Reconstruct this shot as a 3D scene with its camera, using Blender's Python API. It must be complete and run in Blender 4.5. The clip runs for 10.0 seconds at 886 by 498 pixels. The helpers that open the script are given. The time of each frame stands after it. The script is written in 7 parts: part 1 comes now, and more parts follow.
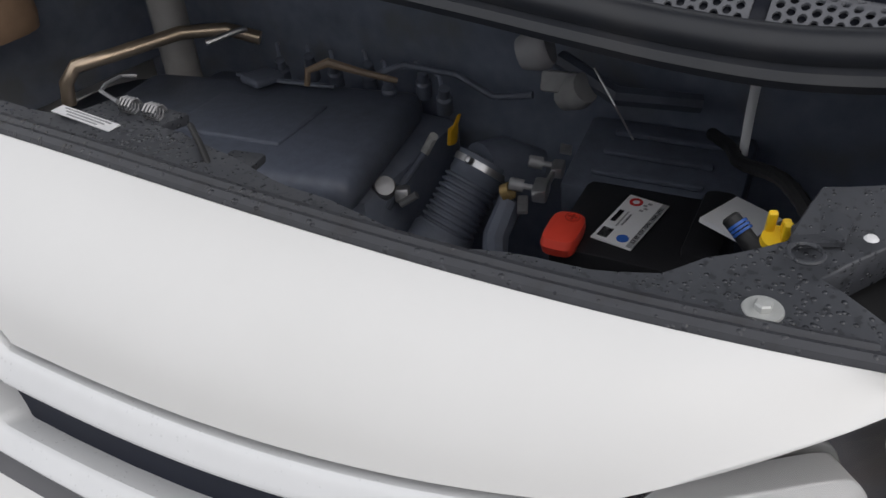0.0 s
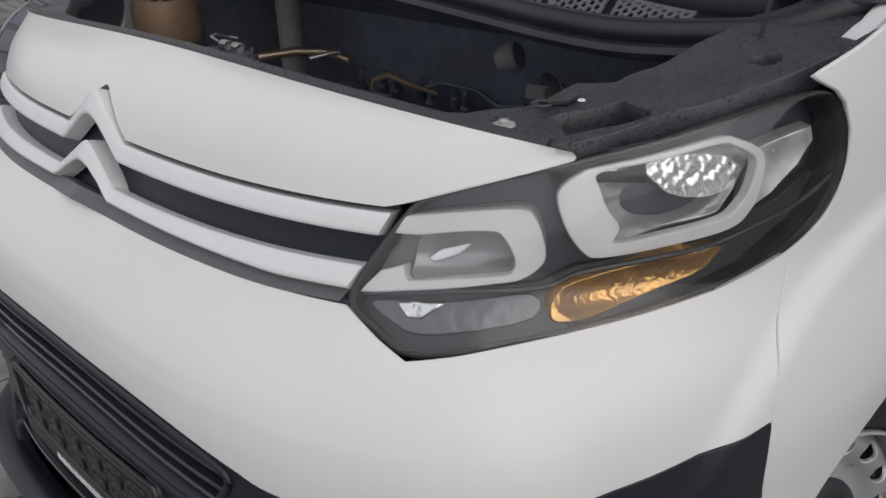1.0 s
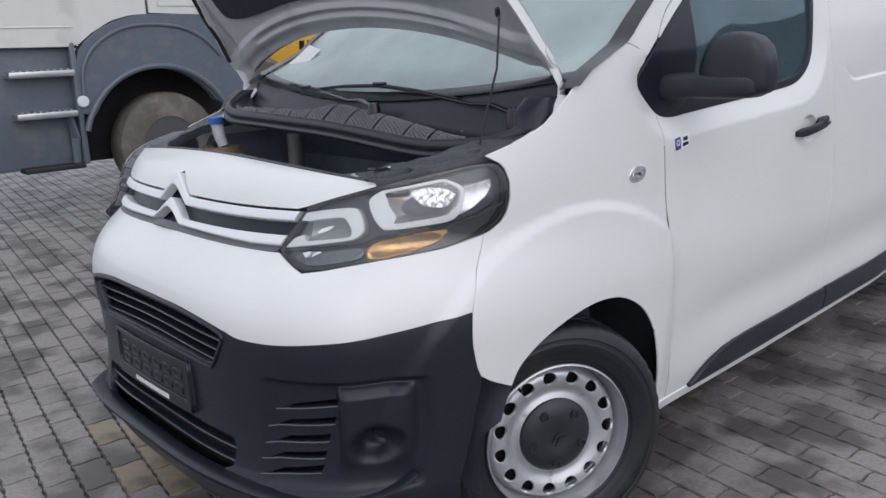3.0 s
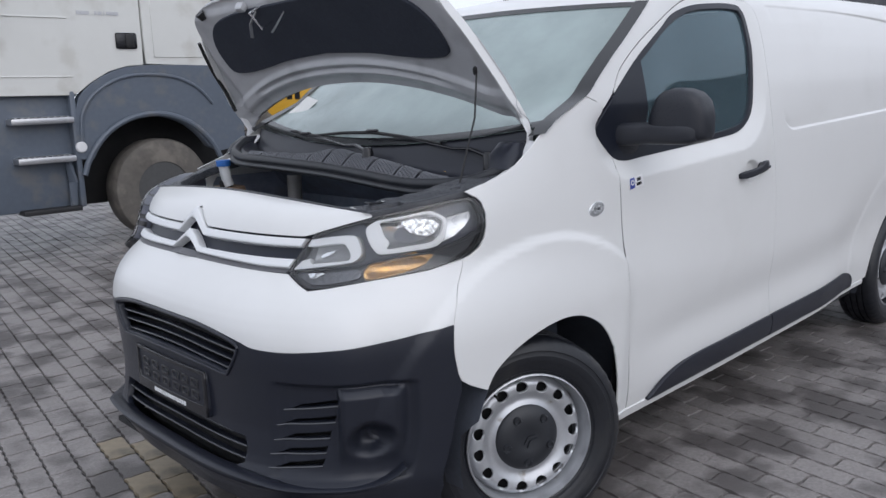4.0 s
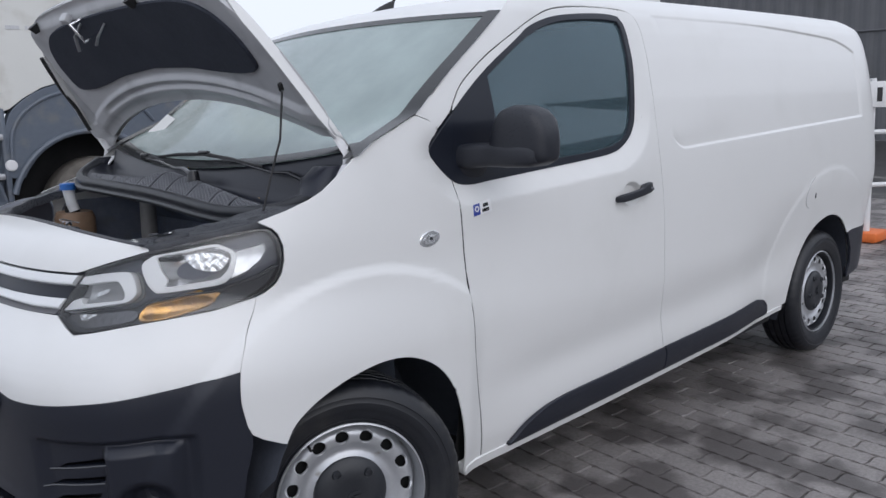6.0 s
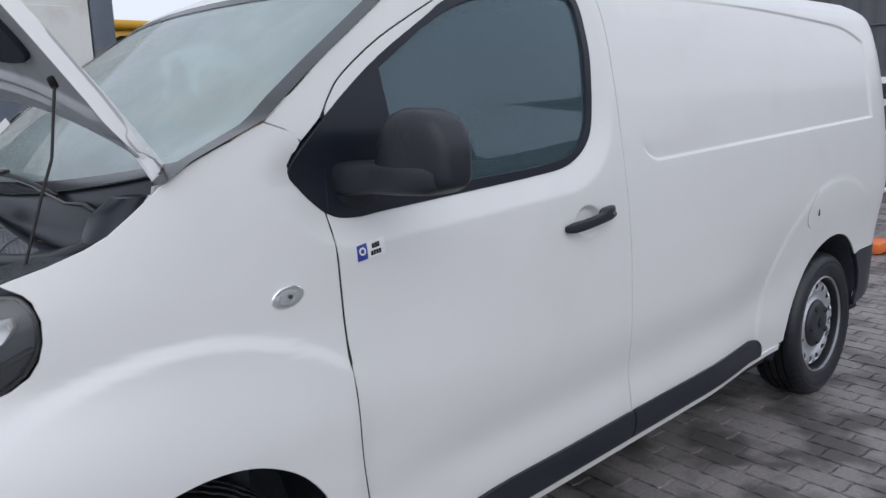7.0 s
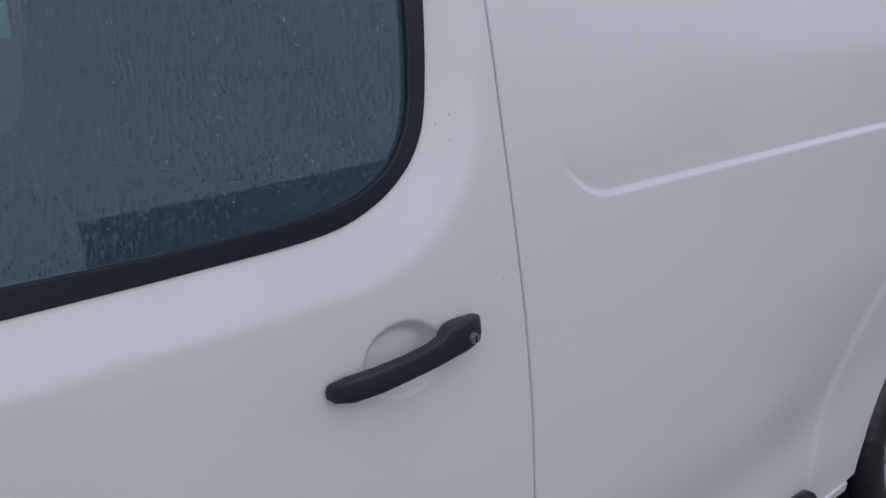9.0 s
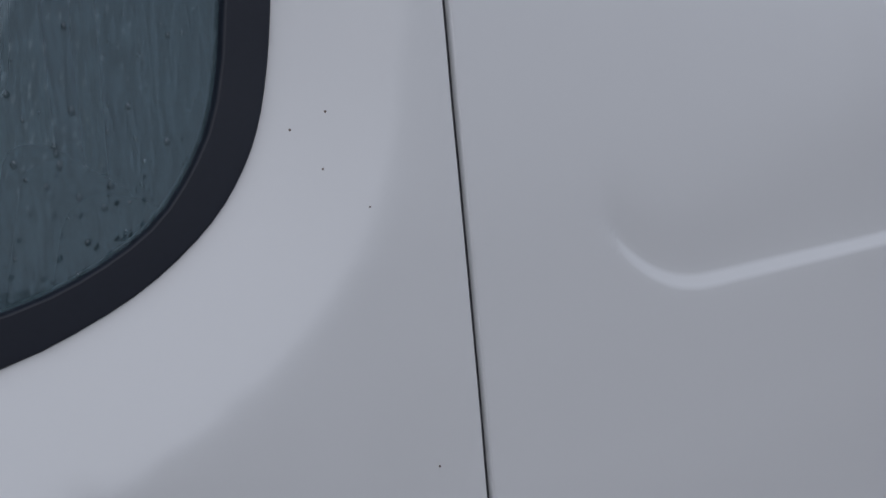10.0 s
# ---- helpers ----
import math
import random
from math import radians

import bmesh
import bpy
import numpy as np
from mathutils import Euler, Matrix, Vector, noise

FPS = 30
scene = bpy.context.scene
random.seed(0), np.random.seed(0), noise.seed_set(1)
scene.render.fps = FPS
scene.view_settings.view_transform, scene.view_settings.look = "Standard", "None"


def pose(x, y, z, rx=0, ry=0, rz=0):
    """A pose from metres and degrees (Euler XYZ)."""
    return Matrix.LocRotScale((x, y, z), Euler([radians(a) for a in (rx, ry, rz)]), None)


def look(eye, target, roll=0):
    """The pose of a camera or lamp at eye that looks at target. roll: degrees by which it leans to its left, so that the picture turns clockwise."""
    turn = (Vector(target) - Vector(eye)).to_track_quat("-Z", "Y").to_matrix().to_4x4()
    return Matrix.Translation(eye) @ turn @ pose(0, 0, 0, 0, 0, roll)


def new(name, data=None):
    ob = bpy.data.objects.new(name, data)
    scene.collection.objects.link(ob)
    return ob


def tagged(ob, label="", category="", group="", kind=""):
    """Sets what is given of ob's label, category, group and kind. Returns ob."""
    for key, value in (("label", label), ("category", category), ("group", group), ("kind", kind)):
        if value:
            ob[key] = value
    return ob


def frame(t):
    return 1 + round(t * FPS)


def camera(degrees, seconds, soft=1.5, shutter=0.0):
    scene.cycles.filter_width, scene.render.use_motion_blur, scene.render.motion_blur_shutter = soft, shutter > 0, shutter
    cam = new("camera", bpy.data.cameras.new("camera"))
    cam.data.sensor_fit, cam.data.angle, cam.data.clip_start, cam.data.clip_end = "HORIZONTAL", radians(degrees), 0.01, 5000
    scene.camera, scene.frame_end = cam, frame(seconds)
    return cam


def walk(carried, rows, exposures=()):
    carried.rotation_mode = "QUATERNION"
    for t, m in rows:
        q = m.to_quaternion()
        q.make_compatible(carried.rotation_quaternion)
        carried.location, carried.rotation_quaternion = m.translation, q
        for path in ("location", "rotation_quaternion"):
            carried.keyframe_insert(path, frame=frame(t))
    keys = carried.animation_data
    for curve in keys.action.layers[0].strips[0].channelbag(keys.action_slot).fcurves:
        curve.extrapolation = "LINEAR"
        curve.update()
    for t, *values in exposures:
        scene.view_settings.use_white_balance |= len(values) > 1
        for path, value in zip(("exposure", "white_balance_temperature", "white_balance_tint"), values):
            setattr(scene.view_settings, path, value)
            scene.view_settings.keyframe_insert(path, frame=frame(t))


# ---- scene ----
cam = camera(56.0, 10.0)

PATH = [
    (0, (-0.901, -0.649, 1.475), (0.447, 0.227, 0.285), -4.5),
    (0.2, (-0.921, -0.746, 1.446), (0.396, 0.227, 0.297), -3.5),
    (0.5, (-0.987, -0.885, 1.427), (0.305, 0.219, 0.373), -2.2),
    (1, (-1.155, -1.17, 1.424), (0.117, 0.078, 0.515), -2.5),
    (1.5, (-1.301, -1.469, 1.416), (-0.019, -0.114, 0.694), -2.4),
    (2, (-1.386, -1.795, 1.401), (-0.103, -0.388, 0.789), -2.4),
    (2.5, (-1.535, -2.044, 1.426), (-0.255, -0.633, 0.818), -2.5),
    (3, (-1.705, -2.303, 1.441), (-0.408, -0.859, 0.962), -2.4),
    (3.2, (-1.74, -2.406, 1.448), (-0.442, -0.942, 1.033), -2.2),
    (4.3, (-1.986, -2.663, 1.454), (-0.632, -1.236, 1.097), -2.2),
    (4.5, (-1.977, -2.772, 1.444), (-0.64, -1.324, 1.106), -2.5),
    (5, (-1.881, -2.845, 1.451), (-0.54, -1.4, 1.116), -2.5),
    (5.2, (-1.809, -2.848, 1.445), (-0.455, -1.413, 1.116), -2.3),
    (6.5, (-1.033, -2.579, 1.444), (0.327, -1.153, 1.102), -2.2),
    (7, (-0.668, -2.396, 1.446), (0.7, -0.978, 1.102), -2.3),
    (7.5, (-0.304, -2.253, 1.461), (1.037, -0.816, 1.093), -2.1),
    (8, (0.067, -2.035, 1.437), (1.406, -0.604, 1.041), -1.8),
    (8.5, (0.377, -1.918, 1.428), (1.699, -0.469, 1.037), -2.4),
    (9, (0.742, -1.706, 1.425), (2.022, -0.226, 1.010), -2.1),
    (9.5, (1.040, -1.516, 1.416), (2.180, 0.064, 0.965), -1.8),
    (10, (1.258, -1.351, 1.395), (2.279, 0.316, 0.975), -0.1),
]
EXPOSURES = [(0.0, 0.02, 6650, 12), (0.6, -0.20, 6650, 12), (1.5, -0.24, 6600, 12), (2.5, -0.03, 6250, 13), (3.0, 0.06, 6150, 13), (4.5, 0.04, 6050, 13), (6.5, -0.06, 6050, 13), (7.5, -0.22, 5950, 13), (8.0, -0.38, 5900, 13), (9.0, -0.54, 5850, 14), (9.5, -0.64, 5850, 14), (10.0, -0.80, 5850, 14)]
walk(cam, [(t, look(eye, target, roll)) for t, eye, target, roll in PATH], EXPOSURES)

# ---- light: a bright overcast winter sky ----
world = bpy.data.worlds.new("world")
scene.world = world
world.use_nodes = True
wn, wl = world.node_tree.nodes, world.node_tree.links
wn.clear()
w_out, w_bg = wn.new("ShaderNodeOutputWorld"), wn.new("ShaderNodeBackground")
w_mix, w_sky = wn.new("ShaderNodeMixRGB"), wn.new("ShaderNodeTexSky")
w_sky.sky_type, w_sky.sun_disc = "NISHITA", False
w_sky.sun_elevation, w_sky.sun_rotation = radians(35), radians(197)
w_sky.air_density, w_sky.dust_density = 1.0, 4.0
w_mix.inputs[0].default_value = 0.9
w_mix.inputs[2].default_value = (9.0, 9.3, 9.7, 1)
wl.new(w_sky.outputs[0], w_mix.inputs[1])
wl.new(w_mix.outputs[0], w_bg.inputs[0])
w_bg.inputs[1].default_value = 0.109
wl.new(w_bg.outputs[0], w_out.inputs[0])

sun = new("sun", bpy.data.lights.new("sun", "SUN"))
sun.data.energy, sun.data.angle, sun.data.color = 0.6, radians(60), (1.0, 0.98, 0.95)
sun.matrix_world = look((-2.4, -7.6, 5.6), (0, 0, 0))

# ---- materials ----


def mat(name, color, rough=0.5, metal=0.0, vary=0.12, grain=40.0, bump=0.0, bump_scale=200.0, spec=0.5, coat=0.0, wear=None, wear_scale=6.0, wear_edge=(0.5, 0.7), coat_rough=0.05, island=False, placed=False):
    """A procedural surface: base colour varied at two scales, roughness to match, fine relief, and stains of a second colour."""
    m = bpy.data.materials.new(name)
    m.use_nodes = True
    n, l = m.node_tree.nodes, m.node_tree.links
    b = n["Principled BSDF"]
    tc = n.new("ShaderNodeTexCoord")
    n1, n2 = n.new("ShaderNodeTexNoise"), n.new("ShaderNodeTexNoise")
    n1.inputs["Scale"].default_value, n1.inputs["Detail"].default_value = grain, 5.0
    n2.inputs["Scale"].default_value, n2.inputs["Detail"].default_value = wear_scale, 6.0
    where = n.new("ShaderNodeNewGeometry").outputs["Position"] if placed else tc.outputs["Object"]
    for k in (n1, n2):
        l.new(where, k.inputs["Vector"])
    mr = n.new("ShaderNodeMapRange")
    mr.inputs["To Min"].default_value, mr.inputs["To Max"].default_value = 1 - vary, 1 + vary
    l.new(n1.outputs["Fac"], mr.inputs["Value"])
    mul = n.new("ShaderNodeMixRGB")
    mul.blend_type, mul.inputs[0].default_value = "MULTIPLY", 1.0
    mul.inputs[1].default_value = (*color, 1)
    l.new(mr.outputs[0], mul.inputs[2])
    last = mul.outputs[0]
    if island:
        geo, mi = n.new("ShaderNodeObjectInfo"), n.new("ShaderNodeMapRange")
        ge = n.new("ShaderNodeNewGeometry")
        add = n.new("ShaderNodeMath")
        add.operation = "ADD"
        fr = n.new("ShaderNodeMath")
        fr.operation = "FRACT"
        l.new(geo.outputs["Random"], add.inputs[0])
        l.new(ge.outputs["Random Per Island"], add.inputs[1])
        l.new(add.outputs[0], fr.inputs[0])
        mi.inputs["To Min"].default_value, mi.inputs["To Max"].default_value = 0.92, 1.08
        l.new(fr.outputs[0], mi.inputs["Value"])
        m2 = n.new("ShaderNodeMixRGB")
        m2.blend_type, m2.inputs[0].default_value = "MULTIPLY", 1.0
        l.new(last, m2.inputs[1])
        l.new(mi.outputs[0], m2.inputs[2])
        last = m2.outputs[0]
    if wear:
        cr = n.new("ShaderNodeMapRange")
        cr.interpolation_type = "SMOOTHSTEP"
        cr.inputs["From Min"].default_value, cr.inputs["From Max"].default_value = wear_edge
        l.new(n2.outputs["Fac"], cr.inputs["Value"])
        mx = n.new("ShaderNodeMixRGB")
        mx.inputs[2].default_value = (*wear, 1)
        l.new(cr.outputs[0], mx.inputs[0])
        l.new(last, mx.inputs[1])
        last = mx.outputs[0]
    l.new(last, b.inputs["Base Color"])
    rr = n.new("ShaderNodeMapRange")
    rr.inputs["To Min"].default_value, rr.inputs["To Max"].default_value = max(0.02, rough * 0.8), min(1.0, rough * 1.2)
    l.new(n2.outputs["Fac"], rr.inputs["Value"])
    l.new(rr.outputs[0], b.inputs["Roughness"])
    b.inputs["Metallic"].default_value = metal
    b.inputs["Specular IOR Level"].default_value = spec
    b.inputs["Coat Weight"].default_value = coat
    b.inputs["Coat Roughness"].default_value = coat_rough
    if bump:
        bp, nb = n.new("ShaderNodeBump"), n.new("ShaderNodeTexNoise")
        nb.inputs["Scale"].default_value = bump_scale
        l.new(where, nb.inputs["Vector"])
        bp.inputs["Strength"].default_value, bp.inputs["Distance"].default_value = bump, 0.002
        l.new(nb.outputs["Fac"], bp.inputs["Height"])
        l.new(bp.outputs[0], b.inputs["Normal"])
    return m


def wet(m, scale=90.0, size=0.42, height=0.6):
    """Rain drops standing on a surface: bumps of water, glossy where they stand."""
    n, l = m.node_tree.nodes, m.node_tree.links
    b = n["Principled BSDF"]
    tc, v, ns = n.new("ShaderNodeTexCoord"), n.new("ShaderNodeTexVoronoi"), n.new("ShaderNodeTexNoise")
    v.inputs["Scale"].default_value, v.inputs["Randomness"].default_value = scale, 1.0
    ns.inputs["Scale"].default_value = 9.0
    l.new(tc.outputs["Object"], v.inputs["Vector"])
    l.new(tc.outputs["Object"], ns.inputs["Vector"])
    lim = n.new("ShaderNodeMath")
    lim.operation, lim.inputs[1].default_value = "MULTIPLY", size
    l.new(ns.outputs["Fac"], lim.inputs[0])
    dif = n.new("ShaderNodeMath")
    dif.operation, dif.use_clamp = "SUBTRACT", True
    l.new(lim.outputs[0], dif.inputs[0])
    l.new(v.outputs["Distance"], dif.inputs[1])
    rt = n.new("ShaderNodeMath")
    rt.operation, rt.inputs[1].default_value = "POWER", 0.5
    l.new(dif.outputs[0], rt.inputs[0])
    bp = n.new("ShaderNodeBump")
    bp.inputs["Strength"].default_value, bp.inputs["Distance"].default_value = height, 0.004
    l.new(rt.outputs[0], bp.inputs["Height"])
    l.new(bp.outputs[0], b.inputs["Normal"])
    drop = n.new("ShaderNodeMapRange")
    drop.inputs["From Max"].default_value = 0.02
    drop.inputs["To Min"].default_value, drop.inputs["To Max"].default_value = 0.45, 0.06
    l.new(dif.outputs[0], drop.inputs["Value"])
    l.new(drop.outputs[0], b.inputs["Roughness"])
    return m


def pane(name, tint=(0.85, 0.92, 0.9), fog=0.0, fog_color=(0.55, 0.62, 0.6), rough=0.02, drops=0.0, streak=1.0, cover=(0.35, 0.65), ior=1.5, fine=4.0, low=0.55, relief=0.3, sheen=(0.8, 0.8, 0.8)):
    """Thin clear glass: lets light straight through, mirrors by Fresnel; fog is a misted film with wiped gaps."""
    m = bpy.data.materials.new(name)
    m.use_nodes = True
    n, l = m.node_tree.nodes, m.node_tree.links
    n.clear()
    out, tr, gl = n.new("ShaderNodeOutputMaterial"), n.new("ShaderNodeBsdfTransparent"), n.new("ShaderNodeBsdfGlossy")
    tr.inputs[0].default_value = (*tint, 1)
    gl.inputs["Color"].default_value = (*sheen, 1)
    gl.inputs["Roughness"].default_value = rough
    fr, mix = n.new("ShaderNodeFresnel"), n.new("ShaderNodeMixShader")
    fr.inputs[0].default_value = ior
    base = tr.outputs[0]
    tc = n.new("ShaderNodeTexCoord")
    if fog:
        df, mf = n.new("ShaderNodeBsdfDiffuse"), n.new("ShaderNodeMixShader")
        df.inputs[0].default_value = (*fog_color, 1)
        ns, mp, mr = n.new("ShaderNodeTexNoise"), n.new("ShaderNodeMapping"), n.new("ShaderNodeMapRange")
        mp.inputs["Scale"].default_value = (1, 1, streak)
        ns.inputs["Scale"].default_value, ns.inputs["Detail"].default_value = fine, 7.0
        l.new(tc.outputs["Object"], mp.inputs[0])
        l.new(mp.outputs[0], ns.inputs["Vector"])
        mr.inputs["From Min"].default_value, mr.inputs["From Max"].default_value = cover
        mr.inputs["To Min"].default_value, mr.inputs["To Max"].default_value = fog * low, fog
        l.new(ns.outputs["Fac"], mr.inputs["Value"])
        l.new(mr.outputs[0], mf.inputs[0])
        l.new(tr.outputs[0], mf.inputs[1])
        l.new(df.outputs[0], mf.inputs[2])
        base = mf.outputs[0]
    if drops:
        v, bp, mr2 = n.new("ShaderNodeTexVoronoi"), n.new("ShaderNodeBump"), n.new("ShaderNodeMapRange")
        v.inputs["Scale"].default_value = drops
        mp2 = n.new("ShaderNodeMapping")
        mp2.inputs["Scale"].default_value = (1, 1, 0.6)
        l.new(tc.outputs["Object"], mp2.inputs[0])
        l.new(mp2.outputs[0], v.inputs["Vector"])
        mr2.inputs["From Max"].default_value = 0.35
        mr2.inputs["To Min"].default_value, mr2.inputs["To Max"].default_value = 1, 0
        l.new(v.outputs["Distance"], mr2.inputs["Value"])
        l.new(mr2.outputs[0], bp.inputs["Height"])
        bp.inputs["Strength"].default_value, bp.inputs["Distance"].default_value = relief, 0.002
        l.new(bp.outputs[0], gl.inputs["Normal"])
        l.new(bp.outputs[0], fr.inputs["Normal"])
    l.new(fr.outputs[0], mix.inputs[0])
    l.new(base, mix.inputs[1])
    l.new(gl.outputs[0], mix.inputs[2])
    l.new(mix.outputs[0], out.inputs[0])
    return m


WHITE = mat("white_paint", (0.72, 0.72, 0.712), 0.32, vary=0.02, grain=3, coat=0.4, coat_rough=0.24, wear=(0.65, 0.65, 0.635), wear_scale=2.5, wear_edge=(0.5, 0.95))
# White body paint darkened to grey: the seam's shade is in the colour.
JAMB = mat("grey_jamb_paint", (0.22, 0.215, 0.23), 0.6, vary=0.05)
GRILLE_WHITE = wet(mat("satin_silver_white", (0.70, 0.71, 0.72), 0.35, vary=0.04), 140, 0.3, 0.25)
BLACK = mat("black_bumper_plastic", (0.0150, 0.0172, 0.0262), 0.33, vary=0.18, grain=300, bump=0.10, bump_scale=900, spec=0.4)
# Paler than the bumper plastic: the sky's highlight along thin edges, as colour.
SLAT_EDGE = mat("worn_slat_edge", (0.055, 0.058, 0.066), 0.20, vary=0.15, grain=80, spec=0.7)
GLOSS_BLACK = mat("gloss_black_trim", (0.012, 0.012, 0.015), 0.22, vary=0.1)
FRAME_BLACK = mat("satin_black_frame", (0.010, 0.0125, 0.021), 0.36, vary=0.12, grain=250, bump=0.05, bump_scale=700, spec=0.36)
GRILLE_BLACK = mat("grille_field_black", (0.014, 0.017, 0.028), 0.35, vary=0.1, spec=0.3)
# Near-black that puts the shade of gaps and hollows into the colour.
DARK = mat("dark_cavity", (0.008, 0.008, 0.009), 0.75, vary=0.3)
RUBBER = mat("black_rubber", (0.014, 0.014, 0.015), 0.55, vary=0.25, grain=60, bump=0.2, bump_scale=300)
TYRE = mat("tyre_rubber", (0.0095, 0.0108, 0.0150), 0.42, vary=0.35, grain=90, bump=0.3, bump_scale=250, wear=(0.036, 0.035, 0.034), wear_scale=5, wear_edge=(0.55, 0.85))
STEEL = mat("silver_wheel_paint", (0.50, 0.51, 0.53), 0.33, metal=0.55, vary=0.08, grain=60, wear=(0.24, 0.21, 0.17), wear_scale=16, wear_edge=(0.64, 0.78))
CHROME = mat("bright_chrome", (0.80, 0.81, 0.82), 0.12, metal=1.0, vary=0.03)
ALU = mat("bare_aluminium", (0.55, 0.55, 0.56), 0.35, metal=0.9, vary=0.15, grain=150)
LAMP_GREY = mat("lamp_housing_grey", (0.045, 0.048, 0.056), 0.25, vary=0.08)
LAMP_WHITE = mat("lamp_light_guide", (0.96, 0.965, 0.97), 0.25, metal=0.10, vary=0.02)
PRIMER = mat("hood_inner_paint", (0.74, 0.74, 0.75), 0.40, vary=0.05, grain=10, wear=(0.64, 0.64, 0.65), wear_scale=8)
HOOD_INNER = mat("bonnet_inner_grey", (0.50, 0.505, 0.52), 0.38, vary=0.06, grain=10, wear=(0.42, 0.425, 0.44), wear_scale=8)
FELT = mat("black_insulation_felt", (0.026, 0.031, 0.046), 0.85, vary=0.3, grain=80, bump=0.5, bump_scale=120)
GLASS_CLEAR = pane("clear_lens", (0.98, 0.985, 0.99))
LAMP_LENS = pane("clear_lamp_lens", (0.98, 0.985, 0.99), ior=1.7)
GLASS_SIDE = pane("misted_side_glass", (0.52, 0.66, 0.63), fog=0.46, fog_color=(0.120, 0.190, 0.225), drops=190, streak=0.13, ior=1.80, fine=420.0, low=0.58, sheen=(0.66, 0.79, 0.86), relief=0.10, cover=(0.40, 0.62))
GLASS_FRONT = pane("misted_windscreen", (0.70, 0.80, 0.78), fog=0.85, fog_color=(0.44, 0.53, 0.52), drops=160, streak=0.5, cover=(0.1, 0.8))

# ---- building helpers ----


def part(name, data, material, parent, label="", smooth_angle=0.6):
    """One mesh object under a thing or under a part, from a bmesh or a mesh."""
    if isinstance(data, bmesh.types.BMesh):
        me = bpy.data.meshes.new(name)
        data.to_mesh(me)
        data.free()
        me.shade_smooth()
        if smooth_angle is not None:
            me.set_sharp_from_angle(angle=smooth_angle)
    else:
        me = data
    if not me.materials:
        me.materials.append(material)
    ob = new(name, me)
    ob.parent = parent
    if label:
        ob["label"] = label
    return ob


def thing(name, label, category, group="", kind=""):
    return tagged(new(name), label, category, group, kind)


def mesh_of(name, verts, faces):
    me = bpy.data.meshes.new(name)
    me.from_pydata([tuple(v) for v in verts], [], faces)
    return me


def bm_box(size, m=None, bevel=0.0, seg=2):
    bm = bmesh.new()
    bmesh.ops.create_cube(bm, size=1.0, matrix=Matrix.Diagonal((*size, 1)))
    if bevel:
        bmesh.ops.bevel(bm, geom=list(bm.edges), offset=bevel, segments=seg, profile=0.5, affect="EDGES")
    if m is not None:
        bmesh.ops.transform(bm, matrix=m, verts=list(bm.verts))
    return bm


def bm_join(*bms):
    out = bms[0]
    for b in bms[1:]:
        me = bpy.data.meshes.new("tmp")
        b.to_mesh(me)
        b.free()
        out.from_mesh(me)
        bpy.data.meshes.remove(me)
    return out


def bm_lathe(profile, seg=48, m=None, close=False):
    """Turns (radius, height) pairs about z."""
    bm = bmesh.new()
    rings = []
    for r, h in profile:
        rings.append([bm.verts.new((r * math.cos(2 * math.pi * k / seg), r * math.sin(2 * math.pi * k / seg), h)) for k in range(seg)])
    pairs = list(zip(rings, rings[1:])) + ([(rings[-1], rings[0])] if close else [])
    for a, b in pairs:
        for k in range(seg):
            bm.faces.new((a[k], a[(k + 1) % seg], b[(k + 1) % seg], b[k]))
    if not close:
        for ring, flip in ((rings[0], True), (rings[-1], False)):
            if profile[0 if flip else -1][0] > 1e-4:
                bm.faces.new(list(reversed(ring)) if flip else ring)
    bmesh.ops.remove_doubles(bm, verts=list(bm.verts), dist=1e-5)
    bmesh.ops.recalc_face_normals(bm, faces=list(bm.faces))
    if m is not None:
        bmesh.ops.transform(bm, matrix=m, verts=list(bm.verts))
    return bm


def bm_tube(points, radius, seg=8, closed=False, flat=1.0, up=(0, 0, 1)):
    """A tube along points; radius may be a list; flat squeezes it along up."""
    pts = [Vector(p) for p in points]
    n = len(pts)
    bm = bmesh.new()
    rings = []
    for i, p in enumerate(pts):
        a, b = (pts[i - 1] if i or closed else p), (pts[(i + 1) % n] if i < n - 1 or closed else p)
        d = (b - a).normalized()
        side = d.cross(Vector(up))
        side = side.normalized() if side.length > 1e-4 else d.orthogonal().normalized()
        top = side.cross(d).normalized()
        r = radius[i] if isinstance(radius, (list, tuple)) else radius
        rings.append([bm.verts.new(p + side * r * math.cos(2 * math.pi * k / seg) + top * r * flat * math.sin(2 * math.pi * k / seg)) for k in range(seg)])
    for i in range(n if closed else n - 1):
        a, b = rings[i], rings[(i + 1) % n]
        for k in range(seg):
            bm.faces.new((a[k], a[(k + 1) % seg], b[(k + 1) % seg], b[k]))
    if not closed:
        bm.faces.new(rings[0][::-1])
        bm.faces.new(rings[-1])
    bmesh.ops.recalc_face_normals(bm, faces=list(bm.faces))
    return bm


def curve(points, per=6, closed=False):
    """Catmull-Rom through control points of any dimension."""
    p = [np.array(q, float) for q in points]
    n, out = len(p), []
    for i in range(n if closed else n - 1):
        a, b, c, d = (p[(i + k) % n] if closed else p[min(max(i + k, 0), n - 1)] for k in (-1, 0, 1, 2))
        for k in range(per):
            t = k / per
            out.append(0.5 * (2 * b + (c - a) * t + (2 * a - 5 * b + 4 * c - d) * t * t + (3 * b - a - 3 * c + d) * t ** 3))
    if not closed:
        out.append(p[-1])
    return out


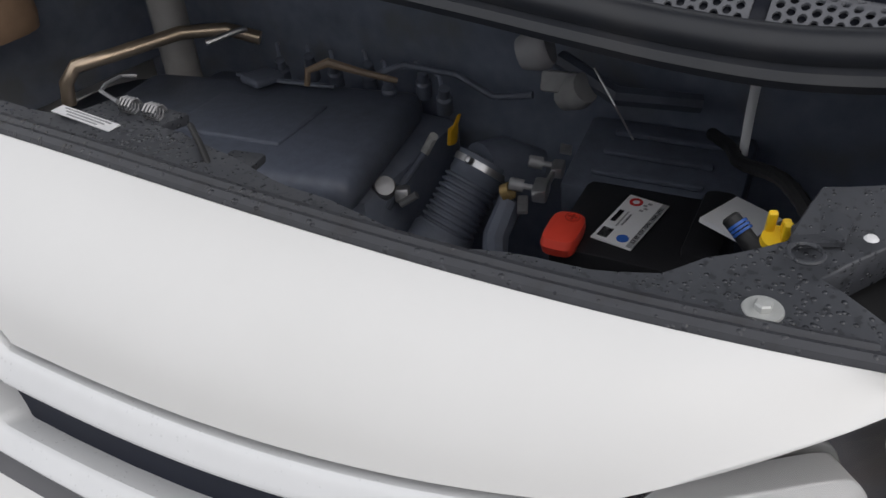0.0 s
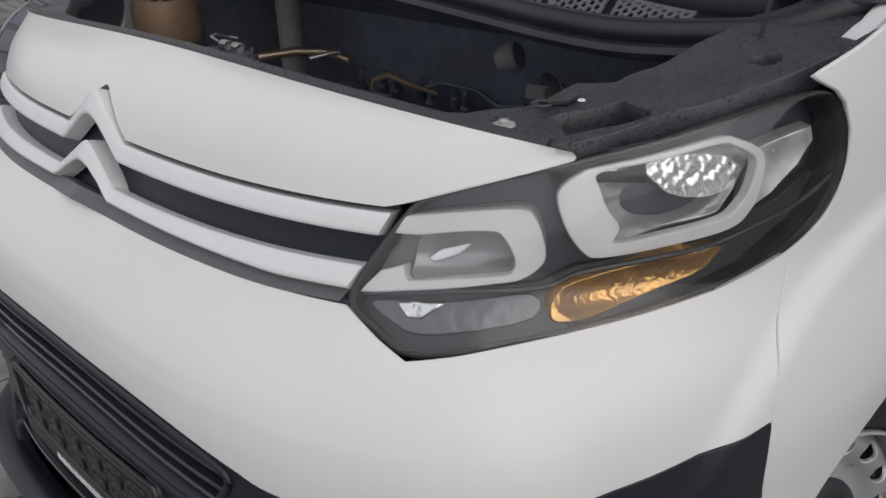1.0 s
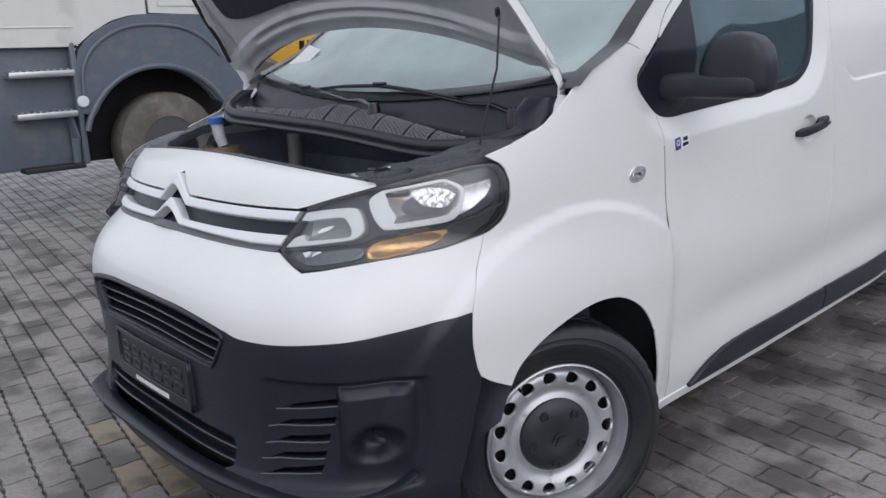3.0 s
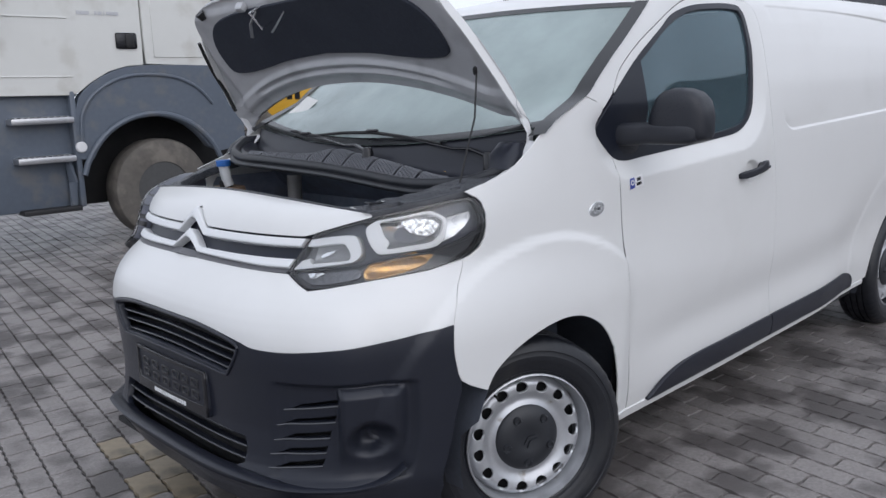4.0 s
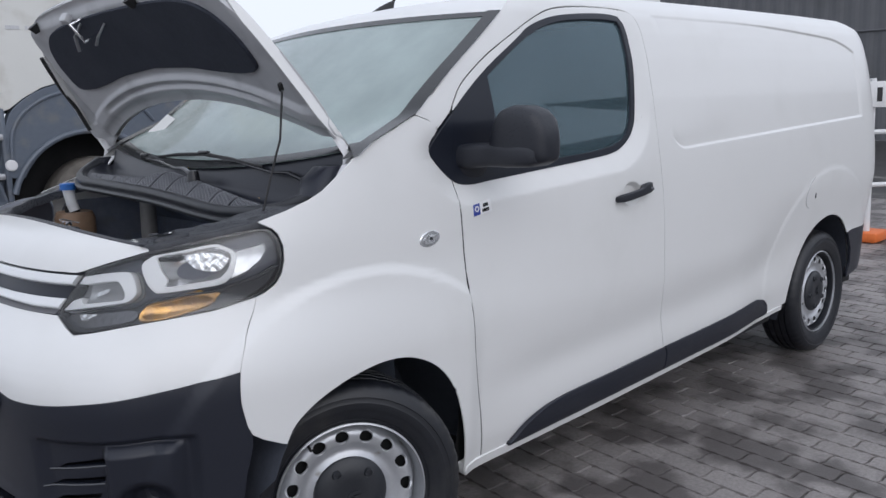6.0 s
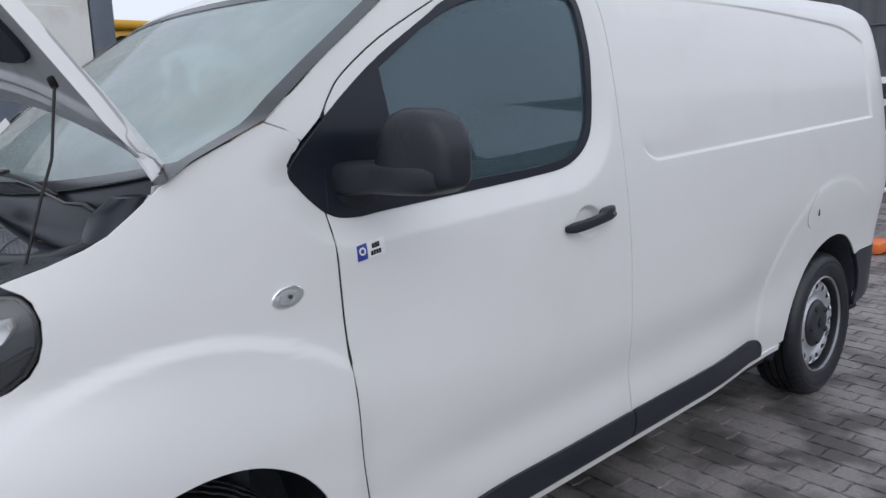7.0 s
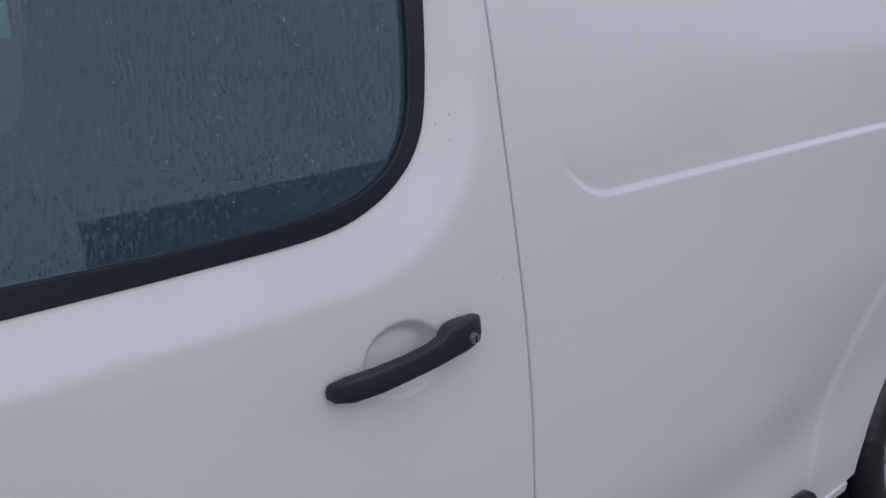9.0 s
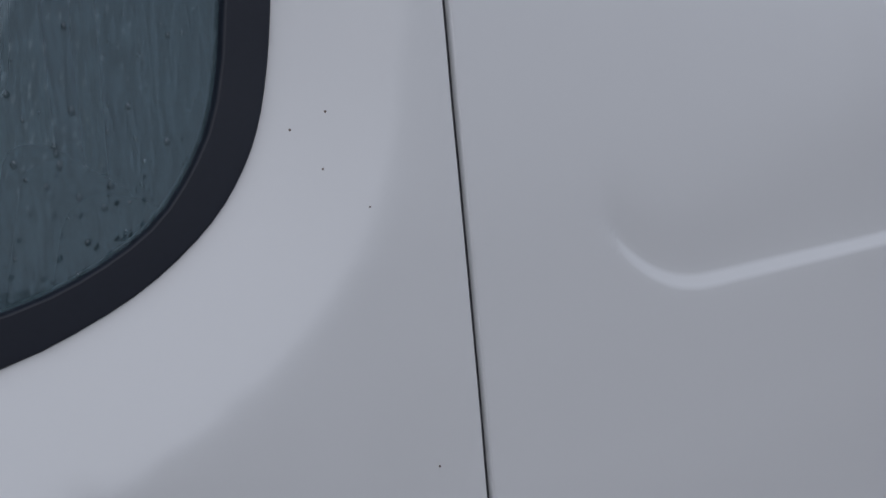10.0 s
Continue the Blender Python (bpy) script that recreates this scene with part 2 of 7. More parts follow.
def inside(poly, pts):
    q = np.asarray(poly)
    p = np.asarray(pts)
    a, b = q, np.roll(q, -1, axis=0)
    hit = np.zeros(len(p), bool)
    for (x0, y0), (x1, y1) in zip(a, b):
        if y0 == y1:
            continue
        c = (y0 > p[:, 1]) != (y1 > p[:, 1])
        hit ^= c & (p[:, 0] < (x1 - x0) * (p[:, 1] - y0) / (y1 - y0) + x0)
    return hit


def dense(poly, step):
    out = []
    for a, b in zip(poly, poly[1:] + poly[:1]):
        a, b = np.array(a, float), np.array(b, float)
        k = max(1, int(np.ceil(np.linalg.norm(b - a) / step)))
        out += [tuple(a + (b - a) * i / k) for i in range(k)]
    return out


def panel(name, outline, surf, material, parent, holes=(), step=0.03, thick=0.014, lift=0.0, rnd=0.0025, mirror=False, label="", grid=None, extra=()):
    """A pressed sheet: the outline, with holes, in the surface's own coordinates, laid on the surface with rolled edges. surf(u, v) gives a place and a normal."""
    from mathutils.geometry import delaunay_2d_cdt
    loops = [dense([tuple(q) for q in lp], step) for lp in (outline, *holes)]
    def area(lp):
        return sum(a[0] * b[1] - a[1] * b[0] for a, b in zip(lp, lp[1:] + lp[:1]))
    loops = [lp if (area(lp) > 0) == (i == 0) else lp[::-1] for i, lp in enumerate(loops)]
    allb = np.array([q for lp in loops for q in lp])
    lo, hi = allb.min(0), allb.max(0)
    gs = grid or (step, step)
    us, vs = np.arange(lo[0], hi[0], gs[0]), np.arange(lo[1], hi[1], gs[1])
    g = np.array([(u, v) for u in us for v in vs] + [tuple(q) for q in extra])
    keep = inside(loops[0], g)
    for lp in loops[1:]:
        keep &= ~inside(lp, g)
    plain = int(keep[:len(us) * len(vs)].sum())
    g = g[keep]
    if len(g):
        near = np.array([(np.hypot(*((allb - q) / gs).T)).min() > 0.5 for q in g])
        if len(extra):
            rows_ = np.array(extra)
            near &= np.array([np.hypot(*((rows_ - q) / gs).T).min() > (0.75 if i < plain else -1) for i, q in enumerate(g)])
        g = g[near]
    edges, k = [], 0
    for lp in loops:
        edges += [(k + i, k + (i + 1) % len(lp)) for i in range(len(lp))]
        k += len(lp)
    co = [Vector(q) for q in allb] + [Vector(q) for q in g]
    v2, _, f2, *_ = delaunay_2d_cdt(co, edges, [], 0, 1e-6)
    cen = np.array([np.mean([v2[i][:2] for i in f], axis=0) for f in f2])
    ok = inside(loops[0], cen)
    for lp in loops[1:]:
        ok &= ~inside(lp, cen)
    tris = [list(f) for f, o in zip(f2, ok) if o]
    pos, nor = [], []
    for q in v2:
        p, nn = surf(q[0], q[1])
        pos.append(p + nn * lift)
        nor.append(nn)
    # boundary edges in order of the faces
    count = {}
    for f in tris:
        for a, b in zip(f, f[1:] + f[:1]):
            count[(a, b)] = count.get((a, b), 0) + 1
    rim = [(a, b) for (a, b) in count if (b, a) not in count]
    outd = {}
    for a, b in rim:
        d = (pos[b] - pos[a])
        o = d.cross(nor[a])
        if o.length > 1e-9:
            o = o.normalized()
            for i in (a, b):
                outd[i] = outd.get(i, Vector((0, 0, 0))) + o
    ring1, ring2, base = {}, {}, list(nor)
    for i, o in outd.items():
        o = o.normalized() if o.length > 1e-6 else Vector((0, 0, 1))
        n0 = nor[i]
        base[i] = n0
        ring1[i] = len(pos)
        pos.append(pos[i] - n0 * rnd + o * rnd * 0.7)
        base.append((o + n0 * 0.4).normalized() if thick > 0 else (n0 * 0.4 - o).normalized())
        ring2[i] = len(pos)
        pos.append(pos[i] - n0 * (rnd + thick) + o * rnd * 0.7)
        base.append(o if thick > 0 else -o)
    faces = [tuple(f) for f in tris]
    for a, b in rim:
        faces.append((b, a, ring1[a], ring1[b]))
        faces.append((ring1[b], ring1[a], ring2[a], ring2[b]))
    made = []
    for flip in ((False, True) if mirror else (False,)):
        if flip:
            pp = [(p[0], -p[1], p[2]) for p in pos]
            ff = [f[::-1] for f in faces]
            bb = [(q[0], -q[1], q[2]) for q in base]
        else:
            pp, ff, bb = [tuple(p) for p in pos], faces, [tuple(q) for q in base]
        me = mesh_of(name, pp, ff)
        me.shade_smooth()
        me.normals_split_custom_set_from_vertices(bb)
        made.append(part(name, me, material, parent, label))
    return made if mirror else made[0]


def flipped(ob, parent=None):
    """A mirror image of a part on the other side of the van."""
    src = ob.data
    me = mesh_of(src.name, [(v.co.x, -v.co.y, v.co.z) for v in src.vertices], [tuple(p.vertices)[::-1] for p in src.polygons])
    me.shade_smooth()
    me.set_sharp_from_angle(angle=0.6)
    for mt in src.materials:
        me.materials.append(mt)
    return part(ob.name, me, None, parent or ob.parent, ob.get("label", ""))

# ---- the van's outer skin as functions ----
XS = 0.35


def lerp_table(v, table):
    return float(np.interp(v, [k for k, _ in table], [r for _, r in table]))


def smooth(v, lo, hi):
    k = min(1.0, max(0.0, (v - lo) / (hi - lo)))
    return k * k * (3 - 2 * k)


NOSE = [(0.22, -0.79), (0.30, -0.835), (0.35, -0.855), (0.40, -0.825), (0.50, -0.81), (0.62, -0.815), (0.72, -0.826), (0.80, -0.824), (0.86, -0.806), (0.92, -0.762), (0.97, -0.717), (1.02, -0.690), (1.07, -0.670), (1.12, -0.648), (1.20, -0.58), (1.30, -0.48)]
FLANK = [(0.20, 0.862), (0.26, 0.885), (0.34, 0.908), (0.45, 0.925), (0.60, 0.940), (0.75, 0.950), (0.95, 0.953), (1.10, 0.948), (1.20, 0.940), (1.30, 0.929), (1.45, 0.910), (1.60, 0.882), (1.70, 0.855), (1.77, 0.828), (1.82, 0.785), (1.87, 0.70), (1.92, 0.45)]


def softened(table, lo=0.0, hi=2.2, step=0.005, d=0.025):
    """The table with its corners rounded, as even steps for quick reading."""
    return [0.25 * (lerp_table(lo + k * step - d, table) + lerp_table(lo + k * step + d, table)) + 0.5 * lerp_table(lo + k * step, table) for k in range(int((hi - lo) / step) + 2)]


NOSE_S, FLANK_S = softened(NOSE), softened(FLANK)


def soft_table(v, even):
    k = min(max(v, 0.0), 2.19) / 0.005
    i = int(k)
    return even[i] + (even[i + 1] - even[i]) * (k - i)


# outline of the door window's black surround, in x and z
WIN = [(0.341, 1.328), (0.450, 1.437), (0.62, 1.562), (0.80, 1.662), (0.885, 1.706), (1.035, 1.744), (1.26, 1.763), (1.395, 1.760), (1.424, 1.742), (1.437, 1.703), (1.436, 1.560), (1.428, 1.450), (1.419, 1.385), (1.403, 1.342), (1.374, 1.306), (1.325, 1.273), (1.25, 1.249), (1.10, 1.236), (0.83, 1.219), (0.60, 1.205), (0.50, 1.199), (0.43, 1.215), (0.362, 1.278)]


def _gap_grid():
    """Distance to the window's outline on a five millimetre lattice; 0 inside."""
    poly = np.array([tuple(q) for q in curve(WIN, 6, True)])
    xs, zs = np.arange(0.2, 1.72, 0.005), np.arange(1.0, 1.92, 0.005)
    gx, gz = np.meshgrid(xs, zs, indexing="ij")
    best = np.full(gx.shape, 9.0)
    hit = np.zeros(gx.shape, bool)
    for (x0, z0), (x1, z1) in zip(poly, np.roll(poly, -1, axis=0)):
        dx, dz = x1 - x0, z1 - z0
        t = np.clip(((gx - x0) * dx + (gz - z0) * dz) / (dx * dx + dz * dz), 0, 1)
        best = np.minimum(best, np.hypot(gx - x0 - t * dx, gz - z0 - t * dz))
        if z0 != z1:
            hit ^= ((z0 > gz) != (z1 > gz)) & (gx < dx * (gz - z0) / dz + x0)
    best[hit] = 0.0
    return best.tolist()


GAP = _gap_grid()


def window_gap(x, z):
    i, j = (x - 0.2) / 0.005, (z - 1.0) / 0.005
    a, c = int(i), int(j)
    p, q = i - a, j - c
    return (GAP[a][c] * (1 - p) + GAP[a + 1][c] * p) * (1 - q) + (GAP[a][c + 1] * (1 - p) + GAP[a + 1][c + 1] * p) * q


def crease_z(x):
    """Height of the load panel's crease, which curls up at its front end."""
    return 1.2395 + (x - 1.767) * 0.033 + min(0.09, 12.6 * max(0.0, 1.760 - x) ** 2.5)


def half_width(x, z, frame_only=False):
    """Distance of the flank from the middle plane, for x behind the nose; the window frame alone goes on as inside the window."""
    b = soft_table(z, FLANK_S)
    b -= 0.022 * smooth(1.3 - x, 0.0, 1.0) * smooth(z, 0.75, 1.0)
    b -= 0.016 * math.exp(-(((z - 0.56 - 0.04 * (x - 1.6)) / 0.10) ** 2)) * smooth(x, 0.35, 0.9) * smooth(2.95 - x, 0.0, 0.5)
    # wheel arch flares
    for cx, cz, amp, r1 in ((0.045, 0.35, 0.022, 0.665), (3.225, 0.37, 0.010, 0.69)):
        r = math.hypot(x - cx, z - cz)
        fade = 1 - smooth(x, 0.40, 0.50) if cx < 1 else 1.0
        b += fade * amp * smooth(r1 - r, 0.0, 0.036) * (0.55 + 0.45 * smooth(0.66 - r, 0.0, 0.28))
    # shoulder under and behind the door window, with a crease along its foot
    if 0.25 < x < 1.66 and 1.02 < z < 1.88:
        r = 1.0 - (0.0 if frame_only else window_gap(x, z)) / (0.064 + 0.012 * smooth(x, 1.1, 1.4))
        b -= 0.026 * 0.5 * (r + math.sqrt(r * r + 0.004)) * (1 - 0.5 * smooth(z, 1.38, 1.60)) * smooth(1.60 - x, 0.0, 0.05) * (1 - smooth(z, 1.27, 1.40) * smooth(0.95 - x, 0.0, 0.3))
    # lower flank draws in towards the rear wheel
    b -= 0.040 * smooth(x, 2.1, 2.75) * (1 - smooth(z, 0.66, 1.02))
    # finger dish behind the door handle
    if 1.2 < x < 1.46 and 1.0 < z < 1.17:
        r = math.hypot((x - 1.330) / 0.064, (z - 1.088) / 0.048)
        b -= 0.020 * smooth(1.0 - r, 0.0, 0.35)
    # recessed load panel
    if x > 1.5:
        zc = crease_z(x)
        zt = 1.772 - 0.040 * max(0.0, x - 2.3) ** 1.6 - 0.55 * max(0.0, x - 3.36) ** 2
        up = math.exp(-(max(0.0, z - zc) / (0.028 + 0.12 * smooth(x, 1.66, 2.3))) ** 2)
        near_top = smooth(x, 1.63, 1.67) * smooth(z, zt - 0.10, zt)
        run = up * smooth(x, 1.640, 1.668) + max(smooth(x, 1.66, 2.5), near_top) * (1 - up)
        b -= (0.0050 + 0.003 * smooth(x, 1.8, 2.8)) * smooth(z, zc - 0.006, zc + 0.006) * smooth(zt - z, -0.006, 0.006) * run * smooth(3.68 - x, 0, 0.03)
        b -= 0.10 * smooth(x, 3.70, 4.12) ** 2
    return b


def nose_n(z):
    """Squareness of the nose's plan at a height."""
    return 3.5 - 0.4 * smooth(z, 0.72, 0.98) - 0.12 * math.exp(-(((z - 0.95) / 0.06) ** 2))


def skin(s, z):
    """Outer skin: s from 0 (middle of the nose) over 1 (x = XS) along the left flank, one metre per unit there."""
    if s < 0:
        p = skin(-s, z)
        return Vector((p[0], -p[1], z))
    if s >= 1.0:
        x = XS + s - 1.0
        return Vector((x, -half_width(x, z), z))
    n = nose_n(z)
    a, b = XS - soft_table(z, NOSE_S), half_width(XS, z)
    t = s * math.pi / 2
    x, y = XS - a * math.cos(t) ** (2 / n), b * math.sin(t) ** (2 / n)
    y += (half_width(max(x, -0.62), z) - b) * smooth(x, -0.66, -0.54)
    return Vector((x, -y, z))


def skin_normal(s, z, e=0.0025):
    du, dv = skin(s + e, z) - skin(s - e, z), skin(s, z + e) - skin(s, z - e)
    return du.cross(dv).normalized()


def on_skin(s, z):
    return skin(s, z), skin_normal(s, z)


def s_at(x, z):
    """The skin's s at a given x."""
    if x >= XS:
        return 1 + x - XS
    n = nose_n(z)
    return math.acos(min(1.0, ((XS - x) / (XS - soft_table(z, NOSE_S))) ** (n / 2))) * 2 / math.pi


def s_of_y(y, z):
    """The skin's s on the nose at a given y; left of the van (negative y) is positive."""
    n = nose_n(z)
    b = half_width(XS, z)
    return -math.copysign(math.asin(min(1.0, (abs(y) / b) ** (n / 2))) * 2 / math.pi, y)


def sz(*xz):
    return [(s_at(x, z), z) for x, z in xz]


def shaped(f, e=0.003):
    """Gives places with normals for a surface that has places alone."""
    def g(u, v):
        return f(u, v), (f(u + e, v) - f(u - e, v)).cross(f(u, v + e) - f(u, v - e)).normalized()
    return g


def deeper(d):
    """The skin moved inwards by d."""
    def f(s, z):
        p, n = on_skin(s, z)
        return p - n * d, n
    return f


def on_frame(s, z):
    """The sheet in which the window's black frame lies."""
    x = XS + s - 1.0
    f = lambda a, b: Vector((a, -half_width(a, b, True), b))
    e = 0.004
    return f(x, z), (f(x + e, z) - f(x - e, z)).cross(f(x, z + e) - f(x, z - e)).normalized()

# ---- the van: skin panels ----
van = thing("van", "white panel van with raised bonnet and black lower bumpers", "van")


def z_sill(x):
    return 0.268 + max(0.0, x - 0.6) * 0.034


def ngon(c, r, k=40, a0=0.0, a1=360.0):
    return [(c[0] + r * math.cos(radians(a0 + (a1 - a0) * i / k)), c[1] + r * math.sin(radians(a0 + (a1 - a0) * i / k))) for i in range(k + (0 if abs(a1 - a0) >= 360 else 1))]


def mirrored_loop(half):
    """Closes a loop drawn on the left of the nose (s from 0 up) over the middle."""
    return [tuple(q) for q in half] + [(-q[0], q[1]) for q in reversed(half) if q[0] > 1e-6]


LAMP = [tuple(q) for q in curve([(0.284, 0.955), (0.312, 0.936), (0.344, 0.920), (0.392, 0.921), (0.443, 0.928), (0.579, 0.946), (0.673, 0.963), (0.728, 0.995), (0.751, 1.042), (0.747, 1.096), (0.730, 1.130), (0.699, 1.148), (0.613, 1.139), (0.480, 1.113), (0.424, 1.100), (0.332, 1.071), (0.307, 1.045), (0.287, 0.992)], 7, True)]
BUMPER_EDGE = [tuple(q) for q in curve([(0.0, 0.800), (0.06, 0.797), (0.12, 0.784), (0.178, 0.766), (0.215, 0.754), (0.30, 0.753), (0.41, 0.762), (0.535, 0.773), (0.63, 0.786), (0.718, 0.802)], 5)]

# upper, white part of the bumper between lamps and black bumper
low = BUMPER_EDGE
right = [(0.716, 0.86), (0.706, 0.93), (0.702, 0.972)]
top = [(0.63, 0.951), (0.51, 0.936), (0.395, 0.918), (0.347, 0.912), (0.318, 0.928), (0.283, 0.951), (0.165, 0.955), (0.08, 0.959), (0.0, 0.961)]
panel("bumper_skin", mirrored_loop(low + right + top), on_skin, WHITE, van, step=0.014, grid=(0.012, 0.012), label="white painted upper bumper skin")

# fender
ARCH_F = [(-0.256, 0.582), (-0.230, 0.630), (-0.172, 0.675), (-0.10, 0.708), (-0.02, 0.730), (0.06, 0.740), (0.14, 0.733), (0.21, 0.708), (0.275, 0.666), (0.33, 0.602), (0.367, 0.525), (0.395, 0.42), (0.408, 0.34), (0.42, 0.262)]
SEAM_F = [(0.427, 1.217), (0.430, 0.99), (0.437, 0.76), (0.450, 0.62), (0.486, 0.46), (0.510, 0.31), (0.515, 0.272)]
arch = [tuple(q) for q in curve(ARCH_F, 4)]
seam_f = [tuple(q) for q in curve(SEAM_F, 4)]
fender = [(0.7045, 0.972), (0.7185, 0.86), (0.7210, 0.80), (0.7245, 0.71), (0.7300, 0.655), (0.7365, 0.630)] + sz((-0.316, 0.611)) + sz(*arch)
fender += sz(*[(x - 0.0046, z) for x, z in reversed(seam_f)])
fender += sz((0.395, 1.243), (0.352, 1.286), (0.332, 1.328), (0.345, 1.352), (0.366, 1.376), (0.330, 1.404), (0.284, 1.420), (0.20, 1.385), (0.11, 1.348), (0.045, 1.310), (-0.022, 1.258), (-0.061, 1.230), (-0.103, 1.210), (-0.169, 1.187), (-0.242, 1.166))
fender += [(0.721, 1.147), (0.737, 1.131), (0.752, 1.098), (0.7565, 1.06), (0.753, 1.026), (0.742, 1.000), (0.721, 0.980)]
panel("fender", fender, on_skin, WHITE, van, step=0.014, grid=(0.013, 0.013), thick=0.004, mirror=True, label="white front fender with a flared wheel arch")

# side wall with pillar and roof rail
SEAM_R = [(1.605, 0.33), (1.603, 0.403), (1.587, 0.507), (1.560, 0.72), (1.550, 0.986), (1.538, 1.22), (1.530, 1.45), (1.531, 1.62), (1.528, 1.72), (1.505, 1.768), (1.45, 1.788), (1.30, 1.792), (1.12, 1.784), (1.00, 1.766), (0.90, 1.730), (0.786, 1.680), (0.63, 1.604), (0.508, 1.523), (0.462, 1.475), (0.438, 1.43), (0.433, 1.337), (0.427, 1.217)]
seam_r = [tuple(q) for q in curve(SEAM_R, 3)]
rear_arch = [(3.262 + 0.415 * math.cos(radians(a)), 0.362 + 0.418 * math.sin(radians(a))) for a in range(42, 181, 6)]
wall = [(1.608, z_sill(1.608) + 0.015), (2.80, z_sill(2.80) + 0.012)] + list(reversed(rear_arch)) + [(3.63, 0.653), (4.02, 0.650)]
wall += [(4.03, 0.90), (4.01, 1.20), (3.96, 1.50), (3.90, 1.70), (3.84, 1.79), (3.70, 1.842), (3.2, 1.852), (2.4, 1.853), (1.6, 1.845), (1.2, 1.835), (0.95, 1.818), (0.80, 1.785), (0.742, 1.747), (0.606, 1.655), (0.46, 1.556), (0.34, 1.468), (0.288, 1.424)]
wall += [(0.334, 1.408), (0.370, 1.380), (0.425, 1.428)]
wall += [(x - 0.0025, z + 0.0035) if z > 1.76 else ((x + 0.0038, z) if x > 1.4 else (x - 0.0036, z + 0.0022)) for x, z in reversed([q for q in seam_r if q[1] < 1.80 and not (q[0] < 0.5 and q[1] < 1.44)])]
crease_rows = [(1 + x - XS, crease_z(x) + dz) for x in [1.645 + 0.005 * k for k in range(21)] + list(np.arange(1.75, 3.70, 0.016)) for dz in (-0.012, -0.007, -0.0025, 0.0025, 0.007, 0.012)]
crease_rows += [(1 + x - XS, 1.772 - 0.040 * max(0.0, x - 2.3) ** 1.6 - 0.55 * max(0.0, x - 3.36) ** 2 + dz) for x in np.arange(1.64, 3.66, 0.02) for dz in (-0.010, -0.004, 0.0, 0.004, 0.010)]
panel("side_wall", sz(*wall), on_skin, WHITE, van, step=0.022, grid=(0.02, 0.016), thick=0.004, mirror=True, extra=crease_rows, label="white load bay side wall with a recessed panel")

# driver's door
GLASS = [(0.610, 1.512), (0.609, 1.528), (0.622, 1.543), (0.77, 1.630), (0.91, 1.692), (1.05, 1.727), (1.256, 1.742), (1.380, 1.740), (1.403, 1.728), (1.413, 1.690), (1.409, 1.545), (1.399, 1.400), (1.372, 1.334), (1.328, 1.296), (1.258, 1.273), (1.106, 1.257), (0.838, 1.246), (0.72, 1.241), (0.640, 1.241), (0.628, 1.246), (0.626, 1.262), (0.619, 1.38)]
win = [tuple(q) for q in curve(WIN, 4, True)]
glass = [tuple(q) for q in curve(GLASS, 4, True)]
door_out = [(x - 0.0038, z) if x > 1.2 and z < 1.76 else (x, z - 0.0035) if z > 1.70 else (x + 0.0036, z - 0.0022) for x, z in seam_r]
door_out += [(x + 0.0046, z) for x, z in seam_f[1:]]
door_out += [(0.60, z_sill(0.60) + 0.012), (1.10, z_sill(1.1) + 0.012)]
cut = [(max(x, 0.462), z) for x, z in win]
cx, cz = 0.95, 1.48
cut = [(cx + (x - cx) * 0.985, cz + (z - cz) * 0.98) for x, z in cut]
cut = [q for i, q in enumerate(cut) if i == 0 or math.dist(q, cut[i - 1]) > 0.004]
door = new("door")
door.parent = van
foot = []
for i, (x, z) in enumerate(win):
    x2, z2 = win[(i + 1) % len(win)]
    dx, dz = x2 - x, z2 - z
    nl = math.hypot(dx, dz) or 1
    for off in (0.02, 0.04, 0.054, 0.062, 0.070, 0.078, 0.09):
        q = (x - dz / nl * off, z + dx / nl * off)
        if q[0] > 0.47 and q[0] < 1.52 and 1.0 < q[1] < 1.5:
            foot.append((1 + q[0] - XS, q[1]))
for r_ in (0.5, 0.62, 0.68, 0.76, 0.84, 0.92, 1.0, 1.06):
    foot += [(1 + 1.330 + 0.064 * r_ * math.cos(radians(a)) - XS, 1.088 + 0.048 * r_ * math.sin(radians(a))) for a in range(0, 360, 9)]
panel("door_skin", sz(*door_out), on_skin, WHITE, door, holes=[sz(*cut)], step=0.012, grid=(0.012, 0.011), thick=0.004, extra=foot, label="white painted door skin")
tagged(door, "white front door with a misted window")


def clipped(loop, x, keep_above):
    """The part of a loop on one side of an upright line."""
    out, sg = [], 1 if keep_above else -1
    for a, b in zip(loop, loop[1:] + loop[:1]):
        ia, ib = sg * (a[0] - x) > 0, sg * (b[0] - x) > 0
        if ia:
            out.append(a)
        if ia != ib:
            k = (x - a[0]) / (b[0] - a[0])
            out.append((x, a[1] + (b[1] - a[1]) * k))
    return out


rear_win, front_win = clipped(win, 0.4325, True), clipped([tuple(q) for q in curve(WIN, 10, True)], 0.4300, False)
panel("window_surround", sz(*rear_win), on_frame, FRAME_BLACK, door, holes=[sz(*glass)], step=0.008, grid=(0.009, 0.009), lift=0.005, thick=0.02, label="black window seal and mirror sail")
panel("quarter_trim", [(1 + x - XS, z) for x, z in front_win], on_frame, FRAME_BLACK, van, step=0.012, grid=(0.02, 0.02), lift=0.006, thick=0.02, label="black trim triangle before the door window")
panel("side_window", sz(*[(0.99 + (x - 0.99) * 1.01, 1.48 + (z - 1.48) * 1.015) for x, z in glass]), deeper(0.005), GLASS_SIDE, door, step=0.04, thick=0.001, label="misted wet side glass")
far_door = new("door")
far_door.parent = van
tagged(far_door, "white front passenger door with a window")
for ob in list(door.children):
    flipped(ob, far_door)

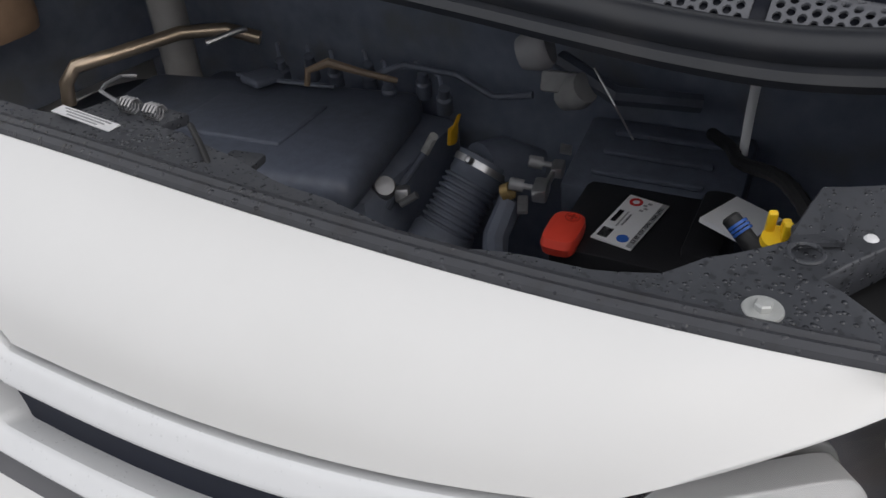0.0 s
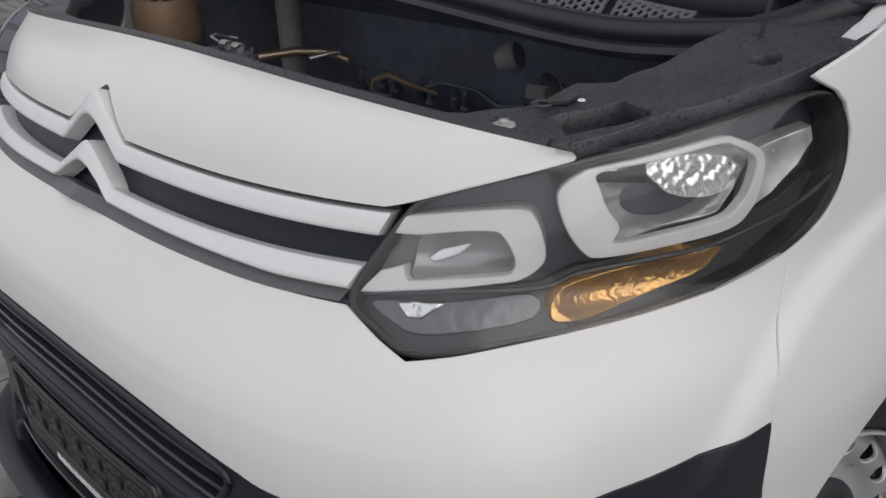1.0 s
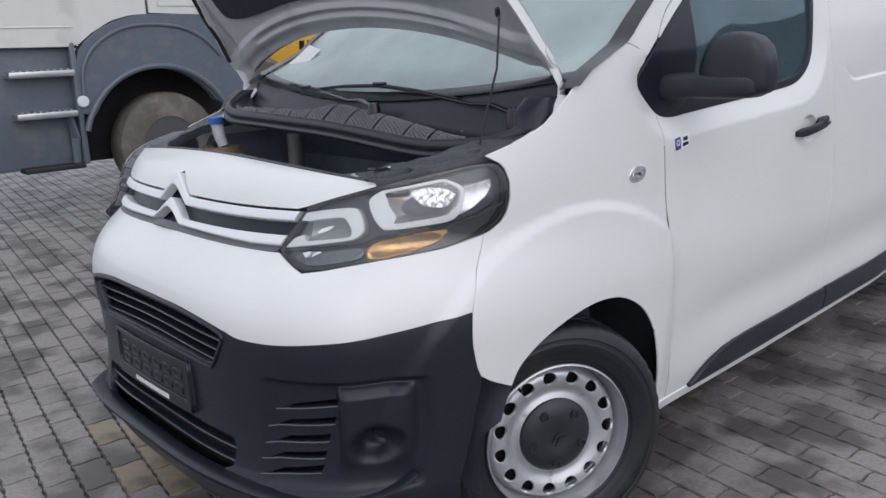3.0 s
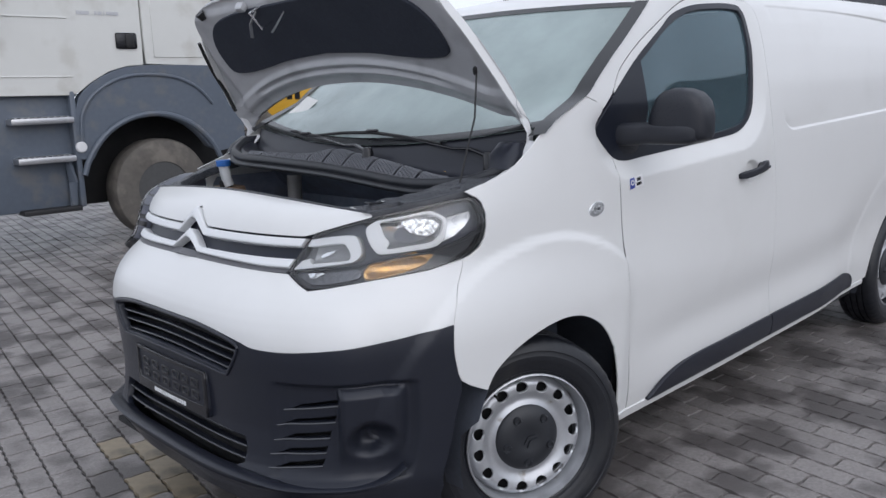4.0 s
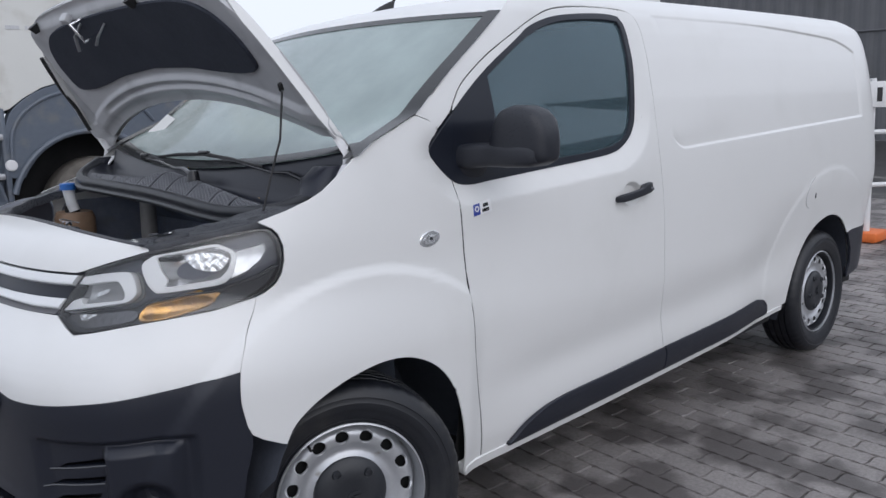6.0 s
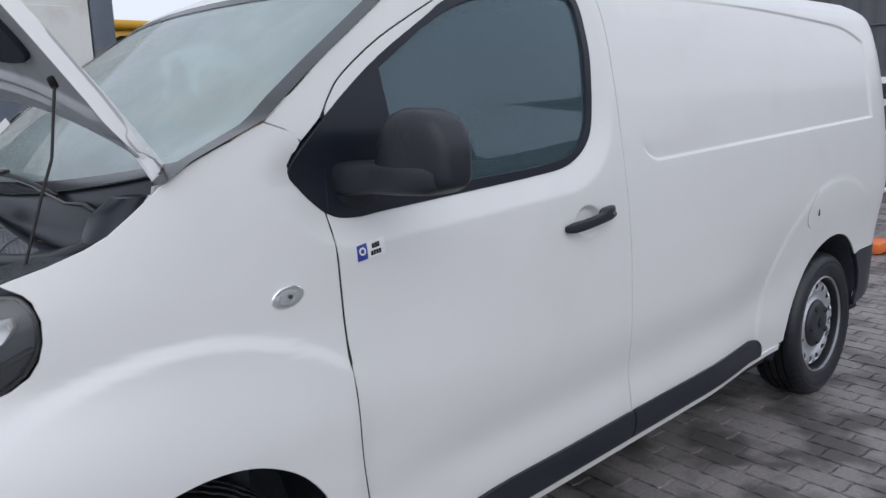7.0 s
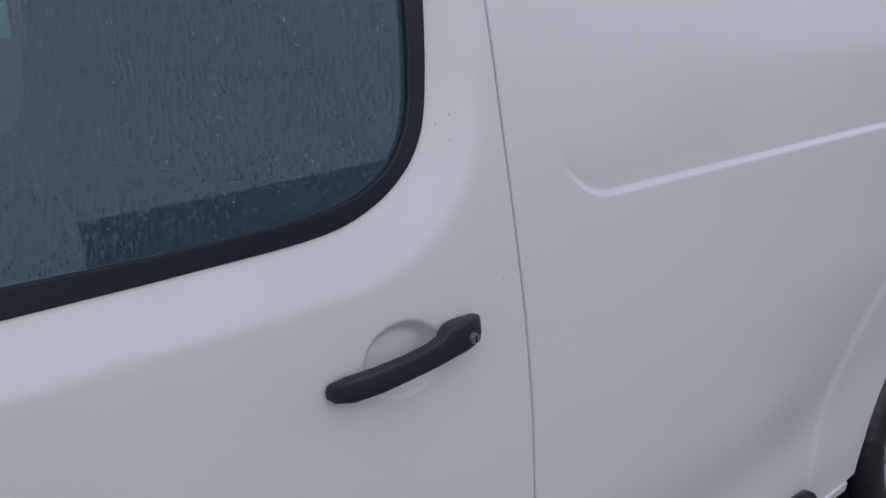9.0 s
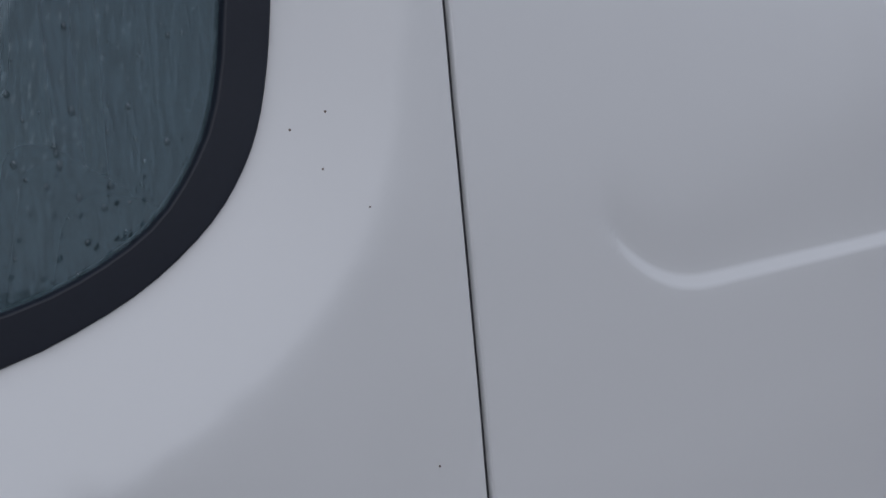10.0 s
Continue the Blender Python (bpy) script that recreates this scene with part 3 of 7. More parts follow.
# rain drops on the near door glass
bm = bmesh.new()
rnd = random.Random(41)
for k in range(760):
    x, z = rnd.uniform(0.66, 1.39), rnd.uniform(1.25, 1.72)
    if rnd.random() < 0.35:
        x = rnd.uniform(1.12, 1.39)
    if not inside(glass, [(x, z)])[0]:
        continue
    p, n = deeper(0.005)(1 + x - XS, z)
    r = rnd.choice((0.0006, 0.0008, 0.0009, 0.0012, 0.0016)) * rnd.uniform(0.7, 1.2)
    e1 = n.cross(Vector((0, 0, 1))).normalized()
    e2 = e1.cross(n)
    long_ = rnd.uniform(1.0, 1.9)
    ring = [bm.verts.new(p + n * 0.0008 + (e1 * math.cos(a) + e2 * math.sin(a) * long_) * r) for a in [math.pi * j / 3 for j in range(6)]]
    mid = [bm.verts.new(p + n * (0.0008 + 0.5 * r) + (e1 * math.cos(a) + e2 * math.sin(a) * long_) * r * 0.6) for a in [math.pi * j / 3 for j in range(6)]]
    for j in range(6):
        bm.faces.new((ring[j], ring[(j + 1) % 6], mid[(j + 1) % 6], mid[j]))
    bm.faces.new(mid)
bmesh.ops.recalc_face_normals(bm, faces=list(bm.faces))
tagged(part("rain_spatter", bm, pane("water_drop", (0.80, 0.84, 0.85), ior=1.6), door, "clear rain drops on the glass", None), "clear rain drops on the glass", "", "", "stuff")

# white sill and black sill trim
sill = [(0.43, z_sill(0.43) - 0.022), (1.2, z_sill(1.2) - 0.022), (2.80, z_sill(2.80) - 0.012), (2.80, z_sill(2.80) + 0.010), (1.2, z_sill(1.2) + 0.010), (0.43, z_sill(0.43) + 0.010)]


def on_sill(s, z):
    p, n = on_skin(s, z)
    return Vector((p[0], p[1] - 0.006, p[2])), n


panel("sill", sz(*sill), on_sill, WHITE, van, step=0.05, thick=0.08, mirror=True, label="white sill lip under the doors")


def on_trim(s, z):
    p, n = on_skin(s, z)
    x = p[0]
    k = (z - z_sill(x)) / 0.125
    bulge = 0.020 * max(0.0, 1 - (2 * min(max(k, 0), 1) - 1) ** 4)
    return p + n * bulge, (n + Vector((0, 0, 0.6 * (2 * k - 1) ** 3))).normalized()


trim_f = curve([(0.640, 0.286), (0.70, 0.335), (0.80, 0.372), (0.95, 0.392), (1.25, 0.402), (1.600, 0.416)], 5) + [np.array((1.600, z_sill(1.6) + 0.012)), np.array((1.1, z_sill(1.1) + 0.012))]
trim_r = [(1.610, 0.417)] + curve([(2.0, 0.430), (2.42, 0.447), (2.50, 0.445), (2.560, 0.425), (2.60, z_sill(2.6) + 0.018)], 4) + [(2.1, z_sill(2.1) + 0.012), (1.610, z_sill(1.61) + 0.012)]
for tr in (trim_f, trim_r):
    panel("sill_trim", sz(*tr), on_trim, BLACK, van, step=0.03, grid=(0.04, 0.012), mirror=True, label="black plastic sill trim strip")

# rear bumper
rb = [(3.575, 0.642), (3.63, 0.648), (4.02, 0.645), (4.03, 0.42), (3.92, 0.40), (3.66, 0.362), (3.672, 0.45), (3.65, 0.54)]
panel("rear_bumper", sz(*rb), on_skin, BLACK, van, step=0.03, lift=0.002, mirror=True, label="black rear bumper corner")

# roof, tail, inner dark shell
def roof_at(x, k):
    """k from -1 to 1 across the roof."""
    zr = 1.800 + 0.05 * smooth(x, 0.8, 1.5) + 0.0
    xe = min(max(x, 0.74), 3.86)
    ze = lerp_table(xe, [(0.74, 1.745), (0.80, 1.784), (0.95, 1.817), (1.2, 1.834), (1.6, 1.844), (2.4, 1.852), (3.2, 1.851), (3.7, 1.841), (3.86, 1.77)])
    w = half_width(xe, ze) - 0.004
    return Vector((x - 0.085 * (1 - abs(k) ** 2.2) * smooth(1.3 - x, 0, 0.55), w * k, ze + (0.019 + 0.046 * smooth(x, 0.75, 1.5)) * (1 - abs(k) ** 2.4)))


bm = bmesh.new()
xs = [0.742, 0.78, 0.83, 0.9, 1.0, 1.15, 1.35, 1.6, 2.0, 2.5, 3.0, 3.4, 3.6, 3.72, 3.80, 3.86]
rows = [[bm.verts.new(roof_at(x, -1 + i / 14)) for i in range(29)] for x in xs]
for a, b in zip(rows, rows[1:]):
    for i in range(28):
        bm.faces.new((a[i], b[i], b[i + 1], a[i + 1]))
bmesh.ops.recalc_face_normals(bm, faces=list(bm.faces))
part("roof", bm, WHITE, van, "white steel roof", None)
bm = bmesh.new()
tail = []
for z in [0.36, 0.5, 0.65, 0.9, 1.2, 1.5, 1.7, 1.78]:
    xe = lerp_table(z, [(0.36, 3.95), (0.65, 4.02), (0.90, 4.03), (1.20, 4.01), (1.50, 3.96), (1.70, 3.90), (1.79, 3.85)])
    w = half_width(xe, z)
    tail.append([bm.verts.new((xe + 0.05 * (1 - abs(k) ** 4), w * k, z)) for k in [-1 + i / 8 for i in range(17)]])
for a, b in zip(tail, tail[1:]):
    for i in range(16):
        bm.faces.new((a[i], a[i + 1], b[i + 1], b[i]))
bmesh.ops.recalc_face_normals(bm, faces=list(bm.faces))
part("tailgate", bm, WHITE, van, "white rear doors")

# dark inner shell behind the seams, its near-black standing for their shade
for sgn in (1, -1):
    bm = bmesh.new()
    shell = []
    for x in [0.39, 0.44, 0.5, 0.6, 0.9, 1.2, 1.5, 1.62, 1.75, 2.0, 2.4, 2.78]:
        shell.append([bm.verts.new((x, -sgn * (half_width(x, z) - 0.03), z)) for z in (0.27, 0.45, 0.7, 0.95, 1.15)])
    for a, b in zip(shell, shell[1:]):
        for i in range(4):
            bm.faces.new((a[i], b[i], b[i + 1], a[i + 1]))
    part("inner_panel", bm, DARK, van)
    # near-black strip close under the door seam, drawn for its shade
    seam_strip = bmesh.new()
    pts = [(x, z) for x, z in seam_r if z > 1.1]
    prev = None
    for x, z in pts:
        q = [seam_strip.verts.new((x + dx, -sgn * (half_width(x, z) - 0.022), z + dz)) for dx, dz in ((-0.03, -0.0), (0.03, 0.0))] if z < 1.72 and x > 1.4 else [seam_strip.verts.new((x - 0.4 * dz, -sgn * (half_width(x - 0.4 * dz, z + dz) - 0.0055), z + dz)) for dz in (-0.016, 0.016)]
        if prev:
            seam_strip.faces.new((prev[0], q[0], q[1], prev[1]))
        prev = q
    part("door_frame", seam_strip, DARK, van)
    # jamb strip behind the rear seam, coloured as if in shade
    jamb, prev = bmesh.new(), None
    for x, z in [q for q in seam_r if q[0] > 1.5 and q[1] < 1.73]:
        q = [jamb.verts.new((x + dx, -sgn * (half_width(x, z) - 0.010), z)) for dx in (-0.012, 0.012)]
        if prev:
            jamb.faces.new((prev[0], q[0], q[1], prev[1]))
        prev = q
    part("door_jamb", jamb, JAMB, van, "door jamb in the pillar seam with its shade painted grey")
# dark sheet behind the foot of the pillar, near-black in place of shade
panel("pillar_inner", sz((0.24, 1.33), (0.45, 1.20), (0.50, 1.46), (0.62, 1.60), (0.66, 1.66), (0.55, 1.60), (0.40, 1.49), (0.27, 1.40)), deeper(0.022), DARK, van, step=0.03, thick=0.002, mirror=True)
# floor pan and bulkhead behind the seats
part("floor_pan", bm_box((3.6, 1.66, 0.05), pose(2.05, 0, 0.33)), DARK, van)
part("load_bulkhead", bm_box((0.04, 1.60, 1.4), pose(1.62, 0, 1.06)), mat("dark_bulkhead", (0.028, 0.036, 0.044), 0.6), van)

CHIP = mat("rust_chip", (0.09, 0.05, 0.03), 0.8, vary=0.3)
for x, z, r in ((1.432, 1.362, 0.0008), (1.447, 1.340, 0.0007), (1.452, 1.372, 0.0008), (1.470, 1.318, 0.0006), (1.505, 1.155, 0.0007), (1.512, 1.050, 0.0006)):
    p, n = on_skin(1 + x - XS, z)
    part("paint_chip", bm_lathe([(0.0002, 0.0006), (r * 0.8, 0.0006), (r, 0.0)], 8, Matrix.Translation(p) @ n.to_track_quat("Z", "Y").to_matrix().to_4x4()), CHIP, door)

# fuel flap edge and its dark finger notch, both drawn in shade colours
pts = [on_skin(1 + x - XS, z)[0] for x, z in curve([(3.000, 1.008), (2.940, 0.975), (2.906, 0.925), (2.915, 0.876), (2.955, 0.851)], 4)]
# near-black strip under the front door seam paints the gap's shade
for sgn in (1, -1):
    seam_strip, prev = bmesh.new(), None
    for x, z in seam_f:
        q = [seam_strip.verts.new((x + dx, -sgn * (half_width(x, z) - 0.0032), z)) for dx in (-0.010, 0.010)]
        if prev:
            seam_strip.faces.new((prev[0], q[0], q[1], prev[1]))
        prev = q
    part("door_frame", seam_strip, DARK, van)
part("flap_seam", bm_tube(pts, 0.0022, 5), mat("seam_shadow_grey", (0.42, 0.42, 0.42), 0.6), van)
p, n = on_skin(1 + 3.015 - XS, 0.913)
part("flap_notch", bm_box((0.008, 0.006, 0.030), Matrix.Translation(p), 0.002), DARK, van)

# ---- the van's face: black bumper, grilles, chevrons, lamps ----


def bumper_form(s, z):
    """The lower bumper: lip, sunk vent field, fog lamp pod and bowl."""
    p, n = on_skin(s, z)
    a = abs(s)
    d = -0.018 * smooth(a, 0.245, 0.285) * smooth(0.645 - a, 0.0, 0.03) * smooth(z, 0.355, 0.38) * smooth(0.664 - z, 0.0, 0.022)
    d += 0.036 * smooth(a, 0.425, 0.444) * smooth(0.622 - a, 0.0, 0.05) * smooth(z, 0.40, 0.52) * smooth(0.646 - z, 0.0, 0.016)
    r = math.hypot((a - 0.520) / 0.078, (z - 0.490) / 0.066)
    d -= 0.058 * smooth(1 - r, 0.0, 0.8)
    d += 0.012 * math.exp(-(((z - 0.345) / 0.010) ** 2)) * (1 - smooth(a, 0.5, 0.62))
    return p + n * d


lower = [(q[0], q[1] - 0.0035) for q in BUMPER_EDGE] + [(0.7190, 0.796), (0.7222, 0.71), (0.7278, 0.653), (0.7343, 0.626)]
lower += sz((-0.346, 0.598), (-0.364, 0.52), (-0.380, 0.42), (-0.388, 0.30), (-0.390, 0.235)) + [(0.55, 0.235), (0.4, 0.245), (0.2, 0.25), (0.0, 0.25)]
upper_mouth = mirrored_loop([(0.0, 0.672), (0.06, 0.668), (0.118, 0.659), (0.132, 0.666), (0.165, 0.735), (0.168, 0.748), (0.155, 0.757), (0.115, 0.770), (0.06, 0.783), (0.0, 0.786)])
lower_mouth = mirrored_loop([(0.0, 0.372), (0.15, 0.376), (0.176, 0.392), (0.178, 0.44), (0.168, 0.470), (0.09, 0.477), (0.0, 0.478)])
slots = []
for (s0, z0), (s1, z1) in (((0.279, 0.572), (0.425, 0.592)), ((0.262, 0.525), (0.417, 0.541)), ((0.256, 0.480), (0.402, 0.494)), ((0.250, 0.437), (0.394, 0.449)), ((0.252, 0.397), (0.390, 0.411))):
    slot = [(s0, z0), (s1, z1), (s1 + 0.006, z1 + 0.022), (s0 + 0.045, z0 + 0.021), (s0 + 0.02, z0 + 0.008)]
    slots += [slot, [(-a, b) for a, b in slot]]
bumper = new("front_bumper")
bumper.parent = van
tagged(bumper, "black moulded lower front bumper")
panel("bumper_moulding", mirrored_loop(lower), shaped(bumper_form), BLACK, bumper, holes=[upper_mouth, lower_mouth, *slots], step=0.014, grid=(0.012, 0.012), thick=0.02)
# near-black sheets paint the shade in the bumper seam and grille mouths
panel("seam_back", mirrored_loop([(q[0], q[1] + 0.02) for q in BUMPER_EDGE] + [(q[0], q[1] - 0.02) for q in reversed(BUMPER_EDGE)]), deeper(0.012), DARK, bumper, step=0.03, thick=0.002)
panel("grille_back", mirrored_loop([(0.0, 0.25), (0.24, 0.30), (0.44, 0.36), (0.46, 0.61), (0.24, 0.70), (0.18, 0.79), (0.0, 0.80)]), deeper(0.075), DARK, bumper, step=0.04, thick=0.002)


def blade(zc, drop, half, depth, r=0.011, flat=0.45, tilt=0.0):
    """A grille blade that follows the bow of the nose."""
    pts = []
    for i in range(33):
        y = -half + 2 * half * i / 32
        z = zc - drop * abs(y / half) ** 2
        s = s_of_y(y, z)
        p, n = on_skin(s, z)
        pts.append(p - n * depth)
    return bm_tube(pts, r, 8, flat=flat)


for zc, half in ((0.750, 0.435), (0.719, 0.42), (0.687, 0.40)):
    slat = part("grille_slat", blade(zc, 0.022, half, 0.030, 0.014, 0.16), BLACK, bumper)
    part("slat_edge", blade(zc, 0.022, half, 0.0155, 0.0030, 1.0), SLAT_EDGE, slat, "thin slat edge with a painted highlight")
for zc in (0.474, 0.443, 0.409):
    slat = part("grille_slat", blade(zc, 0.008, 0.46, 0.026, 0.014, 0.16), BLACK, bumper)
    part("slat_edge", blade(zc, 0.008, 0.46, 0.0115, 0.0030, 1.0), SLAT_EDGE, slat, "thin slat edge with a painted highlight")
# moulded lip round the upper mouth and the splitter under the lower one
mouth_half = curve([(0.0, 0.792), (0.06, 0.789), (0.115, 0.777), (0.156, 0.763), (0.171, 0.750), (0.166, 0.728), (0.134, 0.662), (0.118, 0.654), (0.06, 0.662), (0.0, 0.666)], 4)
mouth_line = [tuple(q) for q in mouth_half] + [(-q[0], q[1]) for q in reversed(mouth_half[1:-1])]
part("mouth_lip", bm_tube([on_skin(a, b)[0] + on_skin(a, b)[1] * 0.001 for a, b in mouth_line], 0.0055, 8, True), BLACK, bumper, "raised lip round the upper grille mouth")
split = [(a, b, 0.040 - 0.026 * smooth(a, 0.22, 0.42)) for a, b in curve([(0.0, 0.374), (0.10, 0.372), (0.20, 0.367), (0.246, 0.362), (0.32, 0.353), (0.42, 0.350), (0.52, 0.352), (0.58, 0.366), (0.615, 0.398)], 6)]
split = [(-a, b, d) for a, b, d in reversed(split[1:])] + split
part("splitter", bm_tube([on_skin(a, b)[0] + on_skin(a, b)[1] * (d - 0.024) for a, b, d in split], 0.026, 8, flat=0.30), BLACK, bumper, "black splitter lip under the bumper")
# lower lips of the vent slots, their lit line put into a paler colour
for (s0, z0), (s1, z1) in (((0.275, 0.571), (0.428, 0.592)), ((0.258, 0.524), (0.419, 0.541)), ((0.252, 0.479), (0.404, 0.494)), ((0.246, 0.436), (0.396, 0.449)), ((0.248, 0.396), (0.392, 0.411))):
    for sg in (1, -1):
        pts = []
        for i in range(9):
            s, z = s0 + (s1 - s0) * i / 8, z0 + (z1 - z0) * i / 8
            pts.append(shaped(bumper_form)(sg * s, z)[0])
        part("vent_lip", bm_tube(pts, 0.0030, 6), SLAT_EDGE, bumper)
# fog lamp blank
for sg in (1, -1):
    p, n = shaped(bumper_form)(sg * 0.532, 0.500)
    m = Matrix.Translation(p + n * 0.004) @ n.to_track_quat("Z", "Y").to_matrix().to_4x4()
    part("fog_lamp_cover", bm_lathe([(0.001, -0.004), (0.018, -0.003), (0.023, 0.001), (0.027, 0.003), (0.029, -0.004), (0.030, -0.012)], 28, m), BLACK, bumper, "blank fog lamp cover")

part("undertray", bm_box((0.44, 1.24, 0.02), pose(-0.57, -0.02, 0.262), 0.004), DARK, bumper, "dark undertray behind the bumper")

# number plate holder
holder = new("plate_holder")
holder.parent = van
tagged(holder, "black number plate holder with white lettering strip")


def plate_at(y, z, d=0.012):
    s = s_of_y(y, z)
    p, n = on_skin(s, z)
    x = -0.826 + 0.10 * y * y
    return Vector((x - d + 0.012, y, z)), Vector((-1, -0.2 * -y, 0.0)).normalized()


def plate_surf(d):
    def f(u, v):
        return plate_at(-u, v, d)
    return f


def yz_box(y0, z0, y1, z1):
    return [(-y0, z0), (-y1, z0), (-y1, z1), (-y0, z1)]


panel("plate_back", yz_box(0.262, 0.492, -0.262, 0.636), plate_surf(0.012), BLACK, holder, step=0.03, thick=0.03)
panel("plate_rim", yz_box(0.262, 0.492, -0.262, 0.636), plate_surf(0.018), GLOSS_BLACK, holder, holes=[yz_box(0.252, 0.524, -0.252, 0.627)], step=0.03, thick=0.008)
for y in (-0.19, -0.12, -0.05, 0.03, 0.11, 0.19):
    for z in (0.550, 0.590):
        panel("moulded_rib", yz_box(y + 0.024, z - 0.014, y - 0.024, z + 0.014), plate_surf(0.0155), GLOSS_BLACK, holder, holes=[yz_box(y + 0.018, z - 0.009, y - 0.018, z + 0.009)], step=0.03, thick=0.004)
PRINT_WHITE = mat("white_print", (0.75, 0.75, 0.75), 0.5, vary=0.03)
y = 0.120
for wdt in (0.017, 0.017, 0.017, 0.005, 0.013, 0.013, 0.013, 0.013, 0.013, 0.013, 0.013, 0.005, 0.013, 0.013, 0.015):
    panel("lettering_bar", yz_box(y, 0.501, y - wdt, 0.515), plate_surf(0.0195), PRINT_WHITE, holder, step=0.03, thick=0.0005, rnd=0.0002)
    y -= wdt + 0.0038

# black field behind the chevron bars
panel("grille_field", mirrored_loop([(0.0, 0.948), (0.15, 0.944), (0.272, 0.940), (0.281, 0.958), (0.284, 1.000), (0.300, 1.052), (0.285, 1.070), (0.10, 1.09), (0.0, 1.125)]), deeper(0.022), GRILLE_BLACK, van, step=0.03, thick=0.004, label="gloss black grille field")
panel("grille_edge", mirrored_loop([(0.0, 0.962), (0.15, 0.957), (0.283, 0.950), (0.286, 0.956), (0.15, 0.964), (0.0, 0.971)]), deeper(0.004), BLACK, van, step=0.02, thick=0.018)


CHEVRON_Y = 0.026


def chevron_rise(y, soft=0.10, w=0.092):
    """1 at the chevron's tip, 0 at its feet; soft rounds the tip."""
    u = min(1.0, abs(y - CHEVRON_Y) / w)
    k = 1 - (math.hypot(u, soft) - soft) / (math.hypot(1.0, soft) - soft)
    return max(0.0, k) ** 1.12


def bar_mesh(z0, z1, rise0, rise1, half, proud, far=0.53, bow=(0.0, 0.0)):
    """A bright bar across the nose with a chevron in its middle; rise0 and rise1 lift its lower and upper edge there."""
    ys = sorted(set([round(-half + (half + far) * i / 60, 4) for i in range(61)] + [round(CHEVRON_Y - 0.11 + 0.22 * i / 56, 4) for i in range(57)]))
    bm, rows = bmesh.new(), []
    for y in ys:
        up, row = chevron_rise(y), []
        mid = max(0.0, 1 - (y / 0.45) ** 2)
        lo, hi = z0 + rise0 * chevron_rise(y, 0.32) + bow[0] * mid, z1 + rise1 * up + bow[1] * mid
        for j in range(13):
            k = j / 12
            z = lo + (hi - lo) * k
            # the near end is cut along the slanting edge of the lamp
            end = 0.557 - 0.34 * (1.056 - z)
            yc_ = y if y > -0.3 else -0.3 - (-y - 0.3) * (end - 0.3) / (half - 0.3)
            p, n = on_skin(s_of_y(yc_, z), z)
            d = proud * (1 - abs(2 * k - 1) ** 6.0) - 0.006 * k + 0.012 * up - (0.020 if j in (0, 12) else 0)
            row.append(bm.verts.new(p + n * d))
        rows.append(row)
    for a, b in zip(rows, rows[1:]):
        for j in range(12):
            bm.faces.new((a[j], a[j + 1], b[j + 1], b[j]))
    bm.faces.new(rows[0])
    bm.faces.new(rows[-1][::-1])
    bmesh.ops.recalc_face_normals(bm, faces=list(bm.faces))
    return bm


part("chevron_bar", bar_mesh(1.024, 1.052, 0.046, 0.057, 0.572, 0.009), GRILLE_WHITE, van, "wet satin white upper bar with a chevron", 0.45)
part("bar_foot", bar_mesh(0.953, 0.970, 0.0, 0.0, 0.548, 0.001, bow=(0.005, 0.010)), mat("grey_bar_foot", (0.10, 0.10, 0.108), 0.45, vary=0.1), van, "dark grey lip under the lower bar", 0.9)
part("chevron_bar", bar_mesh(0.965, 0.994, 0.034, 0.047, 0.562, 0.009, bow=(0.009, 0.0)), GRILLE_WHITE, van, "wet satin white lower bar with a chevron", 0.45)


# white panel in front of the bonnet opening
def lip_at(y, k):
    """k from 0 at the grille to 1 at the bonnet opening; the chevron's notch only trims the sheet."""
    a = abs(y)
    zb = 1.056 if a < 0.55 else 1.056 + (a - 0.55) * 0.34
    a2 = min(a, 0.712)
    p0 = skin(s_of_y(-a2, zb), zb)
    p0 = Vector((p0[0], 0, zb))
    edge = Vector((-0.563 + 0.08 * (a / 0.715) ** 3, 0, 1.158 - 0.040 * (a / 0.715) ** 2))
    p1 = skin(s_of_y(-a2, min(zb + 0.038, 1.112)), min(zb + 0.038, 1.112))
    p1 = Vector((p1[0] + 0.012, 0, max(edge[2] - 0.012, zb)))
    cut = 0.056 * chevron_rise(y) if a < 0.3 else 0.0
    k0 = 0.0
    if cut > 0:
        for i in range(1, 80):
            k0 = i / 100
            if (p0 * (1 - k0) ** 2 + p1 * 2 * k0 * (1 - k0) + edge * k0 * k0)[2] > zb + cut:
                break
    k = k0 + (1 - k0) * k
    q = p0 * (1 - k) ** 2 + p1 * 2 * k * (1 - k) + edge * k * k
    return Vector((q[0], y, q[2]))


bm, rows = bmesh.new(), []
ys = sorted(set([round(-0.705 + 1.410 * i / 80, 4) for i in range(81)] + [round(CHEVRON_Y - 0.1 + 0.2 * i / 50, 4) for i in range(51)]))
for y in ys:
    turn = 1 - smooth(abs(y), 0.60, 0.70)
    row = [bm.verts.new(lip_at(y, 0.0) + Vector((0.02 * turn, 0, 0.0)))]
    row += [bm.verts.new(lip_at(y, k / 12)) for k in range(13)]
    e = lip_at(y, 1.0)
    row += [bm.verts.new(e + Vector((0.004, 0, -0.003))), bm.verts.new(e + Vector((0.005, 0, -0.004 - 0.016 * turn)))]
    rows.append(row)
for a, b in zip(rows, rows[1:]):
    for j in range(len(a) - 1):
        bm.faces.new((a[j], a[j + 1], b[j + 1], b[j]))
bmesh.ops.recalc_face_normals(bm, faces=list(bm.faces))
part("nose_panel", bm, WHITE, van, "white nose panel above the grille", 0.5)

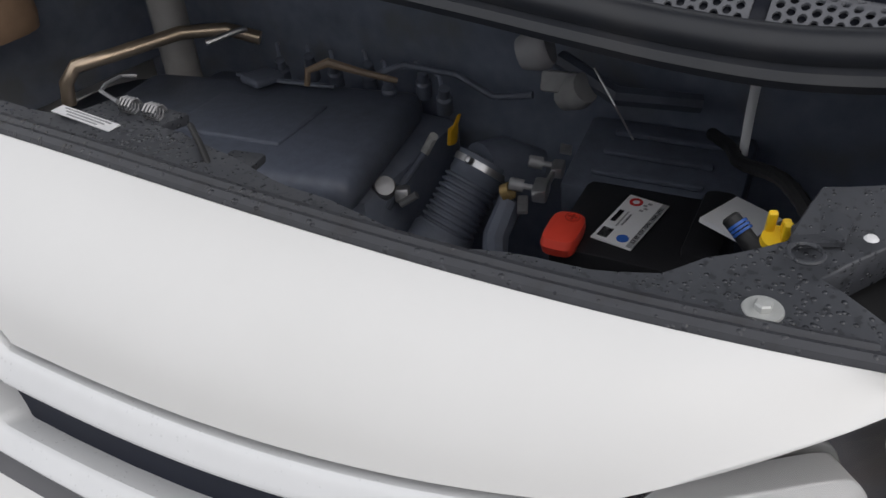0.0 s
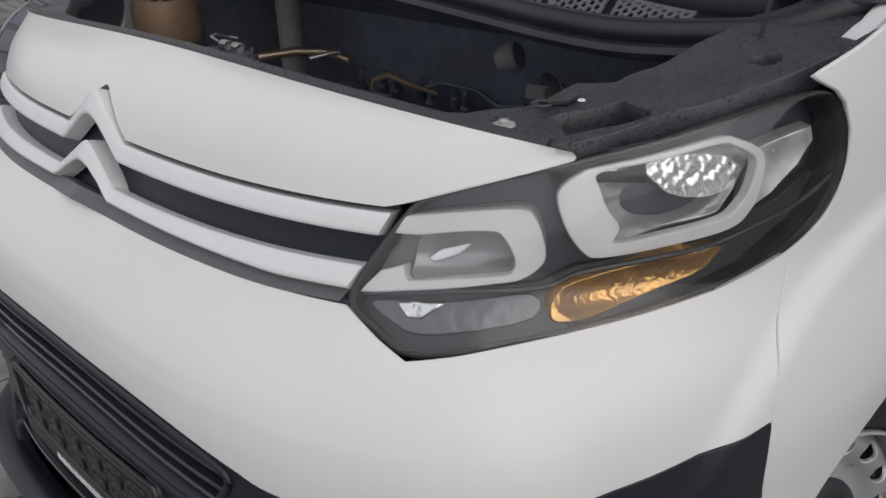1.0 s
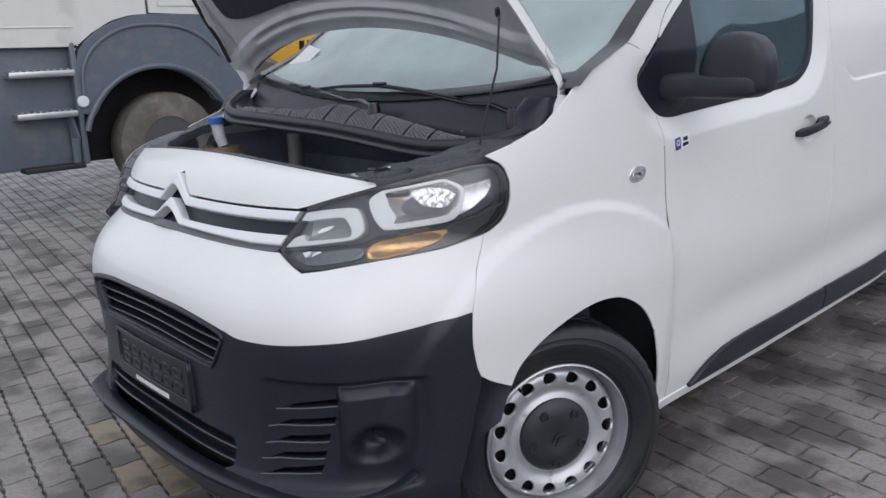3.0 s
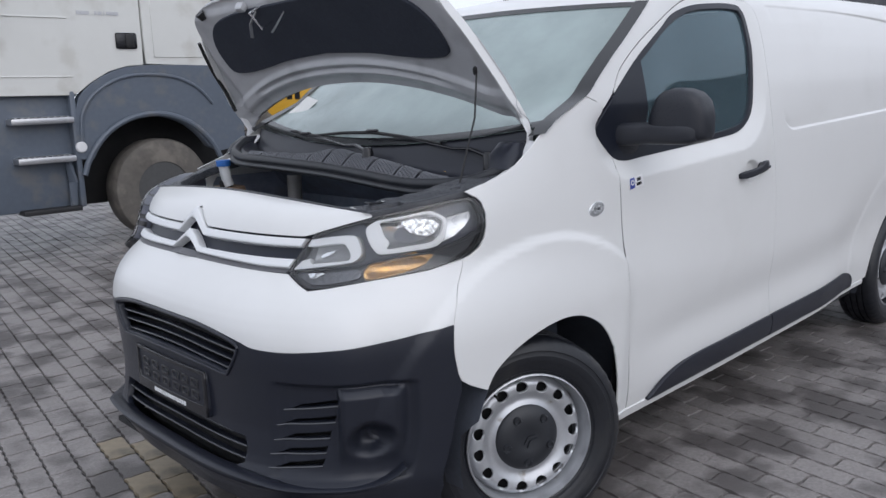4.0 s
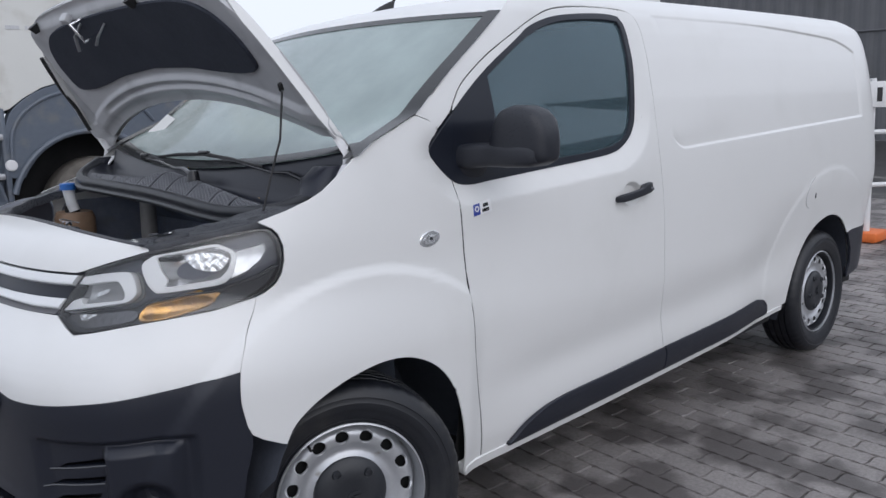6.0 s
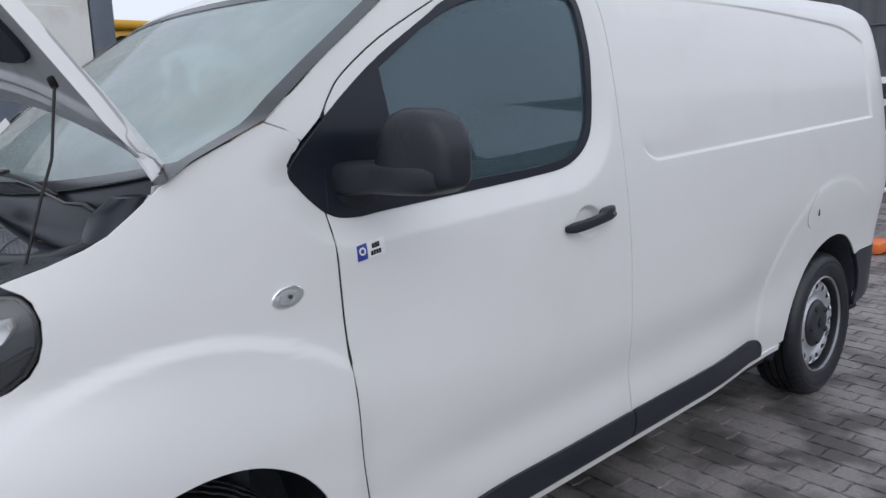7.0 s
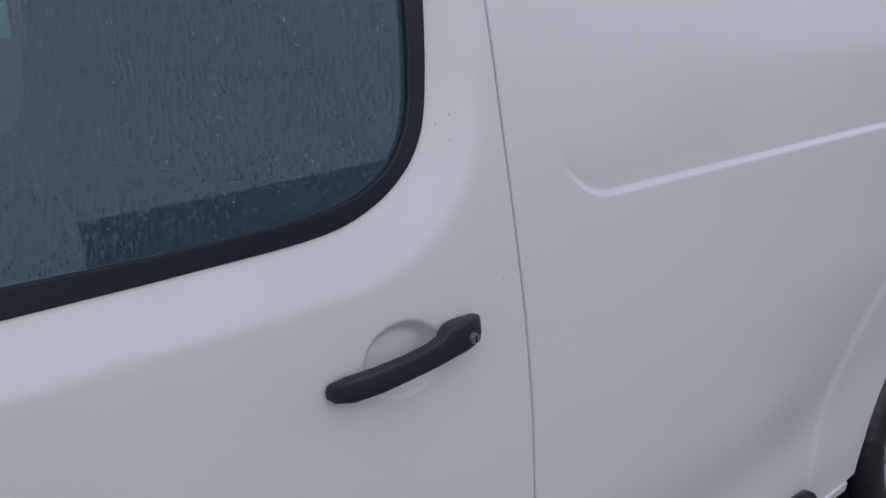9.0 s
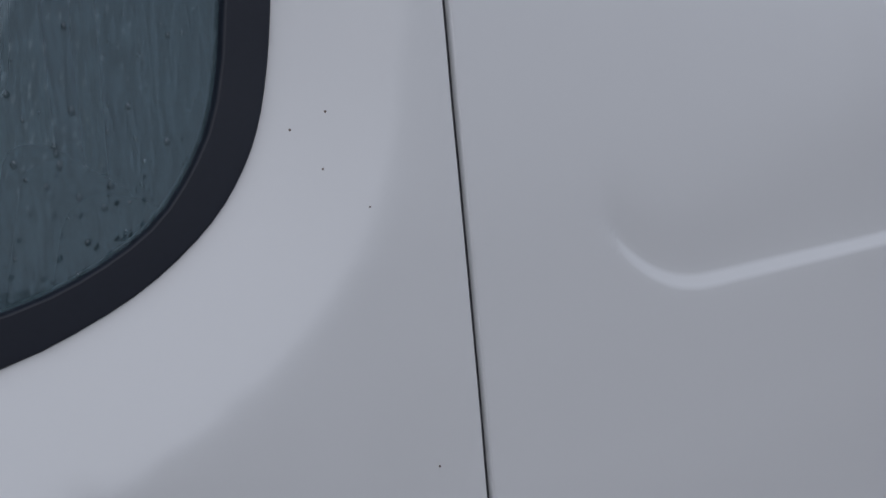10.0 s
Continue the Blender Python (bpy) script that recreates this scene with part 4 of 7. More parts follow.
# headlamps
AMBER = mat("amber_reflector", (0.88, 0.50, 0.15), 0.14, metal=0.7, vary=0.45, grain=45, bump=1.0, bump_scale=110, wear=(0.60, 0.36, 0.16), wear_scale=26, wear_edge=(0.42, 0.62))
REFLECT = mat("faceted_reflector", (0.80, 0.81, 0.83), 0.16, metal=0.7, vary=0.08, grain=30, bump=0.9, bump_scale=28)
RIBBED = mat("lower_lamp_grey", (0.17, 0.172, 0.185), 0.18, metal=0.6, vary=0.10, grain=30, bump=0.35, bump_scale=90)
# Bright rippled metal; in the headlamps its patches stand for gleams.
BRIGHT_RIPPLE = mat("rippled_bright_shield", (0.90, 0.91, 0.92), 0.20, metal=0.75, vary=0.05, grain=30, bump=0.5, bump_scale=45)
LAMP_TOP = mat("lamp_silver_grey", (0.095, 0.10, 0.125), 0.30, metal=0.2, vary=0.06, grain=15)
BULB_GREY = mat("bulb_bowl_grey", (0.42, 0.425, 0.43), 0.22, metal=0.35, vary=0.10, grain=30)
CORNER = mat("frosted_corner_guide", (0.88, 0.89, 0.90), 0.26, metal=0.6, vary=0.05, grain=20, wear=(0.55, 0.56, 0.58), wear_scale=25, wear_edge=(0.45, 0.7))
SMOKE = mat("smoked_lamp_grey", (0.26, 0.265, 0.27), 0.2, vary=0.12, grain=25)


def bowl(c, r, d0, d1):
    def f(s, z):
        p, n = on_skin(s, z)
        k = min(1.0, math.hypot((s - c[0]) / r[0], (z - c[1]) / r[1]))
        return p - n * (d0 + (d1 - d0) * (1 - k * k))
    return shaped(f)


def facets(d, amp):
    """Uneven pressed ripples."""
    def f(s, z):
        p, n = on_skin(s, z)
        a = math.sin(310 * s + 2.2 * math.sin(160 * z)) + 0.7 * math.sin(260 * z + 90 * s + 1.8 * math.sin(120 * s)) + 0.4 * math.sin(640 * s - 300 * z)
        return p - n * (d + amp * (0.5 + 0.25 * a))
    return shaped(f, 0.0012)


def smooth_loop(pts, per=4):
    return [tuple(q) for q in curve(pts, per, True)]


for side in (1, -1):
    lamp = new("headlight")
    lamp.parent = van
    tagged(lamp, "clear headlight with white light guide and amber indicator")
    made = []
    made.append(panel("housing", LAMP, deeper(0.050), LAMP_TOP, lamp, step=0.012, thick=-0.044))
    made.append(panel("bezel", LAMP, deeper(0.005), GLOSS_BLACK, lamp, holes=[[(0.515 + (s - 0.515) * 0.986, 1.035 + (z - 1.035) * 0.972) for s, z in LAMP]], step=0.010, thick=0.03))
    made.append(panel("lower_trim", [(0.286, 0.955), (0.313, 0.938), (0.346, 0.923), (0.443, 0.930), (0.579, 0.949), (0.671, 0.966), (0.725, 0.997), (0.747, 1.044), (0.742, 1.046), (0.707, 1.023), (0.662, 1.010), (0.620, 0.999), (0.556, 0.995), (0.491, 0.989), (0.458, 0.976), (0.378, 0.972), (0.292, 0.966)], deeper(0.034), LAMP_GREY, lamp, step=0.02, thick=0.01, label="dark lower lamp trim"))
    made.append(panel("guide_field", smooth_loop([(0.296, 0.975), (0.300, 1.012), (0.309, 1.046), (0.357, 1.057), (0.416, 1.062), (0.438, 1.050), (0.455, 1.010), (0.447, 0.990), (0.37, 0.977)], 3), deeper(0.040), SMOKE, lamp, step=0.012, thick=0.006))
    guide = [(0.305, 1.030)] + [tuple(q) for q in curve([(0.311, 1.047), (0.357, 1.055), (0.415, 1.060), (0.433, 1.050), (0.446, 1.025), (0.451, 1.006), (0.443, 0.993), (0.431, 0.986)], 4)] + [(0.376, 0.978), (0.337, 0.973), (0.291, 0.967), (0.303, 0.988), (0.321, 0.995), (0.324, 0.987)]
    guide += [tuple(q) for q in curve([(0.331, 0.980), (0.375, 0.985), (0.415, 0.989), (0.426, 0.993), (0.425, 1.008), (0.410, 1.030), (0.396, 1.039), (0.361, 1.037), (0.328, 1.031)], 3)]
    made.append(panel("light_guide", guide, deeper(0.0045), LAMP_WHITE, lamp, step=0.010, thick=0.026, label="white light guide bracket"))
    bulb_field = smooth_loop([(0.327, 1.000), (0.328, 1.027), (0.361, 1.033), (0.394, 1.035), (0.408, 1.026), (0.421, 1.007), (0.422, 0.996), (0.405, 0.991), (0.372, 0.988), (0.334, 0.984)], 3)
    made.append(panel("inner_reflector", bulb_field, bowl((0.37, 1.008), (0.06, 0.03), 0.020, 0.038), BULB_GREY, lamp, step=0.012, grid=(0.008, 0.006), thick=0.002))
    # added patch: the inner reflector's gleam as a bright piece
    made.append(panel("bulb_gleam", [(0.341, 1.003), (0.350, 1.012), (0.376, 1.020), (0.367, 1.010), (0.346, 1.000)], deeper(0.022), BRIGHT_RIPPLE, lamp, step=0.008, thick=0.004, label="bright patch drawn for the inner reflector's gleam"))
    main_out = smooth_loop([(0.451, 1.077), (0.470, 1.096), (0.482, 1.100), (0.535, 1.108), (0.598, 1.118), (0.620, 1.114), (0.653, 1.093), (0.656, 1.054), (0.649, 1.031), (0.631, 1.017), (0.575, 1.011), (0.508, 1.006), (0.488, 1.013), (0.466, 1.040)], 4)
    main_in = smooth_loop([(0.484, 1.097), (0.537, 1.105), (0.598, 1.114), (0.618, 1.110), (0.646, 1.091), (0.647, 1.058), (0.638, 1.040), (0.622, 1.028), (0.564, 1.022), (0.514, 1.018), (0.516, 1.036), (0.500, 1.057), (0.490, 1.076)], 4)
    made.append(panel("main_ring", main_out, deeper(0.0055), LAMP_WHITE, lamp, holes=[main_in], step=0.008, grid=(0.004, 0.008), thick=0.012, label="white ring round the main reflector"))
    made.append(panel("main_reflector", main_in, bowl((0.575, 1.060), (0.09, 0.05), 0.018, 0.065), REFLECT, lamp, step=0.010, grid=(0.007, 0.007), thick=0.002, label="faceted chrome main reflector"))
    # added sheet shaped like the reflector's bright reflections, no part of the lamp
    made.append(panel("bulb_shield", smooth_loop([(0.539, 1.095), (0.583, 1.106), (0.615, 1.106), (0.641, 1.088), (0.639, 1.066), (0.622, 1.051), (0.581, 1.058), (0.561, 1.072)], 3), facets(0.028, 0.0035), BRIGHT_RIPPLE, lamp, step=0.006, grid=(0.0045, 0.0045), thick=0.003, label="bright rippled patch drawn for reflections in the main reflector"))
    made.append(panel("corner_lens", [(0.6545, 1.094), (0.712, 1.108), (0.718, 1.093), (0.708, 1.067), (0.684, 1.043), (0.653, 1.029), (0.659, 1.054)], bowl((0.67, 1.08), (0.06, 0.06), 0.012, 0.026), CORNER, lamp, step=0.010, thick=0.02, label="pale corner light guide"))
    made.append(panel("indicator", smooth_loop([(0.475, 0.951), (0.481, 0.973), (0.538, 0.983), (0.626, 0.995), (0.624, 0.982), (0.612, 0.969), (0.546, 0.955), (0.493, 0.945)], 3), bowl((0.55, 0.968), (0.08, 0.03), 0.012, 0.030), AMBER, lamp, step=0.008, grid=(0.005, 0.0045), thick=0.02, label="amber indicator reflector"))
    made.append(panel("lower_reflector", smooth_loop([(0.300, 0.958), (0.326, 0.962), (0.372, 0.963), (0.450, 0.969), (0.458, 0.950), (0.390, 0.940), (0.350, 0.938), (0.330, 0.943)], 3), facets(0.022, 0.0012), RIBBED, lamp, step=0.01, grid=(0.005, 0.004), thick=0.012, label="ribbed silver-grey lower lamp field"))
    # added patch for the glint at the lower reflector's tip
    made.append(panel("lower_gleam", [(0.327, 0.960), (0.369, 0.962), (0.351, 0.950), (0.339, 0.950)], facets(0.014, 0.003), BRIGHT_RIPPLE, lamp, step=0.006, grid=(0.005, 0.004), thick=0.003, label="bright patch drawn for a gleam at the lower reflector tip"))
    made.append(part("divider", bm_tube([on_skin(a, b)[0] - on_skin(a, b)[1] * 0.010 for a, b in curve([(0.292, 0.966), (0.378, 0.973), (0.458, 0.977), (0.491, 0.990), (0.556, 0.996), (0.620, 1.000), (0.662, 1.011), (0.708, 1.024), (0.746, 1.048)], 4)], 0.0032, 6), LAMP_GREY, lamp))
    made.append(panel("lens", [(0.515 + (s - 0.515) * 0.994, 1.035 + (z - 1.035) * 0.988) for s, z in LAMP], deeper(-0.001), LAMP_LENS, lamp, step=0.012, thick=0.004, label="clear wet lamp lens"))
    made[-1].visible_shadow = False
    if side < 0:
        for ob in made:
            flipped(ob, lamp).visible_shadow = ob.visible_shadow
            me = ob.data
            bpy.data.objects.remove(ob)
            bpy.data.meshes.remove(me)

# ---- wheels ----
CAP = mat("black_hub_cap", (0.020, 0.022, 0.027), 0.42, vary=0.2, grain=120)
WHEEL_R, RIM_R = 0.343, 0.228


def tyre_mesh(ri):
    """A road tyre: bead, lettered sidewall bands, blocked shoulders, four tread grooves."""
    w = 0.1075
    side_ = [(ri, 0.060), (ri + 0.002, 0.082), (RIM_R + 0.004, 0.090), (RIM_R + 0.008, 0.0965), (0.244, 0.1005), (0.2525, 0.1035), (0.264, 0.1062), (0.266, 0.1074), (0.282, 0.1082), (0.284, 0.1070), (0.294, w - 0.0012), (0.296, w + 0.0008), (0.302, 0.1055), (0.308, 0.1015), (0.3150, 0.0965), (0.3215, 0.0895), (0.3262, 0.0805), (0.3285, 0.0740), (0.3300, 0.0640)]
    tread = [(0.3305, 0.056), (0.3240, 0.0545), (0.3240, 0.0470), (0.3315, 0.0455), (0.3322, 0.0230), (0.3250, 0.0215), (0.3250, 0.0130), (0.3325, 0.0115)]
    prof = side_ + tread + [(r, -z) for r, z in reversed(tread)] + [(r, -z) for r, z in reversed(side_)]
    seg = 150
    bm = bm_lathe(prof, seg, None, True)
    for v in bm.verts:
        r, a = math.hypot(v.co.x, v.co.y), math.atan2(v.co.y, v.co.x)
        k = int(round((a + math.pi) / (2 * math.pi) * seg))
        f = 1.0
        if r > 0.3140 and abs(v.co.z) > 0.060 and k % 3 == 0:
            f = 0.991
        elif r > 0.3290 and abs(v.co.z) < 0.050 and k % 5 == 0:
            f = 0.992
        f *= 1 + 0.033 * smooth(r, 0.24, 0.33)
        v.co.x *= f
        v.co.y *= f
    return bm


def disc_surface(r):
    """Height of the pressed wheel disc over the hub face, by radius."""
    return lerp_table(r, [(0.0, 0.030), (0.100, 0.032), (0.115, 0.026), (0.128, 0.016), (0.140, 0.018), (0.160, 0.030), (0.182, 0.034), (0.198, 0.028), (0.208, 0.010), (0.214, -0.012)])


def disc_at(u, v):
    r = math.hypot(u, v)
    return Vector((u, v, 0.5 * disc_surface(r) + 0.25 * disc_surface(r - 0.004) + 0.25 * disc_surface(r + 0.004) + 0.034))


STEER = -23.0


def wheel(x, side):
    """A silver steel wheel with fifteen round holes, its tyre and black centre cap."""
    w = new("wheel")
    w.parent = van
    tagged(w, "silver steel wheel with round holes and black cap")
    part("tyre", tyre_mesh(RIM_R - 0.014), TYRE, w, "worn black rubber tyre", 0.5)
    holes = [ngon((0.178 * math.cos(2 * math.pi * (k + 0.5) / 15), 0.178 * math.sin(2 * math.pi * (k + 0.5) / 15)), 0.0225, 18) for k in range(15)]
    panel("rim_disc", ngon((0, 0), 0.214, 72), shaped(disc_at), STEEL, w, holes=holes, step=0.012, grid=(0.011, 0.011), thick=0.006, rnd=0.002)
    part("rim_barrel", bm_lathe([(0.2245, 0.0955), (0.2290, 0.0930), (0.2300, 0.0890), (0.2280, 0.0840), (0.2235, 0.0810), (0.2205, 0.074), (0.2185, 0.060), (0.2165, 0.045), (0.214, 0.030), (0.210, -0.02), (0.210, -0.08), (0.213, -0.08), (0.2135, 0.0), (0.2145, 0.030), (0.2175, 0.045), (0.2195, 0.060), (0.2215, 0.080)], 72, None, True), STEEL, w)
    # backing coloured near-black so the holes hold painted shade
    part("brake_back", bm_lathe([(0.001, 0.022), (0.200, 0.022), (0.206, 0.0), (0.001, 0.0)], 40), DARK, w)
    cap = part("centre_cap", bm_lathe([(0.001, 0.083), (0.040, 0.084), (0.046, 0.086), (0.074, 0.084), (0.100, 0.078), (0.112, 0.068), (0.116, 0.050)], 40), CAP, w, "black plastic centre cap")
    for k in range(5):
        a = 2 * math.pi * (k + 0.2) / 5
        part("bolt_cover", bm_lathe([(0.001, 0.085), (0.0075, 0.085), (0.0085, 0.0895), (0.0120, 0.090), (0.0145, 0.085), (0.015, 0.067)], 18, Matrix.Translation((0.083 * math.cos(a), 0.083 * math.sin(a), 0.0))), CAP, cap)
    bm = None
    for h in (0.0, 0.016):
        for sg in (1, -1):
            b = bm_box((0.026, 0.0055, 0.004), Matrix.Translation((sg * 0.0115, 0.004 - h, 0.0855)) @ pose(0, 0, 0, 0, 0, -sg * 28))
            bm = b if bm is None else bm_join(bm, b)
    part("emblem", bm, CAP, cap)
    part("valve", bm_tube([(0.0, 0.207, 0.055), (0.0, 0.203, 0.092)], 0.0045, 8), RUBBER, w)
    turn = pose(0, 0, 0, 90, 0, 0) if side > 0 else pose(0, 0, 0, -90, 0, 0)
    for ob in w.children:
        if not ob.name.startswith("tyre"):
            g = 0.97 if x < 1 else 1.0
            ob.data.transform(Matrix.Diagonal((g, g, 1, 1)))
            for sub_part in ob.children:
                sub_part.data.transform(Matrix.Diagonal((g, g, 1, 1)))
    w.matrix_basis = Matrix.Translation((x, -side * (0.8135 if x < 1 else 0.780), WHEEL_R - 0.004)) @ pose(0, 0, 0, 0, 0, STEER if x < 1 else 0) @ turn @ pose(0, 0, 0, 0, 0, 35 if x < 1 else 100)
    return w


for x in (0.007, 3.290):
    for side in (1, -1):
        wheel(x, side)

# wheel housings
LINER = mat("wheel_arch_liner", (0.052, 0.058, 0.075), 0.6, vary=0.3, grain=50, bump=0.4)
for x, r in ((0.070, 0.392), (3.262, 0.42)):
    for side in (1, -1):
        bm = bmesh.new()
        rows = []
        for k in range(25):
            a = math.pi * (-0.08 + 1.16 * k / 24)
            px_, pz_ = x + r * math.cos(a), 0.36 + r * math.sin(a)
            rows.append([bm.verts.new((px_, -side * yy, pz_)) for yy in (0.60, min(half_width(max(px_, -0.3), pz_), 0.95) - 0.02 if px_ > -0.30 else 0.87)])
        for a, b in zip(rows, rows[1:]):
            bm.faces.new((a[0], a[1], b[1], b[0]))
        bm.faces.new([q[0] for q in rows])
        part("wheel_housing", bm, LINER, van)

# ---- mirror, handle, side repeater, dealer badge ----
MIRROR = mat("black_grained_plastic", (0.0140, 0.0158, 0.0230), 0.48, vary=0.2, grain=400, bump=0.15, bump_scale=1200)

WET_MIRROR = wet(mat("wet_grained_plastic", (0.0140, 0.0158, 0.0230), 0.45, vary=0.2, grain=400), 170, 0.36, 0.5)


def rounded_loft(sections, seg=20, power=2.6):
    """Joins rounded-rectangle sections: (centre, right, up) each."""
    bm, rings = bmesh.new(), []
    for c, rt, up in sections:
        ring = []
        for k in range(seg):
            a = 2 * math.pi * k / seg
            ca, sa = math.cos(a), math.sin(a)
            f = lambda q: math.copysign(abs(q) ** (2 / power), q)
            ring.append(bm.verts.new(Vector(c) + Vector(rt) * f(ca) + Vector(up) * f(sa)))
        rings.append(ring)
    for a, b in zip(rings, rings[1:]):
        for k in range(seg):
            bm.faces.new((a[k], a[(k + 1) % seg], b[(k + 1) % seg], b[k]))
    bm.faces.new(rings[0][::-1])
    bm.faces.new(rings[-1])
    bmesh.ops.recalc_face_normals(bm, faces=list(bm.faces))
    return bm


def door_mirror(owner):
    m = new("door_mirror")
    m.parent = owner
    tagged(m, "black plastic door mirror with a wet housing")
    # shell: sections run outwards from the arm to the rounded tip
    secs = []
    for y, top, low, x, d in ((-0.985, 1.335, 1.262, 0.535, 0.040), (-0.995, 1.372, 1.260, 0.537, 0.048), (-1.010, 1.408, 1.258, 0.540, 0.054), (-1.032, 1.430, 1.257, 0.543, 0.058), (-1.065, 1.440, 1.257, 0.551, 0.064), (-1.100, 1.438, 1.259, 0.558, 0.064), (-1.134, 1.426, 1.263, 0.564, 0.059), (-1.156, 1.404, 1.265, 0.569, 0.052), (-1.168, 1.372, 1.272, 0.572, 0.040), (-1.173, 1.350, 1.280, 0.573, 0.028)):
        secs.append(((x, y, 0.5 * (top + low)), Vector((d, 0, 0)), Vector((0, 0, 0.5 * (top - low)))))
    part("mirror_shell", rounded_loft(secs, 48, 3.8), WET_MIRROR, m, "", 0.9)
    part("mirror_glass", rounded_loft([((0.611, -1.075, 1.350), Vector((0.004, -0.056, 0)), Vector((0, 0, 0.066))), ((0.615, -1.075, 1.350), Vector((0.004, -0.054, 0)), Vector((0, 0, 0.064)))], 32, 3.0), CHROME, m)
    arm = []
    for x, y, d, zc, hh in ((0.500, -0.880, 0.055, 1.287, 0.039), (0.506, -0.925, 0.050, 1.289, 0.039), (0.520, -0.960, 0.050, 1.291, 0.037), (0.536, -0.990, 0.054, 1.292, 0.038), (0.544, -1.040, 0.064, 1.290, 0.037), (0.556, -1.100, 0.068, 1.290, 0.036), (0.562, -1.132, 0.062, 1.290, 0.034), (0.566, -1.150, 0.052, 1.291, 0.026)):
        arm.append(((x, y, zc), Vector((d, 0, 0)), Vector((0, 0, hh))))
    part("mirror_arm", rounded_loft(arm, 28, 4.0), MIRROR, m, "", 0.9)
    part("mirror_foot", rounded_loft([((0.520, -0.862, 1.262), Vector((0.095, 0, 0.0)), Vector((0, 0, 0.060))), ((0.522, -0.885, 1.264), Vector((0.078, 0, 0)), Vector((0, 0, 0.056))), ((0.526, -0.900, 1.266), Vector((0.050, 0, 0)), Vector((0, 0, 0.045)))], 28, 2.6), MIRROR, m, "", 0.9)
    return m


mirror = door_mirror(door)
far_mirror = new("door_mirror")
far_mirror.parent = far_door
tagged(far_mirror, "black plastic door mirror with a wet housing")
for ob in list(mirror.children):
    flipped(ob, far_mirror)


def door_handle(owner):
    h = new("door_handle")
    h.parent = owner
    tagged(h, "black door handle with a key lock")
    def flush(x, z, out):
        base = half_width(1.22, z) + (half_width(1.44, z) - half_width(1.22, z)) * (x - 1.22) / 0.22
        return Vector((x, -base - out, z))

    secs = []
    for x, z, out, hw, th in ((1.214, 1.075, 0.006, 0.006, 0.004), (1.218, 1.076, 0.010, 0.011, 0.008), (1.235, 1.079, 0.020, 0.0145, 0.011), (1.27, 1.083, 0.028, 0.0145, 0.011), (1.31, 1.088, 0.031, 0.014, 0.011), (1.345, 1.092, 0.030, 0.0145, 0.011), (1.366, 1.095, 0.027, 0.016, 0.012), (1.376, 1.100, 0.025, 0.020, 0.013), (1.405, 1.103, 0.022, 0.020, 0.014), (1.432, 1.105, 0.016, 0.018, 0.012), (1.444, 1.106, 0.010, 0.013, 0.007), (1.448, 1.106, 0.005, 0.008, 0.003)):
        secs.append((flush(x, z + 0.002, out), Vector((0, -th * 0.85, 0)), Vector((-0.1 * hw, 0, hw * 1.02))))
    part("grip", rounded_loft(secs, 24, 4.5), MIRROR, h, "", 0.9)
    part("handle_foot", rounded_loft([(flush(1.412, 1.103, -0.004), Vector((0.028, 0, 0.002)), Vector((0, 0, 0.017))), (flush(1.412, 1.103, 0.018), Vector((0.026, 0, 0.002)), Vector((0, 0, 0.016)))], 20, 3), MIRROR, h)
    part("handle_foot", rounded_loft([(flush(1.226, 1.077, -0.004), Vector((0.010, 0, 0)), Vector((0, 0, 0.010))), (flush(1.226, 1.077, 0.014), Vector((0.009, 0, 0)), Vector((0, 0, 0.009)))], 16, 3), MIRROR, h)
    p = flush(1.414, 1.101, 0.0345)
    part("key_lock", bm_lathe([(0.001, 0.004), (0.006, 0.004), (0.0072, 0.001), (0.0075, -0.006)], 20, Matrix.Translation(p) @ pose(0, 0, 0, 90, 0, 0)), mat("dull_lock_metal", (0.20, 0.20, 0.22), 0.4, metal=0.5, vary=0.1), h, "grey metal key lock")
    part("key_slot", bm_box((0.002, 0.001, 0.008), Matrix.Translation(p + Vector((0, -0.0045, 0)))), DARK, h)
    return h


handle = door_handle(door)
far_handle = new("door_handle")
far_handle.parent = far_door
tagged(far_handle, "black door handle with a key lock")
for ob in list(handle.children):
    flipped(ob, far_handle)

for side in (1, -1):
    rep = new("side_repeater")
    rep.parent = van
    tagged(rep, "clear oval side repeater lamp")
    y = -side * (half_width(0.287, 1.056))
    rot = pose(0, 0, 0, 90 * side, 0, 0)
    m = Matrix.Translation((0.287, y, 1.056)) @ rot @ pose(0, 0, 0, 0, 0, 8 * side) @ Matrix.Diagonal((1.75, 1.0, 1.0, 1.0))
    part("repeater_base", bm_lathe([(0.0235, -0.004), (0.0235, 0.002), (0.0215, 0.004), (0.001, 0.004)], 32, m), REFLECT, rep)
    part("repeater_bowl", bm_lathe([(0.0155, 0.0042), (0.0150, 0.0052), (0.001, 0.0058)], 28, m), BRIGHT_RIPPLE, rep)
    part("repeater_lens", bm_lathe([(0.021, 0.003), (0.018, 0.008), (0.010, 0.011), (0.001, 0.012)], 32, m), GLASS_CLEAR, rep).visible_shadow = False
    part("repeater_bulb", bm_box((0.009, 0.004, 0.009), Matrix.Translation((0.290, y - side * 0.0075, 1.057)), 0.003), LAMP_GREY, rep)

badge = new("dealer_badge")
badge.parent = door
tagged(badge, "small blue and white dealer badge")
BLUE = mat("badge_blue", (0.03, 0.055, 0.30), 0.3, vary=0.03)
BADGE_WHITE = mat("badge_white", (0.78, 0.78, 0.78), 0.3, vary=0.02)


